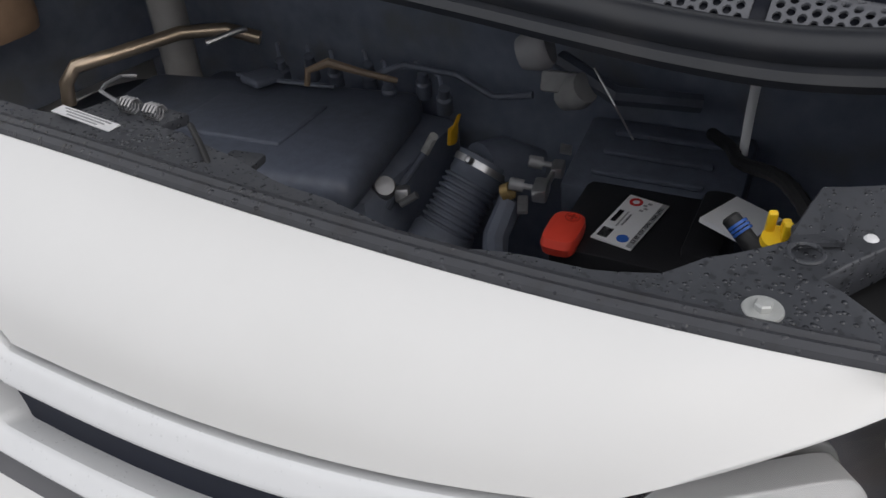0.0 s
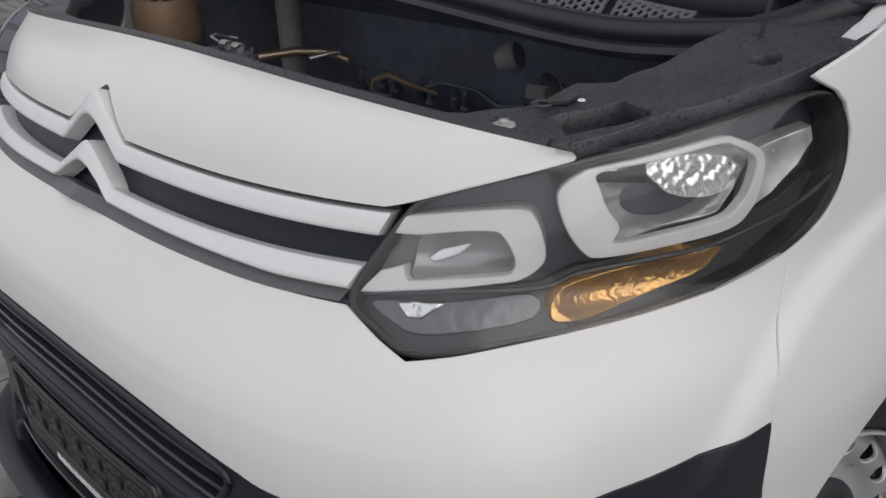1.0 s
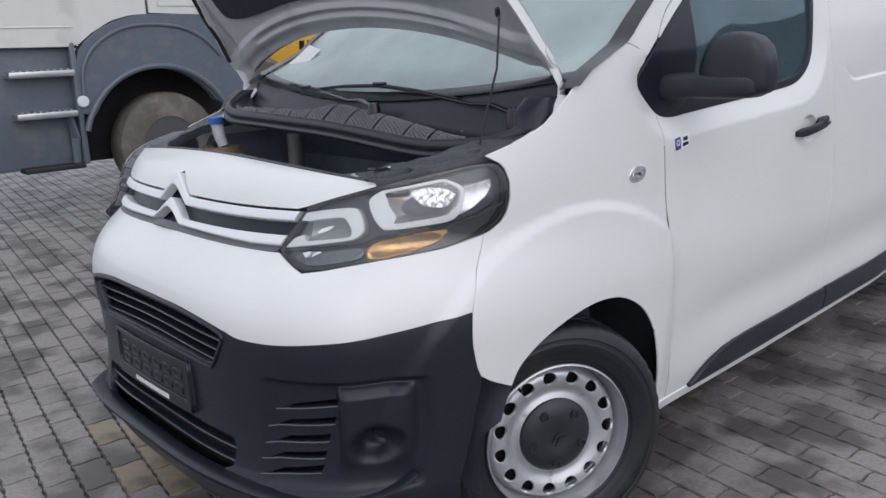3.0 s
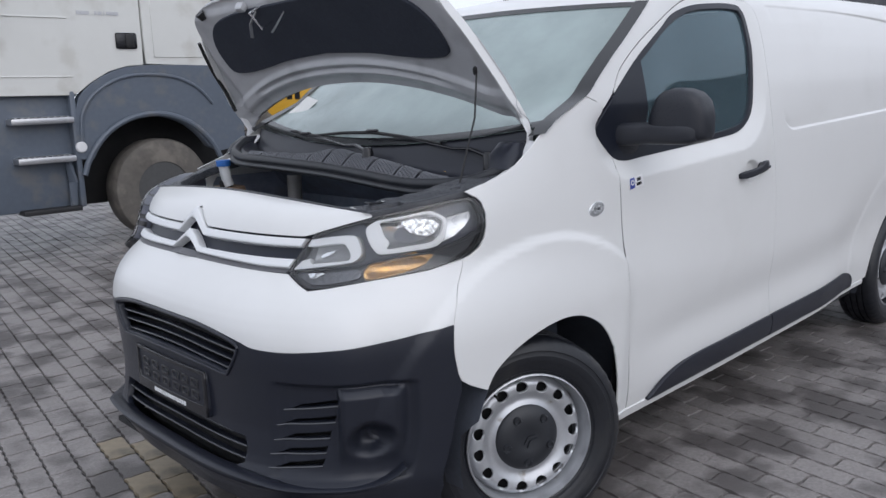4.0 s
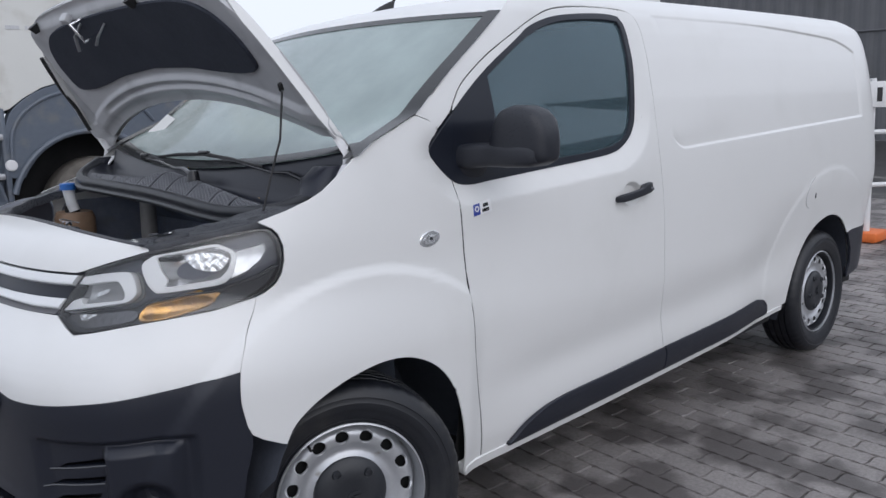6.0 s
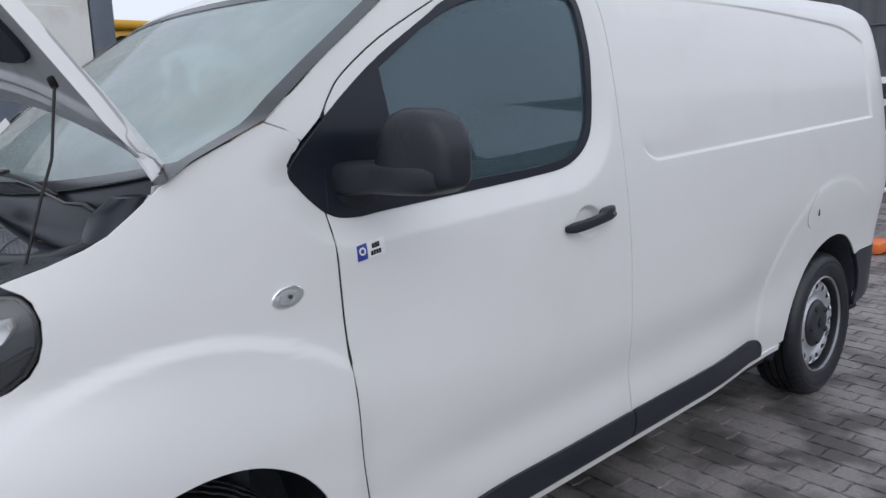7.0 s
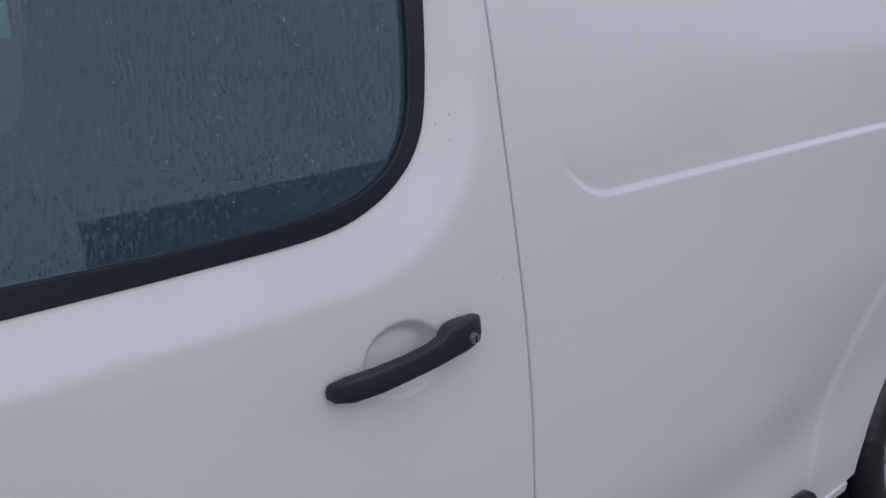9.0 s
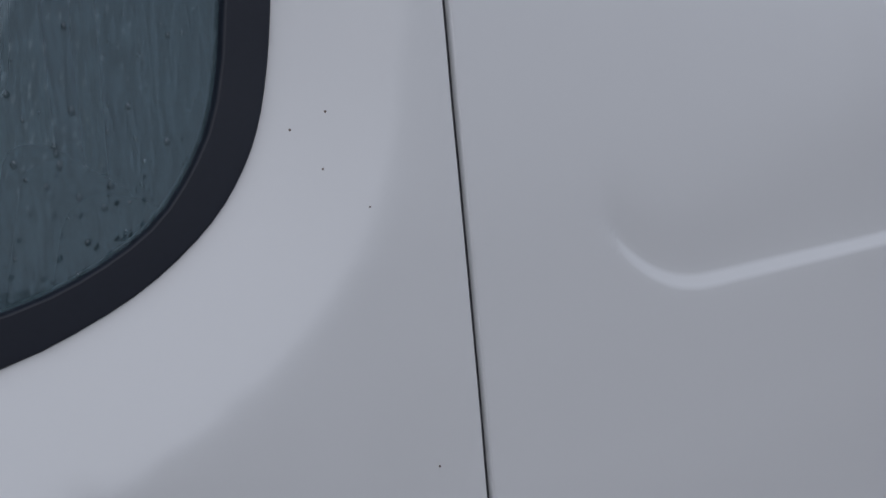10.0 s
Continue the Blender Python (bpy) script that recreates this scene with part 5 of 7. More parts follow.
def badge_piece(name, x0, z0, x1, z1, m, lift, thick=0.0015):
    tilt = lambda x: 0.012 * (x - 0.48) / 0.085 - 0.004
    return panel(name, sz((x0, z0 + tilt(x0)), (x1, z0 + tilt(x1)), (x1, z1 + tilt(x1)), (x0, z1 + tilt(x0))), on_skin, m, badge, step=0.02, lift=lift, thick=thick, rnd=0.0006)


badge_piece("badge_plate", 0.478, 1.103, 0.560, 1.140, BADGE_WHITE, 0.0022)
badge_piece("badge_field", 0.479, 1.104, 0.508, 1.139, BLUE, 0.0029, 0.0005)
for x0, x1, z0, z1 in ((0.523, 0.548, 1.1235, 1.1335), (0.518, 0.549, 1.108, 1.118)):
    k = x0
    while k < x1 - 0.002:
        badge_piece("lettering_bar", k, z0, min(k + 0.0062, x1), z1, GLOSS_BLACK, 0.0029, 0.0005)
        k += 0.0078
p, n = on_skin(1 + 0.4935 - XS, 1.1222)
part("badge_ring", bm_lathe([(0.0055, 0.0), (0.0055, 0.0006), (0.0095, 0.0006), (0.0095, 0.0)], 24, Matrix.Translation(p + n * 0.003) @ n.to_track_quat("Z", "Y").to_matrix().to_4x4(), True), BADGE_WHITE, badge)

# ---- windscreen, wipers, scuttle, bonnet ----
EDGE_W = [(-0.02, 1.262), (0.05, 1.312), (0.11, 1.350), (0.20, 1.387), (0.288, 1.424), (0.34, 1.468), (0.46, 1.556), (0.606, 1.655), (0.742, 1.747)]


def screen_at(k, v):
    """Windscreen: k from -1 to 1 across (1 is the van's left), v from 0 at the foot to 1 at the roof."""
    z = 1.262 + (1.747 - 1.262) * v
    xe = lerp_table(z, [(b, a) for a, b in EDGE_W])
    ye = half_width(max(xe, -0.1), z) - 0.010
    xc, zc = -0.165 + 0.822 * v, 1.175 + 0.591 * v
    q = abs(k) ** 2.2
    return Vector((xc + (xe - xc) * q, -ye * k, zc + (z - zc) * q))


def screen_sheet(k0, k1, v0, v1, nk, nv, lift):
    bm, rows = bmesh.new(), []
    for i in range(nk + 1):
        k = k0 + (k1 - k0) * i / nk
        rows.append([bm.verts.new(screen_at(k, v0 + (v1 - v0) * j / nv) + Vector((-0.6, 0, 0.8)) * lift) for j in range(nv + 1)])
    for a, b in zip(rows, rows[1:]):
        for j in range(nv):
            bm.faces.new((a[j], a[j + 1], b[j + 1], b[j]))
    bmesh.ops.recalc_face_normals(bm, faces=list(bm.faces))
    return bm


part("windscreen", screen_sheet(-0.985, 0.985, 0.16, 0.985, 48, 24, 0.0), GLASS_FRONT, van, "misted wet windscreen", None)
FRIT = mat("black_screen_border", (0.012, 0.013, 0.015), 0.2, vary=0.1)
for k0, k1, v0, v1 in ((0.955, 1.018, 0.10, 1.0), (-1.018, -0.955, 0.10, 1.0), (-1, 1, 0.16, 0.20), (-0.96, 0.96, 0.965, 1.0)):
    part("screen_border", screen_sheet(k0, k1, v0, v1, 6 if abs(k1 - k0) < 0.5 else 40, 24 if v1 - v0 > 0.5 else 3, 0.007 if v1 - v0 > 0.5 else 0.003), FRIT, van, "", None)

# cabin seen dimly through the glass
CABIN = mat("dark_cabin_plastic", (0.022, 0.023, 0.025), 0.6, vary=0.15)
SEAT = mat("dark_grey_seat_cloth", (0.035, 0.036, 0.040), 0.85, vary=0.25, grain=150, bump=0.4, bump_scale=500)
part("dashboard", rounded_loft([((0.29, 0, 1.12), Vector((0, 0.76, 0)), Vector((0.0, 0, 0.10))), ((0.36, 0, 1.16), Vector((0, 0.77, 0)), Vector((0.0, 0, 0.11))), ((0.50, 0, 1.12), Vector((0, 0.77, 0)), Vector((0.0, 0, 0.14))), ((0.62, 0, 1.02), Vector((0, 0.76, 0)), Vector((0.0, 0, 0.12)))], 32, 5), CABIN, van, "black dashboard")
for y in (-0.46, 0.10, 0.50):
    seat = new("cab_seat")
    seat.parent = van
    tagged(seat, "dark grey cloth cab seat")
    part("cushion", bm_box((0.50, 0.46, 0.14), pose(1.10, y, 0.72, 0, -4, 0), 0.05, 3), SEAT, seat)
    part("backrest", bm_box((0.13, 0.46, 0.50), pose(1.40, y, 1.00, 0, 12, 0), 0.05, 3), SEAT, seat)
wheel_m = pose(0.74, -0.42, 1.12, 0, -60, 0)
part("steering_wheel", bm_tube([wheel_m @ Vector((0.18 * math.cos(a), 0.18 * math.sin(a), 0)) for a in [2 * math.pi * k / 32 for k in range(32)]], 0.015, 8, True), CABIN, van)
part("steering_column", bm_tube([wheel_m @ Vector((0, 0, 0.0)), wheel_m @ Vector((0, 0, -0.3))], [0.06, 0.045], 12), CABIN, van)
PAPER = mat("paper_sheet", (0.72, 0.72, 0.70), 0.7, vary=0.04)
bm = bmesh.new()
corner_a, corner_b, corner_c = Vector((0.163, 0.728, 1.356)), Vector((0.258, 0.645, 1.455)), Vector((0.236, 0.535, 1.434))
rows = [[bm.verts.new(corner_a + (corner_b - corner_a) * i / 3 + (corner_c - corner_b) * j / 3 + Vector((0.0, 0, 0.004 * math.sin(3 * i)))) for j in range(4)] for i in range(4)]
for a, b in zip(rows, rows[1:]):
    for j in range(3):
        bm.faces.new((a[j], a[j + 1], b[j + 1], b[j]))
part("paper_sheet", bm, PAPER, van, "white paper sheet at the windscreen")

# scuttle: rubber seal, vent panel, bulkhead
SEAL = [tuple(q) for q in curve([(-0.84, -0.040, 1.222), (-0.80, -0.075, 1.200), (-0.74, -0.110, 1.178), (-0.65, -0.135, 1.168), (-0.55, -0.155, 1.163), (-0.45, -0.166, 1.168), (-0.35, -0.168, 1.176), (-0.22, -0.166, 1.186), (-0.05, -0.165, 1.197), (0.15, -0.165, 1.204), (0.35, -0.163, 1.210), (0.50, -0.163, 1.214), (0.60, -0.146, 1.221), (0.68, -0.110, 1.234), (0.735, -0.05, 1.255), (0.76, 0.0, 1.275)], 5)]


def seal_x(y):
    return float(np.interp(y, [q[0] for q in SEAL], [q[1] for q in SEAL]))


def seal_z(y):
    return float(np.interp(y, [q[0] for q in SEAL], [q[2] for q in SEAL]))


seal_pts = [(x, y, z) for y, x, z in SEAL]
SEAL_RUBBER = mat("smooth_seal_rubber", (0.018, 0.020, 0.025), 0.40, vary=0.2, grain=40, wear=(0.026, 0.027, 0.031), wear_scale=12)
part("scuttle_seal", bm_tube(seal_pts, 0.017, 12, flat=1.1), SEAL_RUBBER, van, "thick black rubber scuttle seal")
part("seal_lip", bm_tube([(x - 0.012, y * 1.005, z - 0.024) for x, y, z in seal_pts], 0.012, 8), SEAL_RUBBER, van)
part("seal_back", bm_tube([(x + 0.017, y * 0.99, z + 0.000) for x, y, z in seal_pts], 0.009, 8), SEAL_RUBBER, van)


def vent_depth(y):
    return lerp_table(y, [(-0.66, 0.010), (-0.51, 0.040), (-0.41, 0.052), (-0.26, 0.062), (-0.12, 0.070), (-0.03, 0.078), (0.04, 0.074), (0.11, 0.045), (0.20, 0.034), (0.55, 0.024), (0.66, 0.012)])


def scuttle_at(y, k):
    """k from 0 at the seal to 1 at the foot of the windscreen."""
    x0, z0 = seal_x(y) + 0.020, seal_z(y) + 0.010
    q = abs(y) / 0.86
    x1, z1 = -0.012 + 0.105 * q ** 2.2, 1.282 + 0.056 * q ** 2.2
    d = vent_depth(y) / (x1 - x0)
    rise = 0.62 * vent_depth(y)
    up = rise * smooth(k, -d, d) * 2 - rise if k < d else rise
    up -= (rise + 0.005) * smooth(k, d + 0.06, 0.95)
    return Vector((x0 + (x1 - x0) * k, y, z0 + up + (z1 - z0 + 0.012) * smooth(k, 0.72, 1.0)))


def scuttle_uv(u, v):
    return shaped(lambda a, b: scuttle_at(-a, b))(u, v)


bm, rows = bmesh.new(), []
for i in range(61):
    rows.append([bm.verts.new(scuttle_at(-0.82 + 1.56 * i / 60, j / 12) + Vector((0, 0, -0.008))) for j in range(13)])
for a, b in zip(rows, rows[1:]):
    for j in range(12):
        bm.faces.new((a[j], b[j], b[j + 1], a[j + 1]))
bmesh.ops.recalc_face_normals(bm, faces=list(bm.faces))
part("scuttle_panel", bm, BLACK, van, "black plastic scuttle panel", None)
VENT = mat("dark_grey_vent_plastic", (0.125, 0.130, 0.145), 0.42, vary=0.15, grain=200)
# perforated vent fields, hole by hole
for c0, c1 in ((-0.63, -0.518), (-0.502, -0.416), (-0.402, -0.272), (-0.256, -0.128), (-0.112, -0.008), (0.012, 0.098), (0.112, 0.205), (0.220, 0.315), (0.330, 0.425), (0.440, 0.540)):
    holes = []
    def depth(y):
        length = (scuttle_at(y, 1.0) - scuttle_at(y, 0.0))[0]
        return (-0.006 / length, (vent_depth(y) + 0.004) / length)
    yy, col = c0 + 0.009, 0
    while yy < c1 - 0.006:
        k0, k1 = depth(yy)
        length = (scuttle_at(yy, k1) - scuttle_at(yy, k0)).length
        n_ = int((length - 0.006) / 0.0108)
        for j in range(n_):
            kk = k0 + (k1 - k0) * ((j + (0.5 if col % 2 else 0.0) + 0.6) * 0.0108 + 0.0015) / length
            per_k = length / (k1 - k0)
            holes.append([(-(yy + 0.0046 * math.cos(a)), kk + 0.0046 * math.sin(a) / per_k) for a in [2 * math.pi * (q + 0.5) / 8 for q in range(8)]])
        yy += 0.0106
        col += 1
    edge = [(-c0, depth(c0)[0]), (-c1, depth(c1)[0]), (-c1, depth(c1)[1]), (-(c0 + c1) / 2, depth((c0 + c1) / 2)[1]), (-c0, depth(c0)[1])]
    panel("vent_grille", edge, scuttle_uv, VENT, van, holes=holes, step=0.02, grid=(0.03, 0.2), lift=0.001, thick=0.004, rnd=0.0008, label="perforated dark grey vent grille")
part("leaf", bm_box((0.012, 0.005, 0.001), pose(*(scuttle_at(-0.60, 0.25) + Vector((0, 0, 0.012))), 20, 10, 60)), mat("dry_leaf", (0.50, 0.33, 0.12), 0.8), van, "dry leaf scrap")

# wipers
for base, knee, hook, left, right in (((0.020, -0.700, 1.242), (-0.010, -0.56, 1.268), (0.0, -0.13, 1.312), (0.012, 0.256, 1.300), (-0.004, -0.50, 1.282)), ((-0.082, -0.200, 1.252), (-0.070, -0.05, 1.272), (-0.030, 0.26, 1.300), (0.01, 0.42, 1.315), (-0.035, 0.10, 1.290))):
    w = new("wiper")
    w.parent = van
    tagged(w, "black windscreen wiper")
    b, kn, hk, l_, r_ = (Vector(q) for q in (base, knee, hook, left, right))
    part("wiper_arm", bm_tube([b, (b + kn) / 2 + Vector((0, 0, 0.012)), kn, (kn + hk) / 2 + Vector((0, 0, 0.006)), hk], [0.012, 0.010, 0.007, 0.0050, 0.0045], 8, flat=0.6), GLOSS_BLACK, w)
    part("wiper_blade", bm_tube([l_, (l_ + hk) / 2 + Vector((0, 0, 0.006)), hk + Vector((0, 0, 0.004)), (hk + r_) / 2 + Vector((0, 0, 0.006)), r_], [0.004, 0.0065, 0.007, 0.0055, 0.0035], 6), RUBBER, w)
    part("blade_clip", bm_box((0.018, 0.06, 0.012), Matrix.Translation(hk + Vector((0, 0, 0.010))), 0.005), GLOSS_BLACK, w)
    part("wiper_pivot", bm_lathe([(0.001, 0.03), (0.016, 0.028), (0.020, 0.015), (0.022, -0.03)], 16, Matrix.Translation(b + Vector((0, 0, -0.012)))), GLOSS_BLACK, w)
part("hinge_cover", rounded_loft([((-0.03, -0.815, 1.215), Vector((0.05, 0, 0)), Vector((0, 0.05, 0))), ((0.0, -0.80, 1.255), Vector((0.055, 0, 0)), Vector((0, 0.055, 0))), ((0.03, -0.79, 1.290), Vector((0.035, 0, 0)), Vector((0, 0.04, 0)))], 20, 2.6), BLACK, van, "black plastic hinge cover")
part("hinge_cover", rounded_loft([((-0.03, 0.80, 1.215), Vector((0.05, 0, 0)), Vector((0, 0.05, 0))), ((0.0, 0.79, 1.255), Vector((0.055, 0, 0)), Vector((0, 0.055, 0))), ((0.03, 0.78, 1.290), Vector((0.035, 0, 0)), Vector((0, 0.04, 0)))], 20, 2.6), BLACK, van, "black plastic hinge cover")

# bonnet, propped open
HINGE = Vector((0.075, 0, 1.305))
OPEN = math.radians(-67.0)


def bonnet_flat(x, y, drop=0.0):
    q = (x + 0.525) / 0.60
    z = 1.146 + 0.165 * max(0.0, q) ** 0.85 - 0.030 * (abs(y) / 0.80) ** 2.2 + 0.012 * (1 - abs(y) / 0.8) - 0.045 * smooth(abs(y) + 0.12 * max(0.0, -0.1 - x), 0.76, 0.90) - drop
    dx, dz = x - HINGE[0], z - HINGE[2]
    c, s = math.cos(OPEN), math.sin(OPEN)
    return Vector((HINGE[0] + 0.072 + c * dx - s * dz, y + 0.03, HINGE[2] + 0.055 + s * dx + c * dz))


def rear_x(y):
    return -0.105 + 0.175 * (min(abs(y), 0.83) / 0.83) ** 2.2


RIGHT_EDGE = [(-0.528, 0.0), (-0.525, -0.30), (-0.515, -0.50), (-0.494, -0.625), (-0.462, -0.680), (-0.40, -0.722), (-0.32, -0.760), (-0.22, -0.795), (-0.10, -0.828), (0.0, -0.848), (0.06, -0.846), (0.085, -0.832)]
rear = [(rear_x(y), -y) for y in [0.80 - 0.8 * i / 12 for i in range(13)]]
half_b = [tuple(q) for q in curve(RIGHT_EDGE, 4)] + rear
bonnet_loop = half_b + [(x, -y) for x, y in reversed(half_b) if y < -1e-6]
bonnet = new("bonnet")
bonnet.parent = van
tagged(bonnet, "white bonnet propped open with black insulation pad")
panel("bonnet_skin", bonnet_loop, shaped(lambda x, y: bonnet_flat(x, y)), WHITE, bonnet, step=0.02, grid=(0.03, 0.03), thick=0.013, label="white outer bonnet skin")


def inner_at(x, y):
    """Pressed inner frame: rim, channel and the ribs at its rear."""
    edge = min(x + 0.53 - 0.03 * abs(y), 0.80 - abs(y) - 0.25 * max(0.0, -0.28 - x), 9)
    d = 0.0135 + 0.022 * smooth(edge, 0.012, 0.06)
    r = rear_x(y) - x
    d += 0.016 * (smooth(r, 0.02, 0.05) - smooth(r, 0.085, 0.11)) - 0.012 * (smooth(r, 0.055, 0.065) - smooth(r, 0.072, 0.082)) * smooth(0.62 - abs(y), 0, 0.1)
    return bonnet_flat(x, y, d)


inner_loop = [(x * 0.996 + 0.0005, y * 0.996) for x, y in bonnet_loop]
inner = lambda v, u: inner_at(u, v)
swap = lambda lp: [(y, x) for x, y in lp]
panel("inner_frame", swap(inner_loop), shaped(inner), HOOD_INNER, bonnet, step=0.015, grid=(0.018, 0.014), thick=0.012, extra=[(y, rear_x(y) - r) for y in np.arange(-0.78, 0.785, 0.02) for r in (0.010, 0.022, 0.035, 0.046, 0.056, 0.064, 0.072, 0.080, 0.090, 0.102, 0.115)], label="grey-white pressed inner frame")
pad = [(-0.463, 0.0), (-0.458, -0.30), (-0.440, -0.50), (-0.40, -0.60), (-0.33, -0.655), (-0.245, -0.668), (-0.205, -0.645), (-0.198, -0.55), (-0.212, -0.40), (-0.232, -0.25), (-0.245, 0.0)]
padl = [tuple(q) for q in curve(pad, 4)]
padl = padl + [(x, -y) for x, y in reversed(padl[1:-1])]
panel("insulation_pad", swap(padl), shaped(lambda v, u: inner_at(u, v)), FELT, bonnet, step=0.02, grid=(0.03, 0.03), lift=0.012, thick=0.010, rnd=0.005, label="black felt insulation pad")
# turned-down white edge along both sides
for sg in (1, -1):
    bm, rows = bmesh.new(), []
    for x, y in [q for q in curve(RIGHT_EDGE, 6) if -0.47 < q[0] < 0.075 and q[1] < -0.6]:
        k = 0.030 * smooth(x, -0.47, -0.34) * (0.45 + 0.55 * smooth(0.06 - x, 0.0, 0.14))
        a, b = bonnet_flat(x, sg * y, 0.001), bonnet_flat(x, sg * y, 0.004 + k)
        out = Vector((0, sg * -0.0025, 0))
        rows.append([bm.verts.new(q) for q in (a + out, b + out, b - out, a - out)])
    for a, b in zip(rows, rows[1:]):
        for j in range(4):
            bm.faces.new((a[j], a[(j + 1) % 4], b[(j + 1) % 4], b[j]))
    bmesh.ops.recalc_face_normals(bm, faces=list(bm.faces))
    part("bonnet_flange", bm, WHITE, bonnet, "white turned-down bonnet edge", 0.8)
# latch and striker on the bonnet
wire = [Vector(inner_at(x, y)) for x, y in ((-0.465, 0.195), (-0.40, 0.175))]
off = Vector((-0.05, 0, -0.03))
part("striker", bm_tube([wire[0], wire[0] + off, wire[1] + off * 1.15, wire[1]], 0.0055, 8), CHROME, bonnet, "bright steel bonnet striker")
part("safety_catch", bm_tube([Vector(inner_at(-0.455, 0.23)), Vector(inner_at(-0.42, 0.25)) + off * 0.9, Vector(inner_at(-0.37, 0.28)) + off * 1.1], 0.0065, 8, flat=0.5), ALU, bonnet)
part("catch_lever", bm_tube([Vector(inner_at(-0.43, 0.07)) + off * 0.2, Vector(inner_at(-0.40, 0.10)) + off * 0.9, Vector(inner_at(-0.375, 0.155)) + off * 0.9], 0.005, 8, flat=0.5), ALU, bonnet)
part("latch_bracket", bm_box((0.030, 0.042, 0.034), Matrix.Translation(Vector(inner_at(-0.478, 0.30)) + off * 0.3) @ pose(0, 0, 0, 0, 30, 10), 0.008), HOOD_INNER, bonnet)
for y in (0.60, -0.22):
    part("rubber_buffer", bm_lathe([(0.001, 0.02), (0.012, 0.018), (0.016, 0.0), (0.02, -0.012)], 14, Matrix.Translation(Vector(inner_at(-0.475, y)) + off * 0.25) @ pose(0, 0, 0, 0, 140, 0)), RUBBER, bonnet)
# edge seal along the far side and hinges
part("edge_clip", bm_tube([Vector(inner_at(x, y)) + off * 0.25 for x, y in ((-0.36, 0.765), (-0.30, 0.785), (-0.22, 0.806), (-0.12, 0.82), (-0.02, 0.825))], 0.008, 6), RUBBER, bonnet)
for y in (-0.842, 0.842):
    a, b = Vector(bonnet_flat(0.02, y, 0.012)), Vector((0.045, y, 1.215))
    part("hinge", bm_tube([a + Vector((0.0, 0, 0.0)), (a + b) / 2 + Vector((0.028, 0, 0.02)), b], [0.016, 0.015, 0.014], 8, flat=0.4, up=(0, 1, 0)), PRIMER, bonnet, "grey-white bonnet hinge")
# prop rod
top_p = Vector((-0.072, -0.742, 1.506))
foot_p = Vector((-0.167, -0.748, 1.172))
part("prop_rod", bm_tube([foot_p, foot_p + (top_p - foot_p) * 0.42 + Vector((0.008, -0.006, 0)), foot_p + (top_p - foot_p) * 0.6 + Vector((0.014, -0.008, 0)), top_p], 0.0031, 8), RUBBER, van, "thin black prop rod")
part("prop_socket", bm_box((0.016, 0.012, 0.028), Matrix.Translation(top_p + Vector((0.0, 0.006, 0.008))) @ pose(0, 0, 0, 20, -30, 0), 0.006), RUBBER, bonnet)

BODY = set(o.name for o in bpy.data.objects)

# ---- engine bay ----
# Black metal raised to blue-grey: the bay's veiling haze is painted into it.
BAY = mat("oily_black_metal", (0.19, 0.215, 0.275), 0.55, vary=0.4, grain=25, wear=(0.18, 0.19, 0.21), wear_scale=9)
# Black plastic lightened the same way, haze included in its base colour.
ENGINE = mat("dusty_engine_plastic", (0.100, 0.114, 0.150), 0.5, vary=0.25, grain=60, bump=0.2, wear=(0.07, 0.078, 0.10), wear_scale=7)
SLAM = wet(mat("rain_spotted_black_plastic", (0.046, 0.049, 0.057), 0.42, vary=0.2, grain=120, wear=(0.022, 0.024, 0.029), wear_scale=150, wear_edge=(0.58, 0.63)), 170, 0.62, 0.9)


def carrier_z(x):
    return 1.122 + max(0.0, x + 0.45) * 0.20


def carrier(u, v):
    """The black slam panel round the bay, by x and y."""
    edge = min(1.0, max(0.0, (u + 0.56) / 0.04))
    return Vector((u, v, carrier_z(u) + 0.012 * (1 - smooth(edge, 0, 1)) - 0.003 * math.sin(40 * v) * math.sin(55 * u)))


CAR_OUT = [(-0.556, 0.0), (-0.552, -0.30), (-0.535, -0.50), (-0.500, -0.635), (-0.465, -0.690), (-0.39, -0.735), (-0.31, -0.780), (-0.235, -0.820), (-0.16, -0.852), (-0.08, -0.865), (-0.02, -0.868)]
CAR_IN = [(-0.005, -0.775), (-0.10, -0.712), (-0.22, -0.685), (-0.330, -0.655), (-0.345, -0.612), (-0.402, -0.603), (-0.435, -0.557), (-0.461, -0.535), (-0.476, -0.490), (-0.497, -0.393), (-0.490, -0.288), (-0.476, -0.192), (-0.452, -0.05), (-0.450, 0.0)]
half_c = CAR_OUT + CAR_IN
FAR_IN = [(-0.005, 0.83), (-0.10, 0.812), (-0.22, 0.790), (-0.330, 0.735), (-0.40, 0.690), (-0.455, 0.60), (-0.480, 0.48), (-0.490, 0.30), (-0.476, 0.15)]
loop_c = half_c + list(reversed(FAR_IN)) + [(x, -y) for x, y in reversed(CAR_OUT) if y < -1e-6]
pocket = [(-0.428, -0.628), (-0.355, -0.681), (-0.372, -0.728), (-0.384, -0.735), (-0.455, -0.676)]
hatch = [(-0.213 + 0.020 * math.cos(a), -0.778 + 0.020 * math.sin(a)) for a in [2 * math.pi * k / 16 for k in range(16)]]
panel("slam_panel", loop_c, shaped(carrier), SLAM, van, holes=[pocket, hatch], step=0.02, grid=(0.02, 0.025), thick=0.03, label="wet black plastic slam panel")
part("pocket_floor", bm_box((0.14, 0.10, 0.01), pose(-0.402, -0.680, 1.086, 0, 0, 35)), DARK, van)
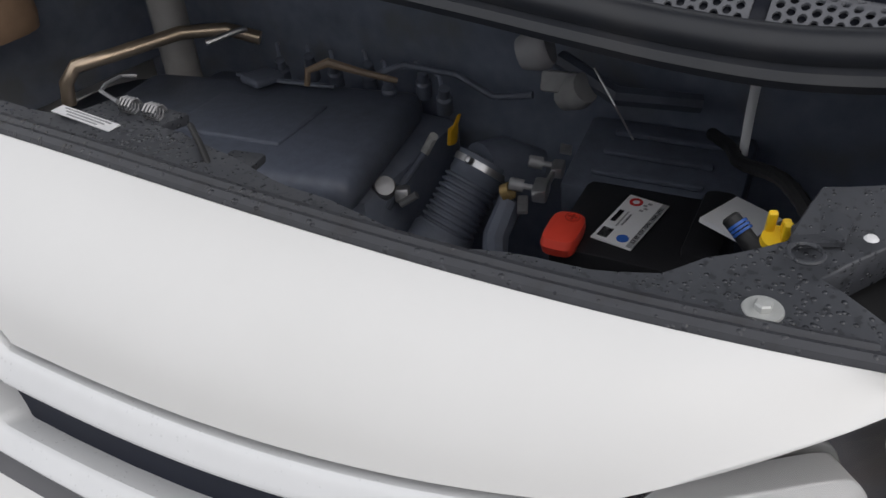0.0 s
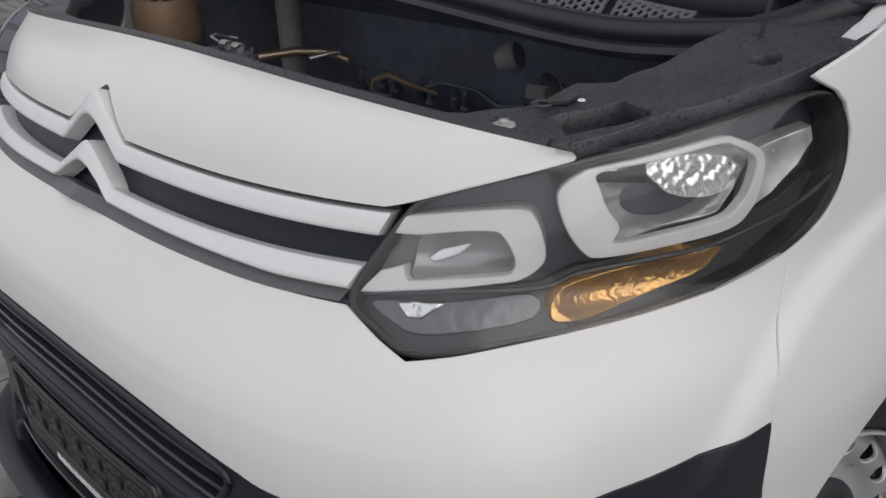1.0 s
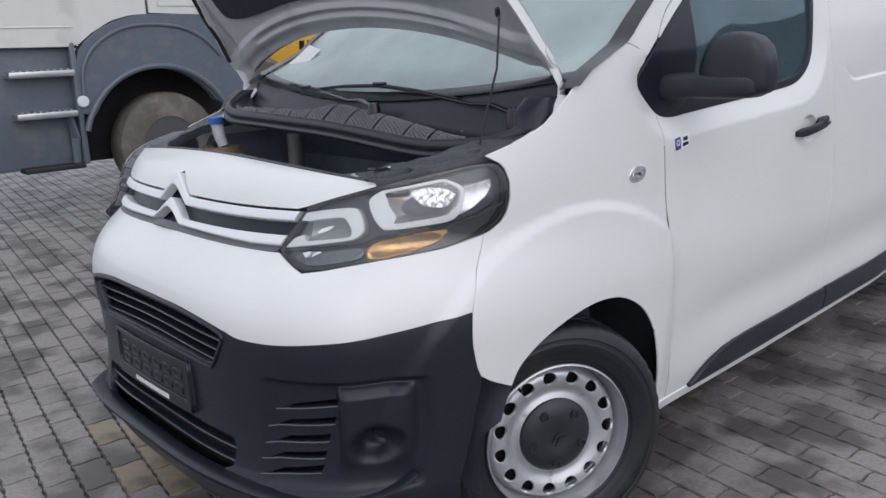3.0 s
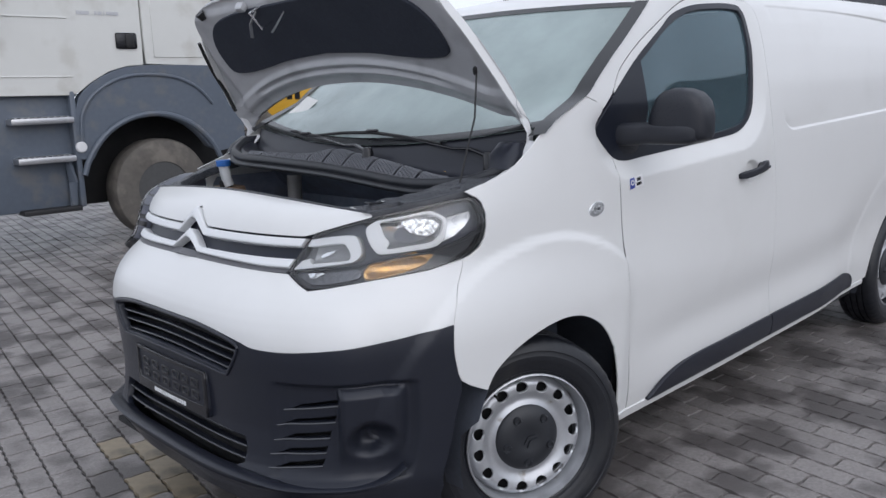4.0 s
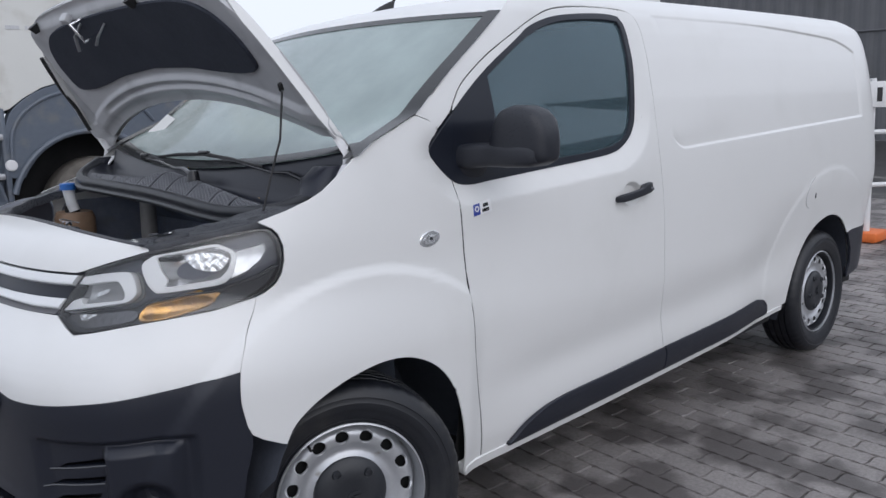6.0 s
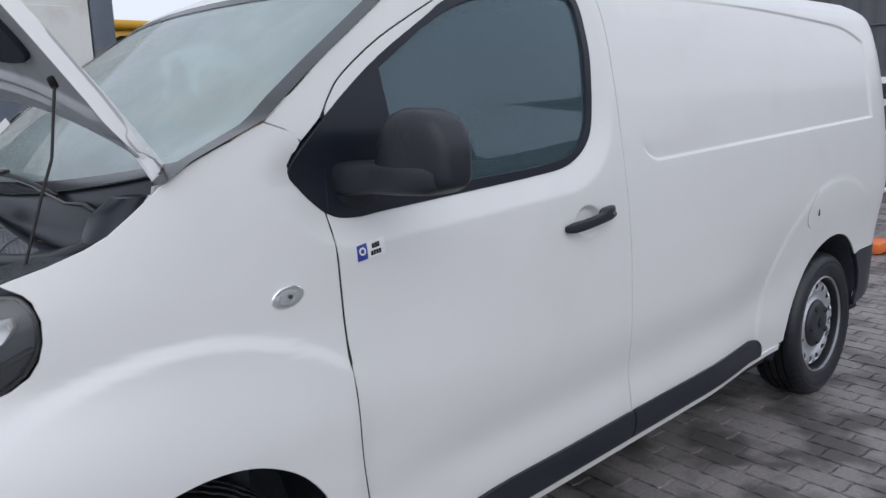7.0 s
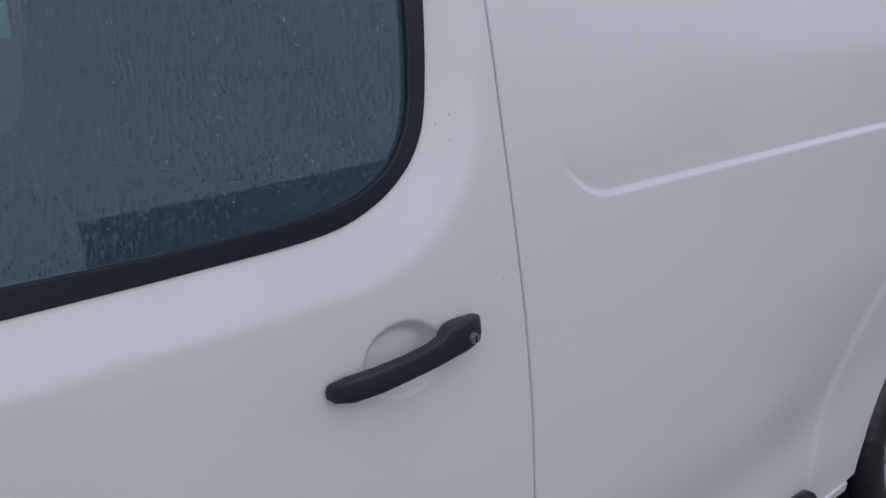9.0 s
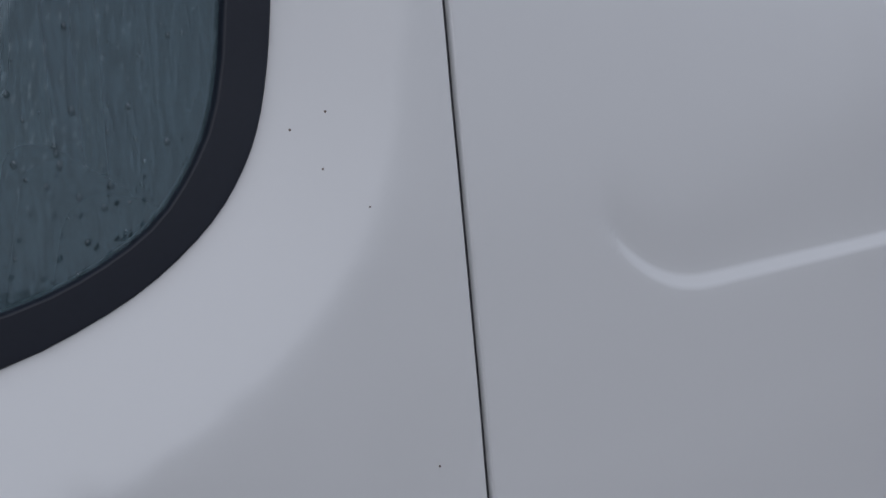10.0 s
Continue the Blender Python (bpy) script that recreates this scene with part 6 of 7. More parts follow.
STRIP = wet(mat("wet_rubber_strip", (0.038, 0.040, 0.047), 0.4, vary=0.2, grain=90, wear=(0.03, 0.03, 0.034), wear_scale=40), 120, 0.5, 0.6)
part("nose_rubber", bm_tube([(lip_at(y, 1.0)[0] + 0.010, y, lip_at(y, 1.0)[2] - 0.003) for y in [-0.675 + 1.35 * i / 40 for i in range(41)]], 0.0075, 8), STRIP, van, "black rubber edge strip")
part("nose_rubber", bm_tube([(lip_at(y, 1.0)[0] + 0.024, y, lip_at(y, 1.0)[2] - 0.006) for y in [-0.67 + 1.34 * i / 40 for i in range(41)]], 0.0065, 8), STRIP, van)
part("nose_rubber", bm_tube([(lip_at(y, 1.0)[0] + 0.033, y, lip_at(y, 1.0)[2] - 0.010) for y in [-0.66 + 1.32 * i / 40 for i in range(41)]], 0.0045, 8), STRIP, van)
# walls of the bay
for sg in (1, -1):
    part("inner_wing", bm_box((0.42, 0.02, 0.34), pose(0.02, -sg * (0.715 if sg > 0 else 0.90), 0.95)), BAY, van)
    part("wing_gutter", bm_tube([(-0.13, -sg * 0.838, 1.178), (-0.09, -sg * 0.848, 1.192), (0.0, -sg * 0.86, 1.235), (0.05, -sg * 0.852, 1.29)], 0.016, 8, flat=0.5), PRIMER, van, "white wing gutter edge")
part("radiator_back", bm_box((0.04, 1.0, 0.6), pose(-0.50, 0, 0.77)), BAY, van)
part("bay_floor", bm_box((0.95, 1.5, 0.03), pose(-0.10, 0, 0.42)), BAY, van)
bm, rows = bmesh.new(), []
for i in range(41):
    y = -0.80 + 1.6 * i / 40
    rows.append([bm.verts.new((seal_x(y) + 0.005, y, seal_z(y) - 0.03)), bm.verts.new((0.06, y, seal_z(y) - 0.06)), bm.verts.new((0.22, y, 1.02)), bm.verts.new((0.24, y, 0.42))])
for a, b in zip(rows, rows[1:]):
    for j in range(3):
        bm.faces.new((a[j], b[j], b[j + 1], a[j + 1]))
part("bulkhead", bm, BAY, van)
# engine block under a plastic cover
part("engine_block", bm_box((0.30, 0.56, 0.30), pose(0.05, 0.28, 0.66), 0.03), BAY, van)
cover = new("engine_cover")
cover.parent = van
tagged(cover, "dark plastic engine cover")
part("cover_shell", bm_box((0.34, 0.52, 0.06), pose(-0.07, 0.26, 0.850, 0, 4, 14), 0.025, 3), ENGINE, cover)
part("cover_plate", bm_box((0.15, 0.20, 0.016), pose(-0.06, 0.24, 0.877, 0, 4, 8), 0.006, 3), ENGINE, cover)
part("cover_plate", bm_box((0.06, 0.05, 0.016), pose(0.045, 0.30, 0.892, 0, 4, -12), 0.007, 3), ENGINE, cover)
part("cover_ridge", bm_tube([(0.05, 0.36, 0.886), (0.055, 0.26, 0.888), (0.075, 0.17, 0.886)], 0.006, 8, flat=0.6), ENGINE, cover)
rng_bay = random.Random(14)
for k in range(7):
    x, y = 0.10 + 0.05 * rng_bay.random(), -0.02 + 0.055 * k
    part("injector", bm_lathe([(0.013, -0.03), (0.013, 0.0), (0.009, 0.004), (0.009, 0.022), (0.001, 0.024)], 12, pose(x, y, 0.875 + 0.02 * rng_bay.random(), 12, -18, 0)), ENGINE, van)
    part("injector_pipe", bm_tube([(x, y, 0.885), (x + 0.02, y + 0.02, 0.915), (x + 0.05, y + 0.045, 0.90)], 0.0035, 6), BAY, van)
part("fuel_hose", bm_tube([(0.030, 0.190, 0.905), (0.033, 0.186, 0.930), (0.051, 0.158, 0.941), (0.079, 0.115, 0.920), (0.11, 0.07, 0.90)], [0.005, 0.006, 0.008, 0.006, 0.005], 8), mat("brown_hose", (0.22, 0.16, 0.11), 0.5), van, "brown hose")
part("vacuum_hose", bm_tube([(0.10, 0.12, 0.90), (0.12, 0.06, 0.925), (0.13, -0.03, 0.92), (0.12, -0.10, 0.90), (0.13, -0.16, 0.91)], 0.006, 8), ENGINE, van)

# corrugated intake hose
hose = new("intake_hose")
hose.parent = van
tagged(hose, "black corrugated intake hose with steel clamp")
a, b = Vector((-0.066, -0.112, 0.772)), Vector((0.004, -0.136, 0.846))
prof = []
for k in range(9):
    z = 0.0095 * k
    prof += [(0.0425, z), (0.0425, z + 0.003), (0.0375, z + 0.0055), (0.0375, z + 0.0075)]
m = Matrix.Translation(a) @ (b - a).to_track_quat("Z", "Y").to_matrix().to_4x4()
part("bellows", bm_lathe([(0.03, -0.05), (0.047, -0.045), (0.047, -0.004)] + prof + [(0.040, 0.086), (0.040, 0.118), (0.03, 0.12)], 32, m), ENGINE, hose, "", 0.9)
part("clamp", bm_lathe([(0.0405, 0.0), (0.0422, 0.0), (0.0422, 0.010), (0.0405, 0.010)], 36, m @ Matrix.Translation((0, 0, 0.101)), True), ALU, hose, "bright steel hose clamp")
part("clamp_screw", bm_box((0.010, 0.014, 0.010), m @ Matrix.Translation((-0.012, 0.043, 0.106)), 0.002), ALU, hose)
part("hose_neck", bm_tube([a, a + Vector((-0.02, 0.004, -0.04)), a + Vector((-0.02, 0.01, -0.12))], 0.044, 20), ENGINE, hose)
part("air_duct", bm_tube([b, b + Vector((0.03, -0.015, -0.005)), b + Vector((0.06, -0.06, -0.03))], [0.039, 0.042, 0.040], 16), ENGINE, hose)

# battery with its label
battery = new("battery")
battery.parent = van
tagged(battery, "black car battery with a white label")
BATT = mat("black_battery_case", (0.018, 0.018, 0.020), 0.35, vary=0.1)
bm_ = pose(-0.035, -0.385, 0.775, 0, 0, 4)
part("case", bm_box((0.20, 0.17, 0.17), bm_, 0.008), BATT, battery)
LABEL = mat("label_white", (0.72, 0.72, 0.73), 0.4, vary=0.03)
lab_m = Matrix.Translation((-0.056, -0.384, 0.8635)) @ pose(0, 0, 0, 0, 0, 84) @ Matrix.Diagonal((0.87, 0.90, 1, 1))
label_ob = part("label", bm_box((0.062, 0.122, 0.002), lab_m), LABEL, battery, "white battery label")
LBLUE, LRED, LGREY = mat("label_blue", (0.03, 0.12, 0.45), 0.4), mat("label_red", (0.60, 0.03, 0.03), 0.4), mat("label_grey", (0.30, 0.30, 0.31), 0.4)


def on_label(x, y, z=0.0018):
    return lab_m @ Matrix.Translation((x, y, z))


def strip(name, x, y, w, h, m, parent):
    return part(name, bm_box((w, h, 0.0006), on_label(x, y)), m, parent)


part("label_ring", bm_lathe([(0.0055, 0), (0.0055, 0.0006), (0.010, 0.0006), (0.010, 0)], 24, on_label(0.014, -0.046, 0.0012), True), LRED, label_ob)
part("label_disc", bm_lathe([(0.0088, 0), (0.0088, 0.0006), (0.0001, 0.0006)], 24, on_label(-0.010, 0.044, 0.0012)), LBLUE, label_ob)
strip("label_band", -0.026, 0.0, 0.008, 0.118, LGREY, label_ob)
strip("label_bar", 0.022, -0.002, 0.007, 0.030, GLOSS_BLACK, label_ob)
strip("label_bar", 0.012, 0.002, 0.0025, 0.040, LGREY, label_ob)
strip("label_bar", 0.006, 0.002, 0.0025, 0.030, LGREY, label_ob)
for k in range(9):
    strip("label_bar", 0.018, 0.032 + 0.0026 * k, 0.016, 0.0013, GLOSS_BLACK, label_ob)
for k in range(4):
    strip("label_mark", -0.006 + 0.004 * (k % 2), -0.05 + 0.007 * k, 0.006, 0.004, LGREY, label_ob)


def lettering(text, size, m, material, parent, name="lettering"):
    cu = bpy.data.curves.new(name, "FONT")
    cu.body, cu.size, cu.extrude = text, size, 0.0003
    cu.align_x, cu.align_y = "CENTER", "CENTER"
    tmp = bpy.data.objects.new(name, cu)
    scene.collection.objects.link(tmp)
    me = bpy.data.meshes.new_from_object(tmp.evaluated_get(bpy.context.evaluated_depsgraph_get()))
    bpy.data.objects.remove(tmp)
    me.materials.clear()
    me.transform(m)
    return part(name, me, material, parent)


lettering("L3 EF 12V 70Ah 760A (EN)", 0.0086, on_label(-0.026, 0.0, 0.0022) @ pose(0, 0, 0, 0, 0, -90), GLOSS_BLACK, label_ob)
cap = part("terminal_cap", rounded_loft([((-0.122, -0.321, 0.856), Vector((0.031, 0.003, 0)), Vector((-0.002, 0.021, 0))), ((-0.122, -0.321, 0.868), Vector((0.034, 0.003, 0)), Vector((-0.002, 0.023, 0))), ((-0.119, -0.321, 0.877), Vector((0.032, 0.003, 0)), Vector((-0.002, 0.021, 0))), ((-0.116, -0.321, 0.880), Vector((0.026, 0.002, 0)), Vector((-0.002, 0.016, 0)))], 32, 4.0), mat("red_plastic", (0.70, 0.060, 0.035), 0.4, vary=0.06), battery, "red plus terminal cap")
for rz in (0, 90):
    part("plus_mark", bm_box((0.012, 0.0025, 0.001), pose(-0.100, -0.324, 0.8805, 0, 0, rz)), mat("dark_red", (0.40, 0.03, 0.02), 0.5), cap)
part("plus_ring", bm_lathe([(0.0085, 0), (0.0097, 0), (0.0097, 0.001), (0.0085, 0.001)], 24, Matrix.Translation((-0.100, -0.324, 0.880)), True), mat("cap_mark_red", (0.45, 0.035, 0.02), 0.5), cap)
fuse = new("fuse_box")
fuse.parent = van
tagged(fuse, "black fuse and battery cover box")
part("fuse_lid", bm_box((0.17, 0.24, 0.07), pose(0.10, -0.37, 0.835, 0, -8, 6), 0.012), ENGINE, fuse)
part("terminal_clamp", bm_box((0.030, 0.020, 0.022), pose(-0.060, -0.262, 0.880, 0, -10, 12), 0.004), ALU, fuse, "bare metal battery clamp")
part("terminal_clamp", bm_box((0.022, 0.016, 0.018), pose(-0.014, -0.266, 0.888, 0, -10, 12), 0.003), ALU, fuse)
part("clamp_bridge", bm_box((0.05, 0.006, 0.012), pose(-0.037, -0.264, 0.884, 0, -8, 4), 0.002), ALU, fuse)
part("clamp_foot", bm_box((0.042, 0.014, 0.006), pose(-0.090, -0.250, 0.872, 0, 4, 25), 0.002), ALU, fuse)
part("clamp_foot", bm_box((0.018, 0.016, 0.004), pose(0.020, -0.262, 0.899, 12, -10, 20), 0.001), ALU, fuse)
for p in ((-0.019, -0.246, 0.894), (-0.066, -0.240, 0.884)):
    part("clamp_nut", bm_join(bm_lathe([(0.0085, 0), (0.0085, 0.018), (0.006, 0.020), (0.001, 0.020)], 12, Matrix.Translation(p) @ pose(0, 0, 0, -80, 0, 20)), bm_lathe([(0.004, -0.012), (0.004, 0.0)], 8, Matrix.Translation(p) @ pose(0, 0, 0, -80, 0, 20))), mat("dull_zinc", (0.30, 0.30, 0.31), 0.5, metal=0.4, vary=0.2), fuse)
part("hose_ring", bm_lathe([(0.010, 0), (0.012, 0.0), (0.012, 0.012), (0.010, 0.012)], 14, pose(-0.075, -0.215, 0.872, 60, 20, 0), True), mat("aged_brass", (0.32, 0.22, 0.09), 0.5, metal=0.5), fuse)
for k in range(3):
    part("lid_ridge", bm_box((0.010, 0.15, 0.008), pose(0.040 + 0.045 * k, -0.37, 0.868 + 0.007 * k, 0, -8, 6), 0.003), ENGINE, fuse)
part("cable", bm_tube([(-0.07, -0.225, 0.86), (-0.10, -0.215, 0.82), (-0.13, -0.225, 0.76)], 0.018, 10), ENGINE, van, "thick black cable")
part("wiring_loom", bm_tube(curve([(0.12, -0.43, 0.91), (0.05, -0.47, 0.935), (-0.01, -0.495, 0.952), (-0.08, -0.548, 0.985), (-0.144, -0.583, 1.0), (-0.20, -0.61, 1.0)], 6), [0.008 + 0.0008 * (k % 2) for k in range(31)], 10), RUBBER, van, "black wiring loom")
part("battery_tray", bm_box((0.16, 0.05, 0.14), pose(-0.02, -0.475, 0.80, 0, 0, 4), 0.015), BATT, van)
part("wiring_loom", bm_tube([(0.16, -0.40, 0.93), (0.10, -0.30, 0.95), (0.14, -0.20, 0.97)], 0.014, 8), ENGINE, van)
# dipstick, plug, brake fluid pot, sensor
YEL = mat("yellow_plastic", (0.85, 0.55, 0.02), 0.4, vary=0.05)
part("dipstick_handle", bm_tube([(0.100, -0.032, 0.815), (0.099, -0.036, 0.842), (0.096, -0.043, 0.852), (0.093, -0.052, 0.872)], [0.011, 0.011, 0.005, 0.004], 8, flat=0.5), mat("orange_yellow_plastic", (0.80, 0.45, 0.03), 0.4), van, "orange-yellow dipstick handle")
part("plug", bm_join(bm_tube([(0.041, -0.018, 0.826), (0.035, -0.040, 0.862)], 0.0075, 8), bm_box((0.014, 0.012, 0.014), pose(0.038, -0.029, 0.846, 30, 0, 20), 0.002)), mat("off_white_plug", (0.42, 0.42, 0.41), 0.5, vary=0.2), van, "white cable plug")
part("plug_cable", bm_tube([(0.041, -0.018, 0.826), (0.015, -0.016, 0.815), (-0.02, -0.012, 0.80), (-0.05, 0.0, 0.77)], 0.006, 8), ENGINE, van)
part("thermostat", bm_join(bm_lathe([(0.001, 0.022), (0.015, 0.020), (0.019, 0.0), (0.022, -0.03)], 16, pose(-0.040, 0.008, 0.80, 30, -40, 0)), bm_box((0.035, 0.022, 0.022), pose(-0.036, -0.022, 0.795, 0, 20, 30), 0.005), bm_lathe([(0.006, 0), (0.006, 0.03), (0.001, 0.03)], 8, pose(-0.055, -0.03, 0.79, 60, 0, 30))), mat("cast_alloy", (0.34, 0.34, 0.35), 0.45, metal=0.7, vary=0.3), van, "bare metal thermostat housing")
part("brake_fluid_pot", bm_lathe([(0.001, 0.022), (0.023, 0.020), (0.027, 0.014), (0.028, 0.004), (0.024, -0.010), (0.020, -0.02)], 24, pose(0.0, -0.225, 1.045, 70, 0, 15)), mat("grey_translucent", (0.28, 0.28, 0.29), 0.5), van, "grey brake fluid pot")
part("sensor", bm_join(bm_lathe([(0.001, 0.02), (0.022, 0.018), (0.026, 0.0), (0.018, -0.03)], 16, pose(0.10, -0.243, 0.945, 50, -20, 0)), bm_box((0.02, 0.05, 0.03), pose(0.10, -0.215, 0.955, 0, 20, 10), 0.005)), mat("aged_sensor", (0.30, 0.30, 0.30), 0.6, vary=0.3), van, "aged grey sensor")
part("earth_strap", bm_tube([(0.09, -0.27, 0.99), (0.07, -0.31, 0.95), (0.08, -0.335, 0.90)], 0.0015, 6), ALU, van)
part("wing_strip", bm_tube([(0.107, -0.478, 1.005), (0.080, -0.481, 0.970), (0.045, -0.487, 0.930)], [0.0065, 0.006, 0.0055], 6, flat=0.35), PRIMER, van, "pale painted wing seam")
part("wing_foot", bm_box((0.075, 0.060, 0.006), pose(-0.088, -0.520, 0.925, 4, 6, -18)), PRIMER, van)
# coolant tank and washer filler
tank = new("coolant_tank")
tank.parent = van
tagged(tank, "brownish coolant tank with black cap")
part("tank_body", rounded_loft([((-0.15, 0.70, 0.985), Vector((0.07, 0, 0)), Vector((0, 0.07, 0))), ((-0.15, 0.70, 1.01), Vector((0.07, 0, 0)), Vector((0, 0.08, 0))), ((-0.15, 0.70, 1.06), Vector((0.07, 0, 0)), Vector((0, 0.08, 0))), ((-0.15, 0.70, 1.085), Vector((0.06, 0, 0)), Vector((0, 0.08, 0)))], 28, 2.8), mat("stained_tank_plastic", (0.26, 0.17, 0.11), 0.45, vary=0.2), tank, "", 0.9)
part("tank_cap", bm_lathe([(0.028, 0.0), (0.030, 0.022), (0.026, 0.028), (0.001, 0.030)], 20, Matrix.Translation((-0.16, 0.69, 1.085))), RUBBER, tank)
filler = new("washer_filler")
filler.parent = van
tagged(filler, "white washer filler neck with blue cap")
part("neck", bm_tube([(-0.158, 0.670, 1.09), (-0.165, 0.675, 1.12), (-0.17, 0.684, 1.185)], [0.022, 0.022, 0.024], 16), mat("white_plastic", (0.55, 0.56, 0.57), 0.45), filler)
part("cap", bm_lathe([(0.030, -0.01), (0.031, 0.012), (0.027, 0.016), (0.001, 0.017)], 20, Matrix.Translation((-0.17, 0.684, 1.185))), mat("blue_cap", (0.03, 0.13, 0.42), 0.4), filler, "blue cap")
part("strut_post", bm_tube([(0.07, 0.52, 0.80), (0.075, 0.525, 0.95), (0.085, 0.535, 1.12)], 0.032, 16), mat("grey_tube", (0.30, 0.29, 0.28), 0.5, vary=0.15), van, "pale grey upright duct")
part("steel_pipe", bm_tube([(-0.172, 0.520, 0.90), (-0.166, 0.517, 0.935), (-0.148, 0.508, 0.957), (-0.099, 0.474, 0.962), (0.015, 0.436, 0.962), (0.064, 0.379, 0.958), (0.09, 0.33, 0.94)], 0.0115, 12), mat("heat_stained_pipe", (0.45, 0.36, 0.27), 0.35, metal=0.85, vary=0.3, grain=30), van, "heat-stained steel pipe")
part("steel_pipe", bm_tube([(0.010, 0.375, 0.955), (0.050, 0.350, 0.962), (0.072, 0.340, 0.962)], 0.005, 10), ALU, van)
# items on the slam panel
bolt = new("slam_panel_bolt")
bolt.parent = van
tagged(bolt, "pale zinc bolt with a wide washer")
ZINC = mat("pale_zinc", (0.50, 0.51, 0.50), 0.4, metal=0.4, vary=0.1, grain=120)
bz = carrier_z(-0.472) + 0.001
part("washer", bm_lathe([(0.001, 0.0022), (0.0124, 0.0022), (0.0131, 0.001), (0.0131, 0.0)], 32, Matrix.Translation((-0.472, -0.603, bz))), ZINC, bolt)
part("head", bm_lathe([(0.0060, 0.002), (0.0060, 0.006), (0.0050, 0.0072), (0.001, 0.0078)], 6, Matrix.Translation((-0.472, -0.603, bz))), ZINC, bolt)
yc = new("yellow_cap")
yc.parent = van
tagged(yc, "yellow three-pronged filler cap")
part("cap_disc", bm_lathe([(0.001, 0.005), (0.0115, 0.005), (0.0125, 0.0)], 20, pose(-0.362, -0.591, 1.100, 0, -12, 0)), YEL, yc)
for dx, dy, h in ((-0.005, -0.006, 0.018), (0.006, -0.003, 0.013), (0.003, 0.007, 0.020)):
    part("prong", bm_box((0.006, 0.007, h), pose(-0.362 + dx, -0.591 + dy, 1.104 + h / 2, 0, -12, 20), 0.002), YEL, yc)
part("cap_hose", bm_lathe([(0.0075, -0.02), (0.0075, 0.016), (0.0055, 0.018), (0.001, 0.018)], 16, pose(-0.338, -0.563, 1.082, -50, 30, 0)), RUBBER, van)
for k in range(3):
    part("blue_ring", bm_lathe([(0.0075, 0.0), (0.0085, 0.0), (0.0085, 0.0022), (0.0075, 0.0022)], 20, pose(-0.338, -0.563, 1.084, -50, 30, 0) @ Matrix.Translation((0, 0, 0.0032 * k)), True), LBLUE, van)
bm = bmesh.new()
plate = bm.faces.new([bm.verts.new(q) for q in ((-0.412, -0.606, 1.136), (-0.381, -0.600, 1.129), (-0.366, -0.619, 1.143), (-0.378, -0.637, 1.142), (-0.400, -0.636, 1.139))])
lid = bmesh.ops.extrude_face_region(bm, geom=[plate])["geom"]
bmesh.ops.translate(bm, verts=[v for v in lid if isinstance(v, bmesh.types.BMVert)], vec=(0, 0, -0.004))
bmesh.ops.recalc_face_normals(bm, faces=list(bm.faces))
part("bracket", bm, SLAM, van)
part("clip", bm_lathe([(0.001, 0.002), (0.0035, 0.0015), (0.0048, 0.0)], 16, Matrix.Translation((-0.392, -0.650, 1.1405))), LABEL, van, "white plastic clip")
ring = [(-0.421 + 0.011 * math.cos(q), -0.616 + 0.011 * math.sin(q), 1.1375) for q in [2 * math.pi * k / 20 for k in range(20)]]
part("boss_ring", bm_tube(ring, 0.0018, 6, True), SLAM, van)
part("sticker", bm_box((0.014, 0.088, 0.001), pose(-0.4715, 0.023, carrier_z(-0.47) + 0.003, 0, 0, -4)), LABEL, van, "narrow white sticker")
for k in range(3):
    part("sticker_line", bm_box((0.0015, 0.07 - 0.012 * k, 0.0006), pose(-0.4675 - 0.004 * k, 0.023, carrier_z(-0.47) + 0.0038, 0, 0, -4)), LGREY, van)
ZINC_DARK = mat("dulled_zinc_wire", (0.30, 0.30, 0.31), 0.4, metal=0.7, vary=0.3, grain=120)
lock = new("bonnet_lock")
lock.parent = van
tagged(lock, "bonnet lock with bright springs")
part("lock_plate", bm_box((0.06, 0.10, 0.012), pose(-0.432, 0.010, 1.108, 0, 8, 0), 0.003), SLAM, lock)
for y in (-0.034, 0.000):
    coil = [(-0.430 + 0.008 * math.cos(0.9 * k), y + 0.0026 * k / 4, 1.122 + 0.008 * math.sin(0.9 * k)) for k in range(28)]
    part("spring", bm_tube(coil, 0.0012, 6), ZINC_DARK, lock)
part("lock_lever", bm_tube([(-0.440, 0.011, 1.13), (-0.433, 0.042, 1.132), (-0.42, 0.05, 1.132), (-0.375, 0.085, 1.115), (-0.360, 0.080, 1.11)], 0.0022, 6), ZINC_DARK, lock)
part("release_cable", bm_tube([(-0.485, -0.149, 1.121), (-0.470, -0.125, 1.134), (-0.455, -0.102, 1.136), (-0.447, -0.094, 1.128)], 0.003, 8), RUBBER, van)
part("corner_lug", bm_box((0.05, 0.035, 0.010), pose(-0.440, -0.135, 1.096, 6, 12, 20), 0.004), SLAM, van)

# roof: aerial and white carrier tube
part("aerial", bm_join(rounded_loft([((0.925, -0.01, 1.838), Vector((0.055, 0, 0)), Vector((0, 0.020, 0))), ((0.945, -0.01, 1.860), Vector((0.034, 0, 0)), Vector((0, 0.014, 0))), ((0.975, -0.01, 1.882), Vector((0.012, 0, 0)), Vector((0, 0.008, 0)))], 16, 2.5), bm_tube([(0.968, -0.01, 1.872), (1.16, -0.01, 2.06), (1.36, -0.01, 2.25)], [0.006, 0.004, 0.003], 8)), RUBBER, van, "black roof aerial with a long whip")
rack = new("roof_carrier")
rack.parent = van
tagged(rack, "white roof carrier tube on black feet")
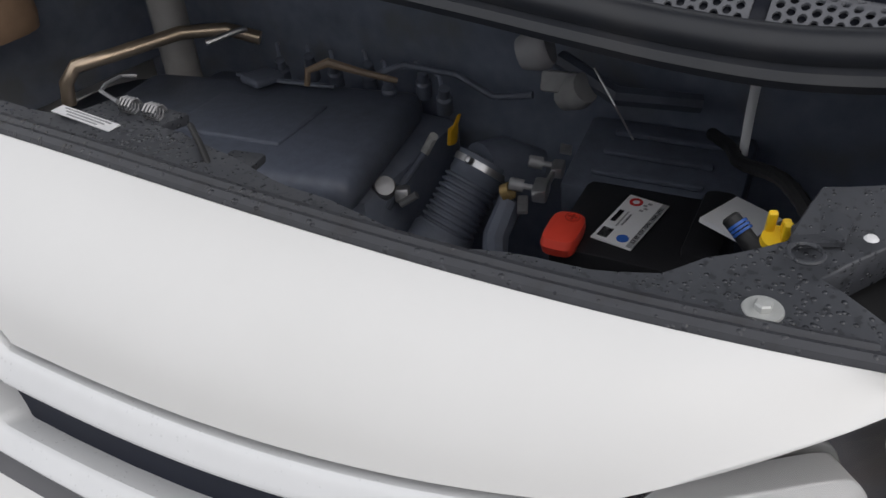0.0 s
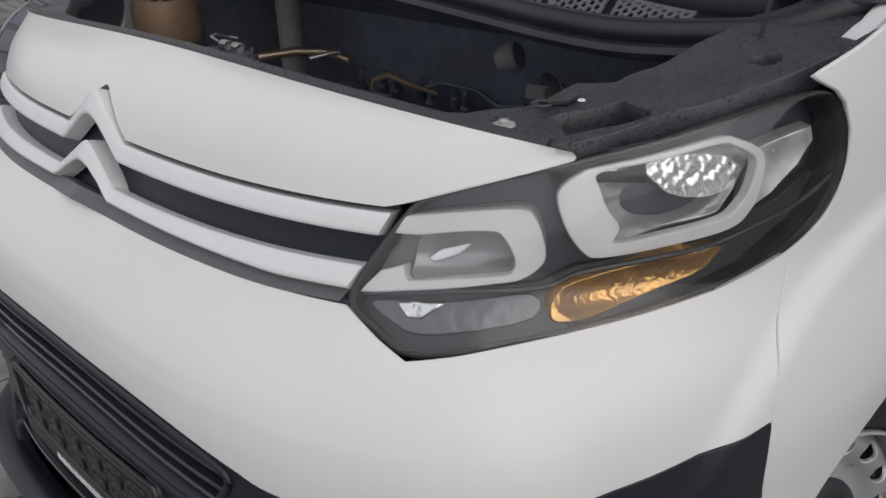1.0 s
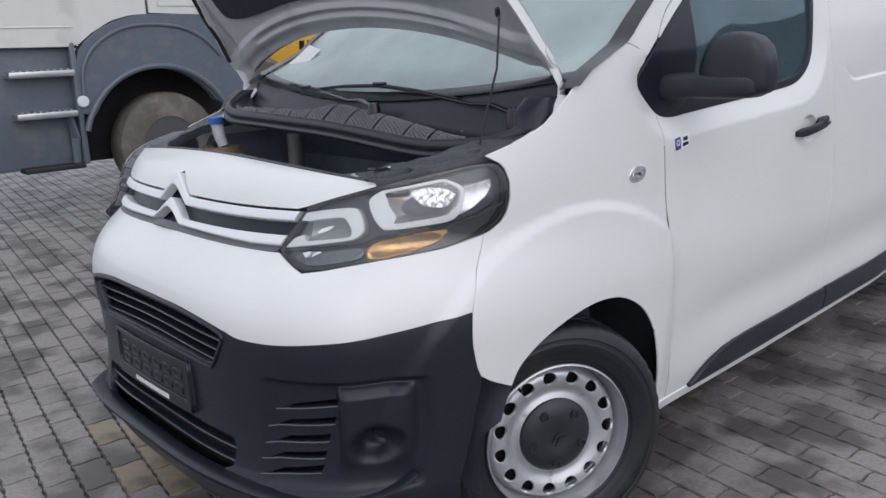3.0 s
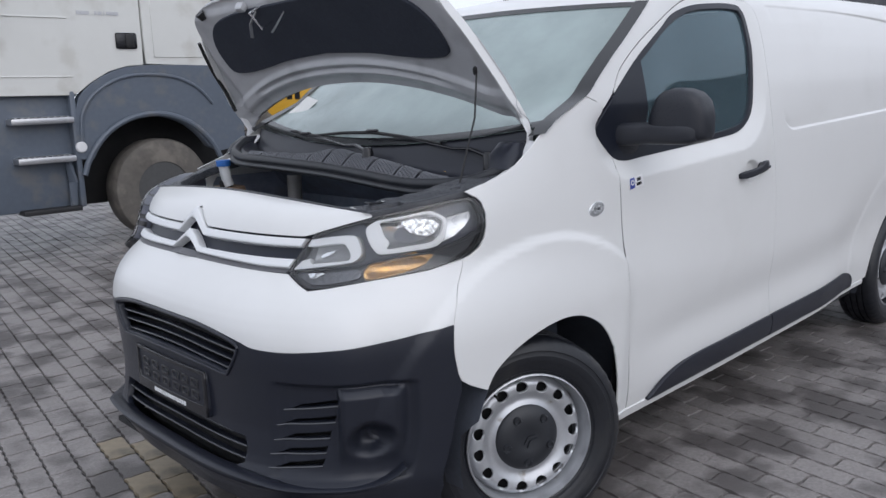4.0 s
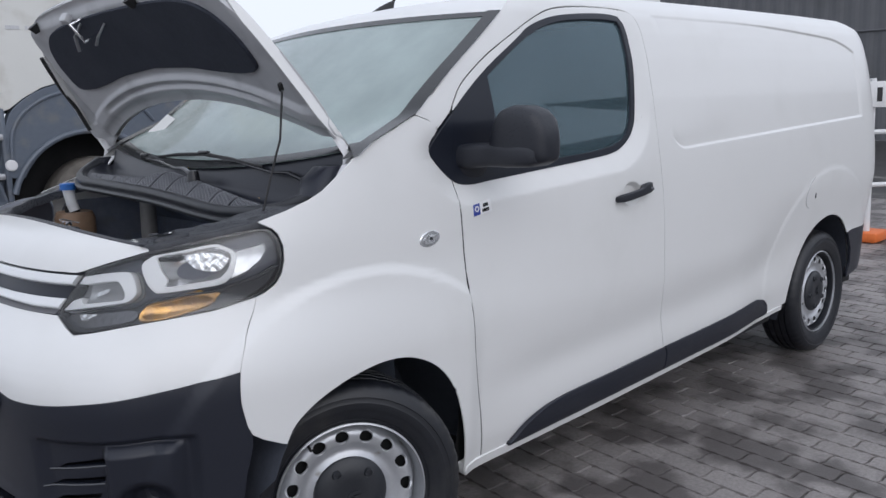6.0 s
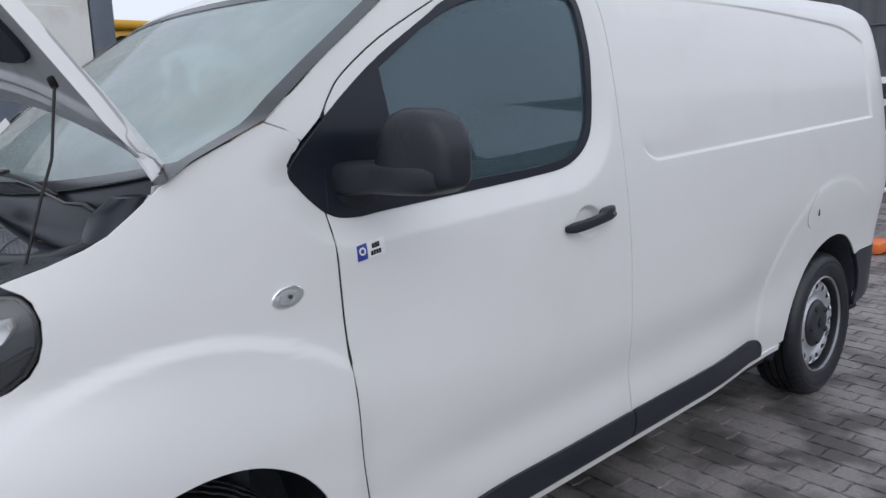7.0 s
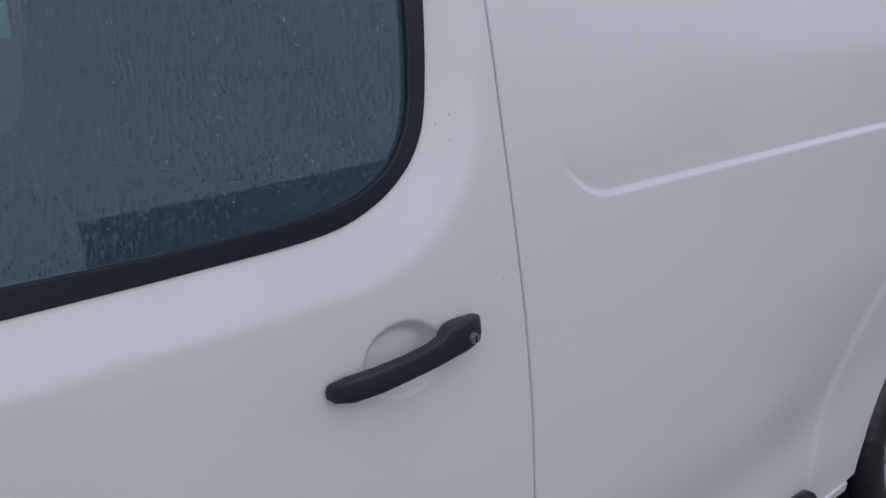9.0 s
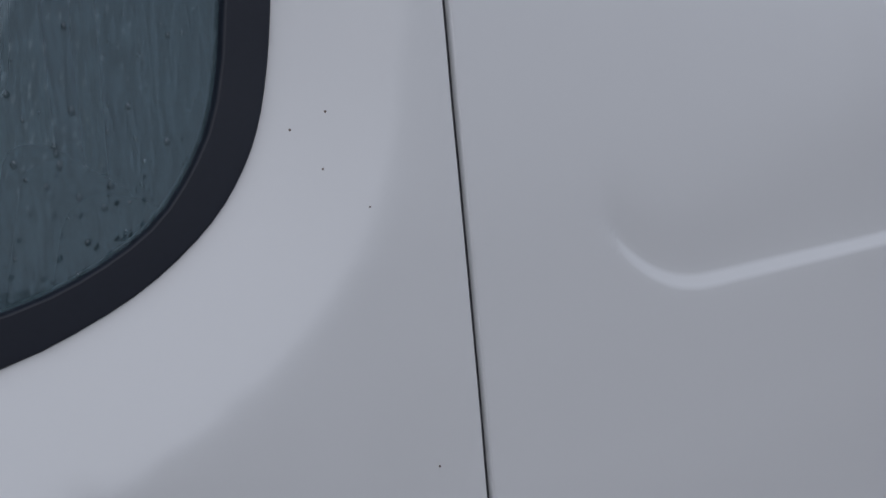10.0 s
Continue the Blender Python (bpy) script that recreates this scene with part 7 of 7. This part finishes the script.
part("carrier_body", rounded_loft([((1.80, 0.42, 2.065), Vector((0, 0.10, 0)), Vector((0, 0, 0.075))), ((1.90, 0.42, 2.075), Vector((0, 0.11, 0)), Vector((0, 0, 0.088))), ((3.55, 0.42, 2.10), Vector((0, 0.11, 0)), Vector((0, 0, 0.088)))], 24, 4), WHITE, rack)
part("carrier_rail", bm_box((0.72, 0.02, 0.026), pose(1.90, 0.195, 1.955, 0, -8.0, 0), 0.004), BLACK, rack)
for x in (2.0, 2.7, 3.4):
    part("carrier_foot", bm_box((0.05, 0.20, 0.10), pose(x, 0.42, 1.945), 0.01), BLACK, rack)
    part("carrier_bolt", bm_lathe([(0.012, 0), (0.012, 0.006), (0.001, 0.008)], 12, pose(x + 0.1, 0.31, 2.03, 90, 0, 0)), ALU, rack)
for k, wd in enumerate((0.03, 0.03, 0.03, 0.0, 0.03, 0.03, 0.012, 0.03, 0.012, 0.03, 0.03, 0.03)):
    if wd:
        part("lettering_bar", bm_box((wd, 0.001, 0.035), pose(2.66 + 0.042 * k, 0.3085, 2.080)), LGREY, rack)

# ---- the body's middle lies four centimetres left of the wheel plane: settle all parts to it ----


KEPT = ("bonnet", "scuttle", "seal_", "vent_grille", "wiper", "hinge", "paper", "prop", "leaf")
FITTED = ("slam_panel", "nose_rubber", "inner_wing", "wing_gutter", "pocket_floor")


def settle(ob, seen):
    for ch in ob.children:
        if ch.name.startswith(KEPT) or (ch.name not in BODY and not ch.name.startswith(FITTED)):
            continue
        if ch.type == "MESH" and ch.matrix_world == Matrix.Identity(4) and ch.data.name not in seen:
            seen.add(ch.data.name)
            co = np.empty(len(ch.data.vertices) * 3, "f")
            ch.data.vertices.foreach_get("co", co)
            co = co.reshape(-1, 3)
            y = co[:, 1]
            g = np.clip((co[:, 0] + 0.25) / 0.40, 0, 1)
            far = 0.022 + 0.056 * g * g * (3 - 2 * g)
            k = np.clip(np.where(y < 0, y / 0.5, y / 0.6), -1, 1)
            co[:, 1] = y - 0.042 - np.where(y < 0, 0.042, far) * np.sin(np.pi / 2 * k)
            ch.data.vertices.foreach_set("co", co.ravel())
            ch.data.update()
        if ch.name.startswith("wheel") and ch.type == "EMPTY":
            if ch.matrix_basis.translation.y > 0:
                ch.matrix_basis.translation.y -= 0.12
        else:
            settle(ch, seen)


bpy.context.view_layer.update()
settle(van, set())
# the lamp on the far side stands a little proud of the settled skin
lamp.matrix_basis = Matrix.Translation((-0.014, 0.050, 0.0))

# ---- the yard: trucks, machine, building, trees ----
TRUCK_WHITE = mat("truck_white_paint", (0.66, 0.66, 0.63), 0.35, vary=0.04, grain=4, wear=(0.56, 0.55, 0.51), wear_scale=3, coat=0.3)
TRUCK_DARK = mat("truck_dark_plastic", (0.105, 0.125, 0.157), 0.40, vary=0.12, grain=20, wear=(0.145, 0.150, 0.158), wear_scale=5, wear_edge=(0.5, 0.75))
MUD = mat("muddy_tyre", (0.115, 0.104, 0.092), 0.75, vary=0.3, grain=18, bump=0.5, bump_scale=60, wear=(0.20, 0.18, 0.155), wear_scale=4)
DARK_GLASS = mat("dark_cab_glass", (0.02, 0.024, 0.028), 0.08, vary=0.1)
truck = thing("truck", "white tipper truck cab with dark grey mudguards and steps", "truck")
TY = 6.0


def flat_panel(name, pts, y, m, parent, thick=0.04, holes=(), label="", step=0.25):
    return panel(name, pts, lambda u, v: (Vector((u, y, v)), Vector((0, -1, 0))), m, parent, holes=holes, step=step, thick=thick, rnd=0.008, label=label)


arch_t = [(1.97 + 0.74 * math.cos(radians(a)), 0.56 + 0.76 * math.sin(radians(a))) for a in range(0, 181, 8)]
flat_panel("door_skin", [(-0.5, 1.575), (1.17, 1.555), (1.25, 1.585), (1.37, 1.675), (1.57, 1.785), (1.76, 1.835), (1.93, 1.845), (1.95, 3.6), (-0.5, 3.6)], TY, TRUCK_WHITE, truck, holes=[[(-0.4, 2.60), (0.95, 2.56), (1.25, 2.72), (1.25, 3.4), (-0.2, 3.4)]], label="white cab door")
flat_panel("door_window", [(-0.4, 2.60), (0.95, 2.56), (1.25, 2.72), (1.25, 3.4), (-0.2, 3.4)], TY + 0.03, DARK_GLASS, truck)
flat_panel("cab_side", [(1.965, 1.855), (2.40, 1.84), (2.76, 1.83), (2.76, 3.6), (1.965, 3.6)], TY, TRUCK_WHITE, truck, label="white cab side panel")
flat_panel("locker_hatch", [(2.06, 1.92), (2.66, 1.92), (2.66, 2.50), (2.06, 2.50)], TY - 0.012, TRUCK_WHITE, truck, 0.012, label="white storage hatch")
part("cab_back", bm_box((0.24, 2.3, 2.6), pose(2.90, TY + 1.15, 2.4), 0.03), TRUCK_DARK, truck, "dark air deflector behind the cab")
part("cab_core", bm_box((3.2, 2.2, 2.1), pose(1.18, TY + 1.2, 2.70), 0.1), TRUCK_WHITE, truck)
for z in (1.74, 2.30):
    part("door_crease", bm_tube([(-0.5, TY - 0.002, z), (1.2, TY - 0.002, z - 0.01)], 0.008, 6), TRUCK_WHITE, truck)
part("door_handle", bm_box((0.22, 0.03, 0.16), pose(1.77, TY - 0.008, 2.08), 0.02), GLOSS_BLACK, truck, "black recessed door handle")
part("handle_grip", bm_box((0.09, 0.03, 0.13), pose(1.80, TY - 0.025, 2.08), 0.012), RUBBER, truck)
for k, wd in enumerate((0.05, 0.05, 0.05, 0.0, 0.03, 0.05, 0.015, 0.05, 0.05, 0.05)):
    if wd:
        part("lettering_bar", bm_box((wd * 0.8, 0.004, 0.035), pose(1.32 + 0.042 * k, TY - 0.003, 2.345)), ALU, truck)
part("cab_mirror", bm_box((0.20, 0.10, 0.30), pose(0.36, TY - 0.20, 2.35), 0.04, 3), RUBBER, truck)
part("mirror_stalk", bm_tube([(0.36, TY - 0.2, 2.5), (0.25, TY - 0.05, 2.7), (0.1, TY + 0.05, 2.75)], 0.02, 8), RUBBER, truck)
# dark mudguard with its arch and the step box
flat_panel("mudguard", [(1.16, 0.94), (1.185, 1.30), (1.20, 1.42), (1.24, 1.52), (1.30, 1.595), (1.39, 1.665), (1.49, 1.725), (1.60, 1.772), (1.72, 1.808), (1.84, 1.825), (1.94, 1.832), (2.40, 1.835), (3.05, 1.82), (3.05, 0.95), (2.74, 0.90)] + [q for q in arch_t if q[1] > 0.88] + [(1.22, 0.92)], TY - 0.004, TRUCK_DARK, truck, 0.10, label="dark grey mudguard with round arch")
lip_pts = [(x, TY - 0.02, z) for x, z in [(1.97 + 0.80 * math.cos(radians(a)), 0.54 + 0.80 * math.sin(radians(a))) for a in range(20, 166, 8)]]
part("arch_lip", bm_tube(lip_pts, 0.03, 8), TRUCK_DARK, truck)
ridge = [(x, TY - 0.008, z) for x, z in curve([(1.215, 1.02), (1.23, 1.28), (1.28, 1.43), (1.40, 1.57), (1.60, 1.685), (1.80, 1.735), (2.05, 1.74), (2.30, 1.70), (2.52, 1.59), (2.68, 1.42)], 4)]
part("mudguard_ridge", bm_tube(ridge, 0.020, 8), TRUCK_DARK, truck, "raised ridge round the mudguard")
part("arch_inner", bm_box((1.7, 0.05, 1.1), pose(1.97, TY + 0.6, 0.95)), DARK, truck)
part("step_box", bm_box((1.25, 0.35, 1.22), pose(0.56, TY + 0.26, 1.05), 0.02), TRUCK_DARK, truck, "dark step recess")
part("step_side", bm_box((0.06, 0.25, 1.15), pose(1.17, TY + 0.12, 1.02), 0.02), TRUCK_DARK, truck)
part("step_side", bm_box((0.20, 0.25, 1.3), pose(0.02, TY + 0.08, 0.95, 0, 6, 0), 0.04), TRUCK_DARK, truck)
for z, x0, x1 in ((1.315, 0.56, 1.14), (0.940, 0.58, 1.12)):
    st = part("step", bm_box((x1 - x0, 0.22, 0.06), pose((x0 + x1) / 2, TY + 0.03, z), 0.012), ALU, truck, "ribbed aluminium step")
    for k in range(9):
        part("step_tooth", bm_box((0.02, 0.16, 0.012), pose(x0 + 0.05 + k * (x1 - x0 - 0.1) / 8, TY + 0.03, z + 0.034)), ALU, st)
part("step_bracket", bm_tube([(1.06, TY + 0.02, 0.93), (1.10, TY + 0.03, 0.70), (1.09, TY + 0.05, 0.42)], 0.05, 8, flat=0.5), TRUCK_DARK, truck)
part("lower_step", bm_box((0.55, 0.20, 0.05), pose(0.86, TY + 0.05, 0.44), 0.01), RUBBER, truck)
part("side_marker", bm_lathe([(0.055, 0.0), (0.055, 0.02), (0.045, 0.03), (0.001, 0.032)], 24, pose(1.20, TY - 0.004, 1.04, 90, 0, 0)), LABEL, truck, "pale round side marker")
part("front_corner", bm_box((0.5, 2.2, 1.9), pose(-0.55, TY + 1.15, 1.35), 0.15, 3), TRUCK_DARK, truck)
part("chassis", bm_box((7.5, 0.9, 0.35), pose(4.2, TY + 1.2, 0.85), 0.02), DARK, truck)


def truck_wheel(x, y):
    w = new("wheel")
    w.parent = truck
    tagged(w, "muddy truck tyre on a steel rim")
    bm = bm_lathe([(0.29, -0.15), (0.40, -0.16), (0.48, -0.155), (0.52, -0.14), (0.535, -0.11), (0.535, 0.11), (0.52, 0.14), (0.48, 0.155), (0.40, 0.16), (0.29, 0.15)], 72, None, True)
    part("tyre", bm, MUD, w)
    part("rim", bm_lathe([(0.29, 0.14), (0.275, 0.12), (0.25, 0.05), (0.20, 0.02), (0.14, 0.06), (0.10, 0.10), (0.001, 0.10)], 40), mat("dusty_truck_rim", (0.07, 0.07, 0.07), 0.6, vary=0.2), w)
    for k in range(10):
        a = 2 * math.pi * k / 10
        part("wheel_nut", bm_lathe([(0.016, 0.0), (0.016, 0.04), (0.001, 0.045)], 6, Matrix.Translation((0.168 * math.cos(a), 0.168 * math.sin(a), 0.03))), ALU, w)
    w.matrix_basis = pose(x, y, 0.535, 90, 0, 0)


truck_wheel(2.06, TY + 0.20)
truck_wheel(6.2, TY + 0.25)
truck_wheel(7.55, TY + 0.25)

# yellow machine behind the truck
loader = thing("wheel_loader", "yellow wheel loader with dark cab windows behind the truck", "loader")
LOADER = mat("machine_yellow", (0.62, 0.34, 0.02), 0.4, vary=0.08, wear=(0.35, 0.22, 0.06), wear_scale=3, wear_edge=(0.6, 0.8))
part("body", bm_box((3.2, 1.6, 0.75), pose(6.3, 10.6, 1.35), 0.08), LOADER, loader)
part("bonnet", bm_box((1.5, 1.3, 0.6), pose(7.4, 10.6, 1.9), 0.12), LOADER, loader)
part("cab_frame", bm_box((0.95, 1.4, 1.25), pose(4.90, 10.5, 2.12), 0.12), LOADER, loader)
part("cab_window", bm_box((0.62, 0.04, 0.75), pose(4.92, 9.79, 2.22), 0.10), DARK_GLASS, loader)
part("cab_window", bm_box((0.04, 1.1, 0.8), pose(4.36, 10.5, 2.18), 0.01), DARK_GLASS, loader)
part("cab_roof", bm_box((1.05, 1.55, 0.14), pose(4.90, 10.5, 2.76), 0.06, 3), LOADER, loader)
part("work_light", bm_box((0.10, 0.12, 0.10), pose(5.38, 9.78, 2.66), 0.02), RUBBER, loader)
for k in range(2):
    part("marking_bar", bm_box((0.10, 0.005, 0.16), pose(6.2 + 0.16 * k, 9.797, 1.5)), GLOSS_BLACK, loader)
for x in (5.2, 7.4):
    for y in (9.7, 11.5):
        part("wheel", bm_lathe([(0.30, -0.22), (0.60, -0.22), (0.68, -0.16), (0.68, 0.16), (0.60, 0.22), (0.30, 0.22), (0.25, 0.1), (0.001, 0.1)], 40, pose(x, y, 0.68, 90, 0, 0)), MUD, loader)
part("arm", bm_tube([(4.3, 10.5, 1.3), (3.6, 10.5, 1.0), (3.2, 10.5, 0.5)], 0.14, 8), LOADER, loader)

# grey shed
shed = tagged(thing("shed", "large dark grey corrugated metal shed", "building"))
SHED = mat("grey_cladding", (0.105, 0.108, 0.118), 0.6, vary=0.08, grain=2, wear=(0.085, 0.088, 0.095), wear_scale=0.7)


def shed_wall(origin, length, height, direction, out, name):
    bm = bmesh.new()
    n_ = int(length / 0.10)
    rows = []
    for i in range(n_ + 1):
        p = Vector(origin) + direction * (length * i / n_) + out * (0.035 if (i // 2) % 2 else 0.0)
        rows.append([bm.verts.new(p), bm.verts.new(p + Vector((0, 0, height)))])
    for a, b in zip(rows, rows[1:]):
        bm.faces.new((a[0], b[0], b[1], a[1]))
    bmesh.ops.recalc_face_normals(bm, faces=list(bm.faces))
    return part(name, bm, SHED, shed, "", 0.3)


o = Vector((22, 13.5, 0))
shed_wall(o, 14, 7.0, Vector((0.30, -0.954, 0)), Vector((-0.954, -0.30, 0)), "wall")
shed_wall(o + Vector((0.30, -0.954, 0)) * 14, 32, 4.4, Vector((0.30, -0.954, 0)), Vector((-0.954, -0.30, 0)), "annex_wall")
shed_wall(o, 20, 7.0, Vector((0.954, 0.30, 0)), Vector((-0.30, 0.954, 0)), "wall")
d_, n2 = Vector((0.30, -0.954, 0)), Vector((-0.954, -0.30, 0))
shed_turn = Matrix(((d_[0], -n2[0], 0, 0), (d_[1], -n2[1], 0, 0), (0, 0, 1, 0), (0, 0, 0, 1)))
SHED_ROOF = mat("shed_roof", (0.08, 0.08, 0.085), 0.6)
part("roof", bm_box((14.6, 20.6, 0.3), Matrix.Translation(o + d_ * 7 - n2 * 10 + Vector((0, 0, 7.1))) @ shed_turn), SHED_ROOF, shed)
part("annex_roof", bm_box((32.0, 16.6, 0.25), Matrix.Translation(o + d_ * 30.2 - n2 * 8 + Vector((0, 0, 4.5))) @ shed_turn), SHED_ROOF, shed)
for k in range(3):
    part("cladding_rail", bm_tube([o + n2 * 0.06 + Vector((0, 0, 1.2 + 1.9 * k)), o + d_ * 14 + n2 * 0.06 + Vector((0, 0, 1.2 + 1.9 * k))], 0.03, 6), SHED, shed)

# low hall far behind the camera closes the yard
hall = bm_box((0.5, 64.0, 5.6), pose(34.5, -29.0, 2.8, 0, 0, -40))
tagged(part("wall_south", hall, SHED, None), "plain dark grey hall far across the yard", "wall", "", "structure")

# white barrier with an orange foot
bar = thing("barrier", "white tubular barrier with an orange rubber foot", "barrier")
BAR_W = mat("barrier_white", (0.72, 0.72, 0.72), 0.45, vary=0.06)
for x, y in ((7.05, 0.20), (8.2, -0.9)):
    part("post", bm_tube([(x, y, 0.02), (x, y, 1.55)], 0.03, 10), BAR_W, bar)
for z in (0.55, 1.05, 1.45):
    part("rail", bm_tube([(7.05, 0.20, z), (8.2, -0.9, z)], 0.022, 8), BAR_W, bar)
for k in range(5):
    part("upright", bm_tube([(7.05 + 0.19 * (k + 1), 0.20 - 0.183 * (k + 1), 0.55), (7.05 + 0.19 * (k + 1), 0.20 - 0.183 * (k + 1), 1.45)], 0.012, 6), BAR_W, bar)
part("number_sign", bm_box((0.22, 0.01, 0.24), pose(7.02, 0.13, 1.40, 0, 0, -45), 0.004), BAR_W, bar)
part("sign_bar", bm_box((0.05, 0.012, 0.13), pose(7.02, 0.128, 1.40, 0, 0, -45)), GLOSS_BLACK, bar)
part("foot", bm_box((0.35, 0.28, 0.10), pose(7.1, 0.2, 0.055), 0.03), mat("orange_rubber", (0.70, 0.16, 0.03), 0.5), bar)
part("foot", bm_box((0.35, 0.28, 0.10), pose(8.2, -0.9, 0.055), 0.03), mat("orange_rubber", (0.70, 0.16, 0.03), 0.5), bar)

# far line of conifers
FOLIAGE = mat("dark_conifer", (0.035, 0.045, 0.040), 0.9, vary=0.3, grain=2)
BARK = mat("conifer_bark", (0.06, 0.05, 0.04), 0.9)


def conifer(x, y, h, seed):
    rnd = random.Random(seed)
    t = thing("conifer_tree", "distant dark green conifer at the yard's edge", "tree", "far tree line")
    part("trunk", bm_tube([(0, 0, 0), (0, 0, h * 0.5), (0.05, 0, h)], [0.18, 0.12, 0.02], 6), BARK, t)
    verts, faces = [], []
    for k in range(240):
        f = rnd.random() ** 0.8
        z = h * (0.12 + 0.88 * f)
        r = (1 - f) * h * 0.19 * rnd.uniform(0.4, 1.15) + 0.05
        a = rnd.uniform(0, 2 * math.pi)
        c = Vector((r * math.cos(a), r * math.sin(a), z - 0.15 * r))
        out = Vector((math.cos(a), math.sin(a), -0.35))
        side_ = Vector((-math.sin(a), math.cos(a), 0))
        s_ = rnd.uniform(0.25, 0.55)
        i = len(verts)
        verts += [c - side_ * s_ * 0.5, c + side_ * s_ * 0.5, c + out * s_ * 1.2 + Vector((0, 0, rnd.uniform(-0.1, 0.2))), c + Vector((0, 0, s_ * 0.6))]
        faces += [(i, i + 1, i + 2), (i, i + 3, i + 1), (i, i + 2, i + 3), (i + 1, i + 3, i + 2)]
    me = mesh_of("crown", verts, faces)
    part("crown", me, FOLIAGE, t)
    t.matrix_basis = Matrix.Translation((x, y, 0))


for k in range(26):
    conifer(8 + 1.75 * k + random.uniform(-0.6, 0.6), 52 - 0.5 * k + random.uniform(-2, 2), random.uniform(4.2, 6.6), k)

# ---- ground and block paving ----
PAVE = mat("wet_paving", (0.250, 0.230, 0.222), 0.40, vary=0.55, grain=70, bump=1.0, bump_scale=190, wear=(0.100, 0.090, 0.087), wear_scale=3.2, wear_edge=(0.44, 0.59), island=True, placed=True)
PAVE_TAN = mat("tan_paving", (0.26, 0.215, 0.15), 0.5, vary=0.3, grain=25, bump=0.5, bump_scale=140, wear=(0.12, 0.105, 0.08), wear_scale=6)
JOINT = mat("paving_joints", (0.030, 0.028, 0.027), 0.5, vary=0.5, grain=60, bump=0.6, bump_scale=80, wear=(0.16, 0.152, 0.142), wear_scale=1.3, wear_edge=(0.56, 0.68))
bm = bmesh.new()
bmesh.ops.create_grid(bm, x_segments=6, y_segments=6, size=400)
bmesh.ops.translate(bm, vec=(0, 0, -0.0105), verts=list(bm.verts))
ground = part("ground", bm, JOINT, None)
tagged(ground, "wet dark ground under the block paving", "ground", "", "structure")

E1, E2 = Vector((0.1440, 0.9896, 0)), Vector((0.9896, -0.1440, 0))
PL, PW = 0.222, 0.1145


def paver_outline(inset):
    """A block with toothed long sides and waved ends that fit their neighbours."""
    half_l, half_w, pts = PL / 2, PW / 2, []
    tooth = lambda k: 0.0032 if k % 2 else -0.0032
    wave = lambda x: 0.0055 * math.sin(2 * math.pi * x / PW)
    for k in range(7):
        pts.append((-half_w + tooth(k) + inset, (-half_l + inset) + (PL - 2 * inset) * k / 6))
    for x in (-0.25 * PW, 0.25 * PW):
        pts.append((x, half_l - inset + wave(x)))
    for k in range(6, -1, -1):
        pts.append((half_w + tooth(k) - inset, (-half_l + inset) + (PL - 2 * inset) * k / 6))
    for x in (0.25 * PW, -0.25 * PW):
        pts.append((x, -half_l + inset + wave(x)))
    return pts


def paver_geometry():
    top, low = paver_outline(0.0058), paver_outline(0.0030)
    v = [(x, y, 0.0) for x, y in top] + [(x, y, -0.0110) for x, y in low]
    k = len(top)
    f = [tuple(range(k))[::-1]]
    f += [(i, (i + 1) % k, k + (i + 1) % k, k + i) for i in range(k)]
    return v, f


PV, PF = paver_geometry()
paver_me = mesh_of("paver", PV, PF)
paver_me.materials.append(PAVE)
paver_tan = mesh_of("paver", PV, PF)
paver_tan.materials.append(PAVE_TAN)
pavement = thing("pavement", "wet grey interlocking block paving in long rows", "paving", "", "structure")
rest_v, rest_f = [], []
spots = []
for i in range(-75, 140):
    for j in range(-60, 110):
        c = E2 * (i * PW) + E1 * ((j + (0.5 if i % 2 else 0.0)) * PL)
        if -5.0 < c[0] < 10.5 and -4.6 < c[1] < 14.5 and not (0.3 < c[0] < 3.2 and -0.35 < c[1] < 0.6):
            spots.append((c, i, j))
rng = random.Random(5)


def near_plan(c):
    """Stretch beside the van's flank and before its nose."""
    a = max(0.0, abs(c[0] - 1.55) - 1.5) + abs(c[1] + 1.35)
    b = math.hypot(c[0] + 1.0, c[1] - 0.75)
    return min(a, b)


spots.sort(key=lambda q: near_plan(q[0]))
for k, (c, i, j) in enumerate(spots):
    m = Matrix.Translation(c + Vector((0, 0, rng.uniform(-0.002, 0.0015)))) @ Matrix(((E2[0], E1[0], 0, 0), (E2[1], E1[1], 0, 0), (0, 0, 1, 0), (0, 0, 0, 1))) @ pose(0, 0, 0, rng.uniform(-0.25, 0.25), rng.uniform(-0.35, 0.35), rng.uniform(-0.6, 0.6))
    tan = -0.86 < c[0] - 0.144 * c[1] < -0.62 and 0.15 < c[1] < 0.95 and rng.random() < 0.85
    if k < 300 or tan:
        ob = new("paver", paver_tan if tan else paver_me)
        ob.parent = pavement
        ob.matrix_basis = m
    else:
        b0 = len(rest_v)
        rest_v += [tuple(m @ Vector(q)) for q in PV]
        rest_f += [tuple(b0 + q for q in f) for f in PF]
me = mesh_of("paver_field", rest_v, rest_f)
rest = part("paver_field", me, PAVE, pavement)
tagged(rest, "wet grey paving blocks", "", "", "stuff")
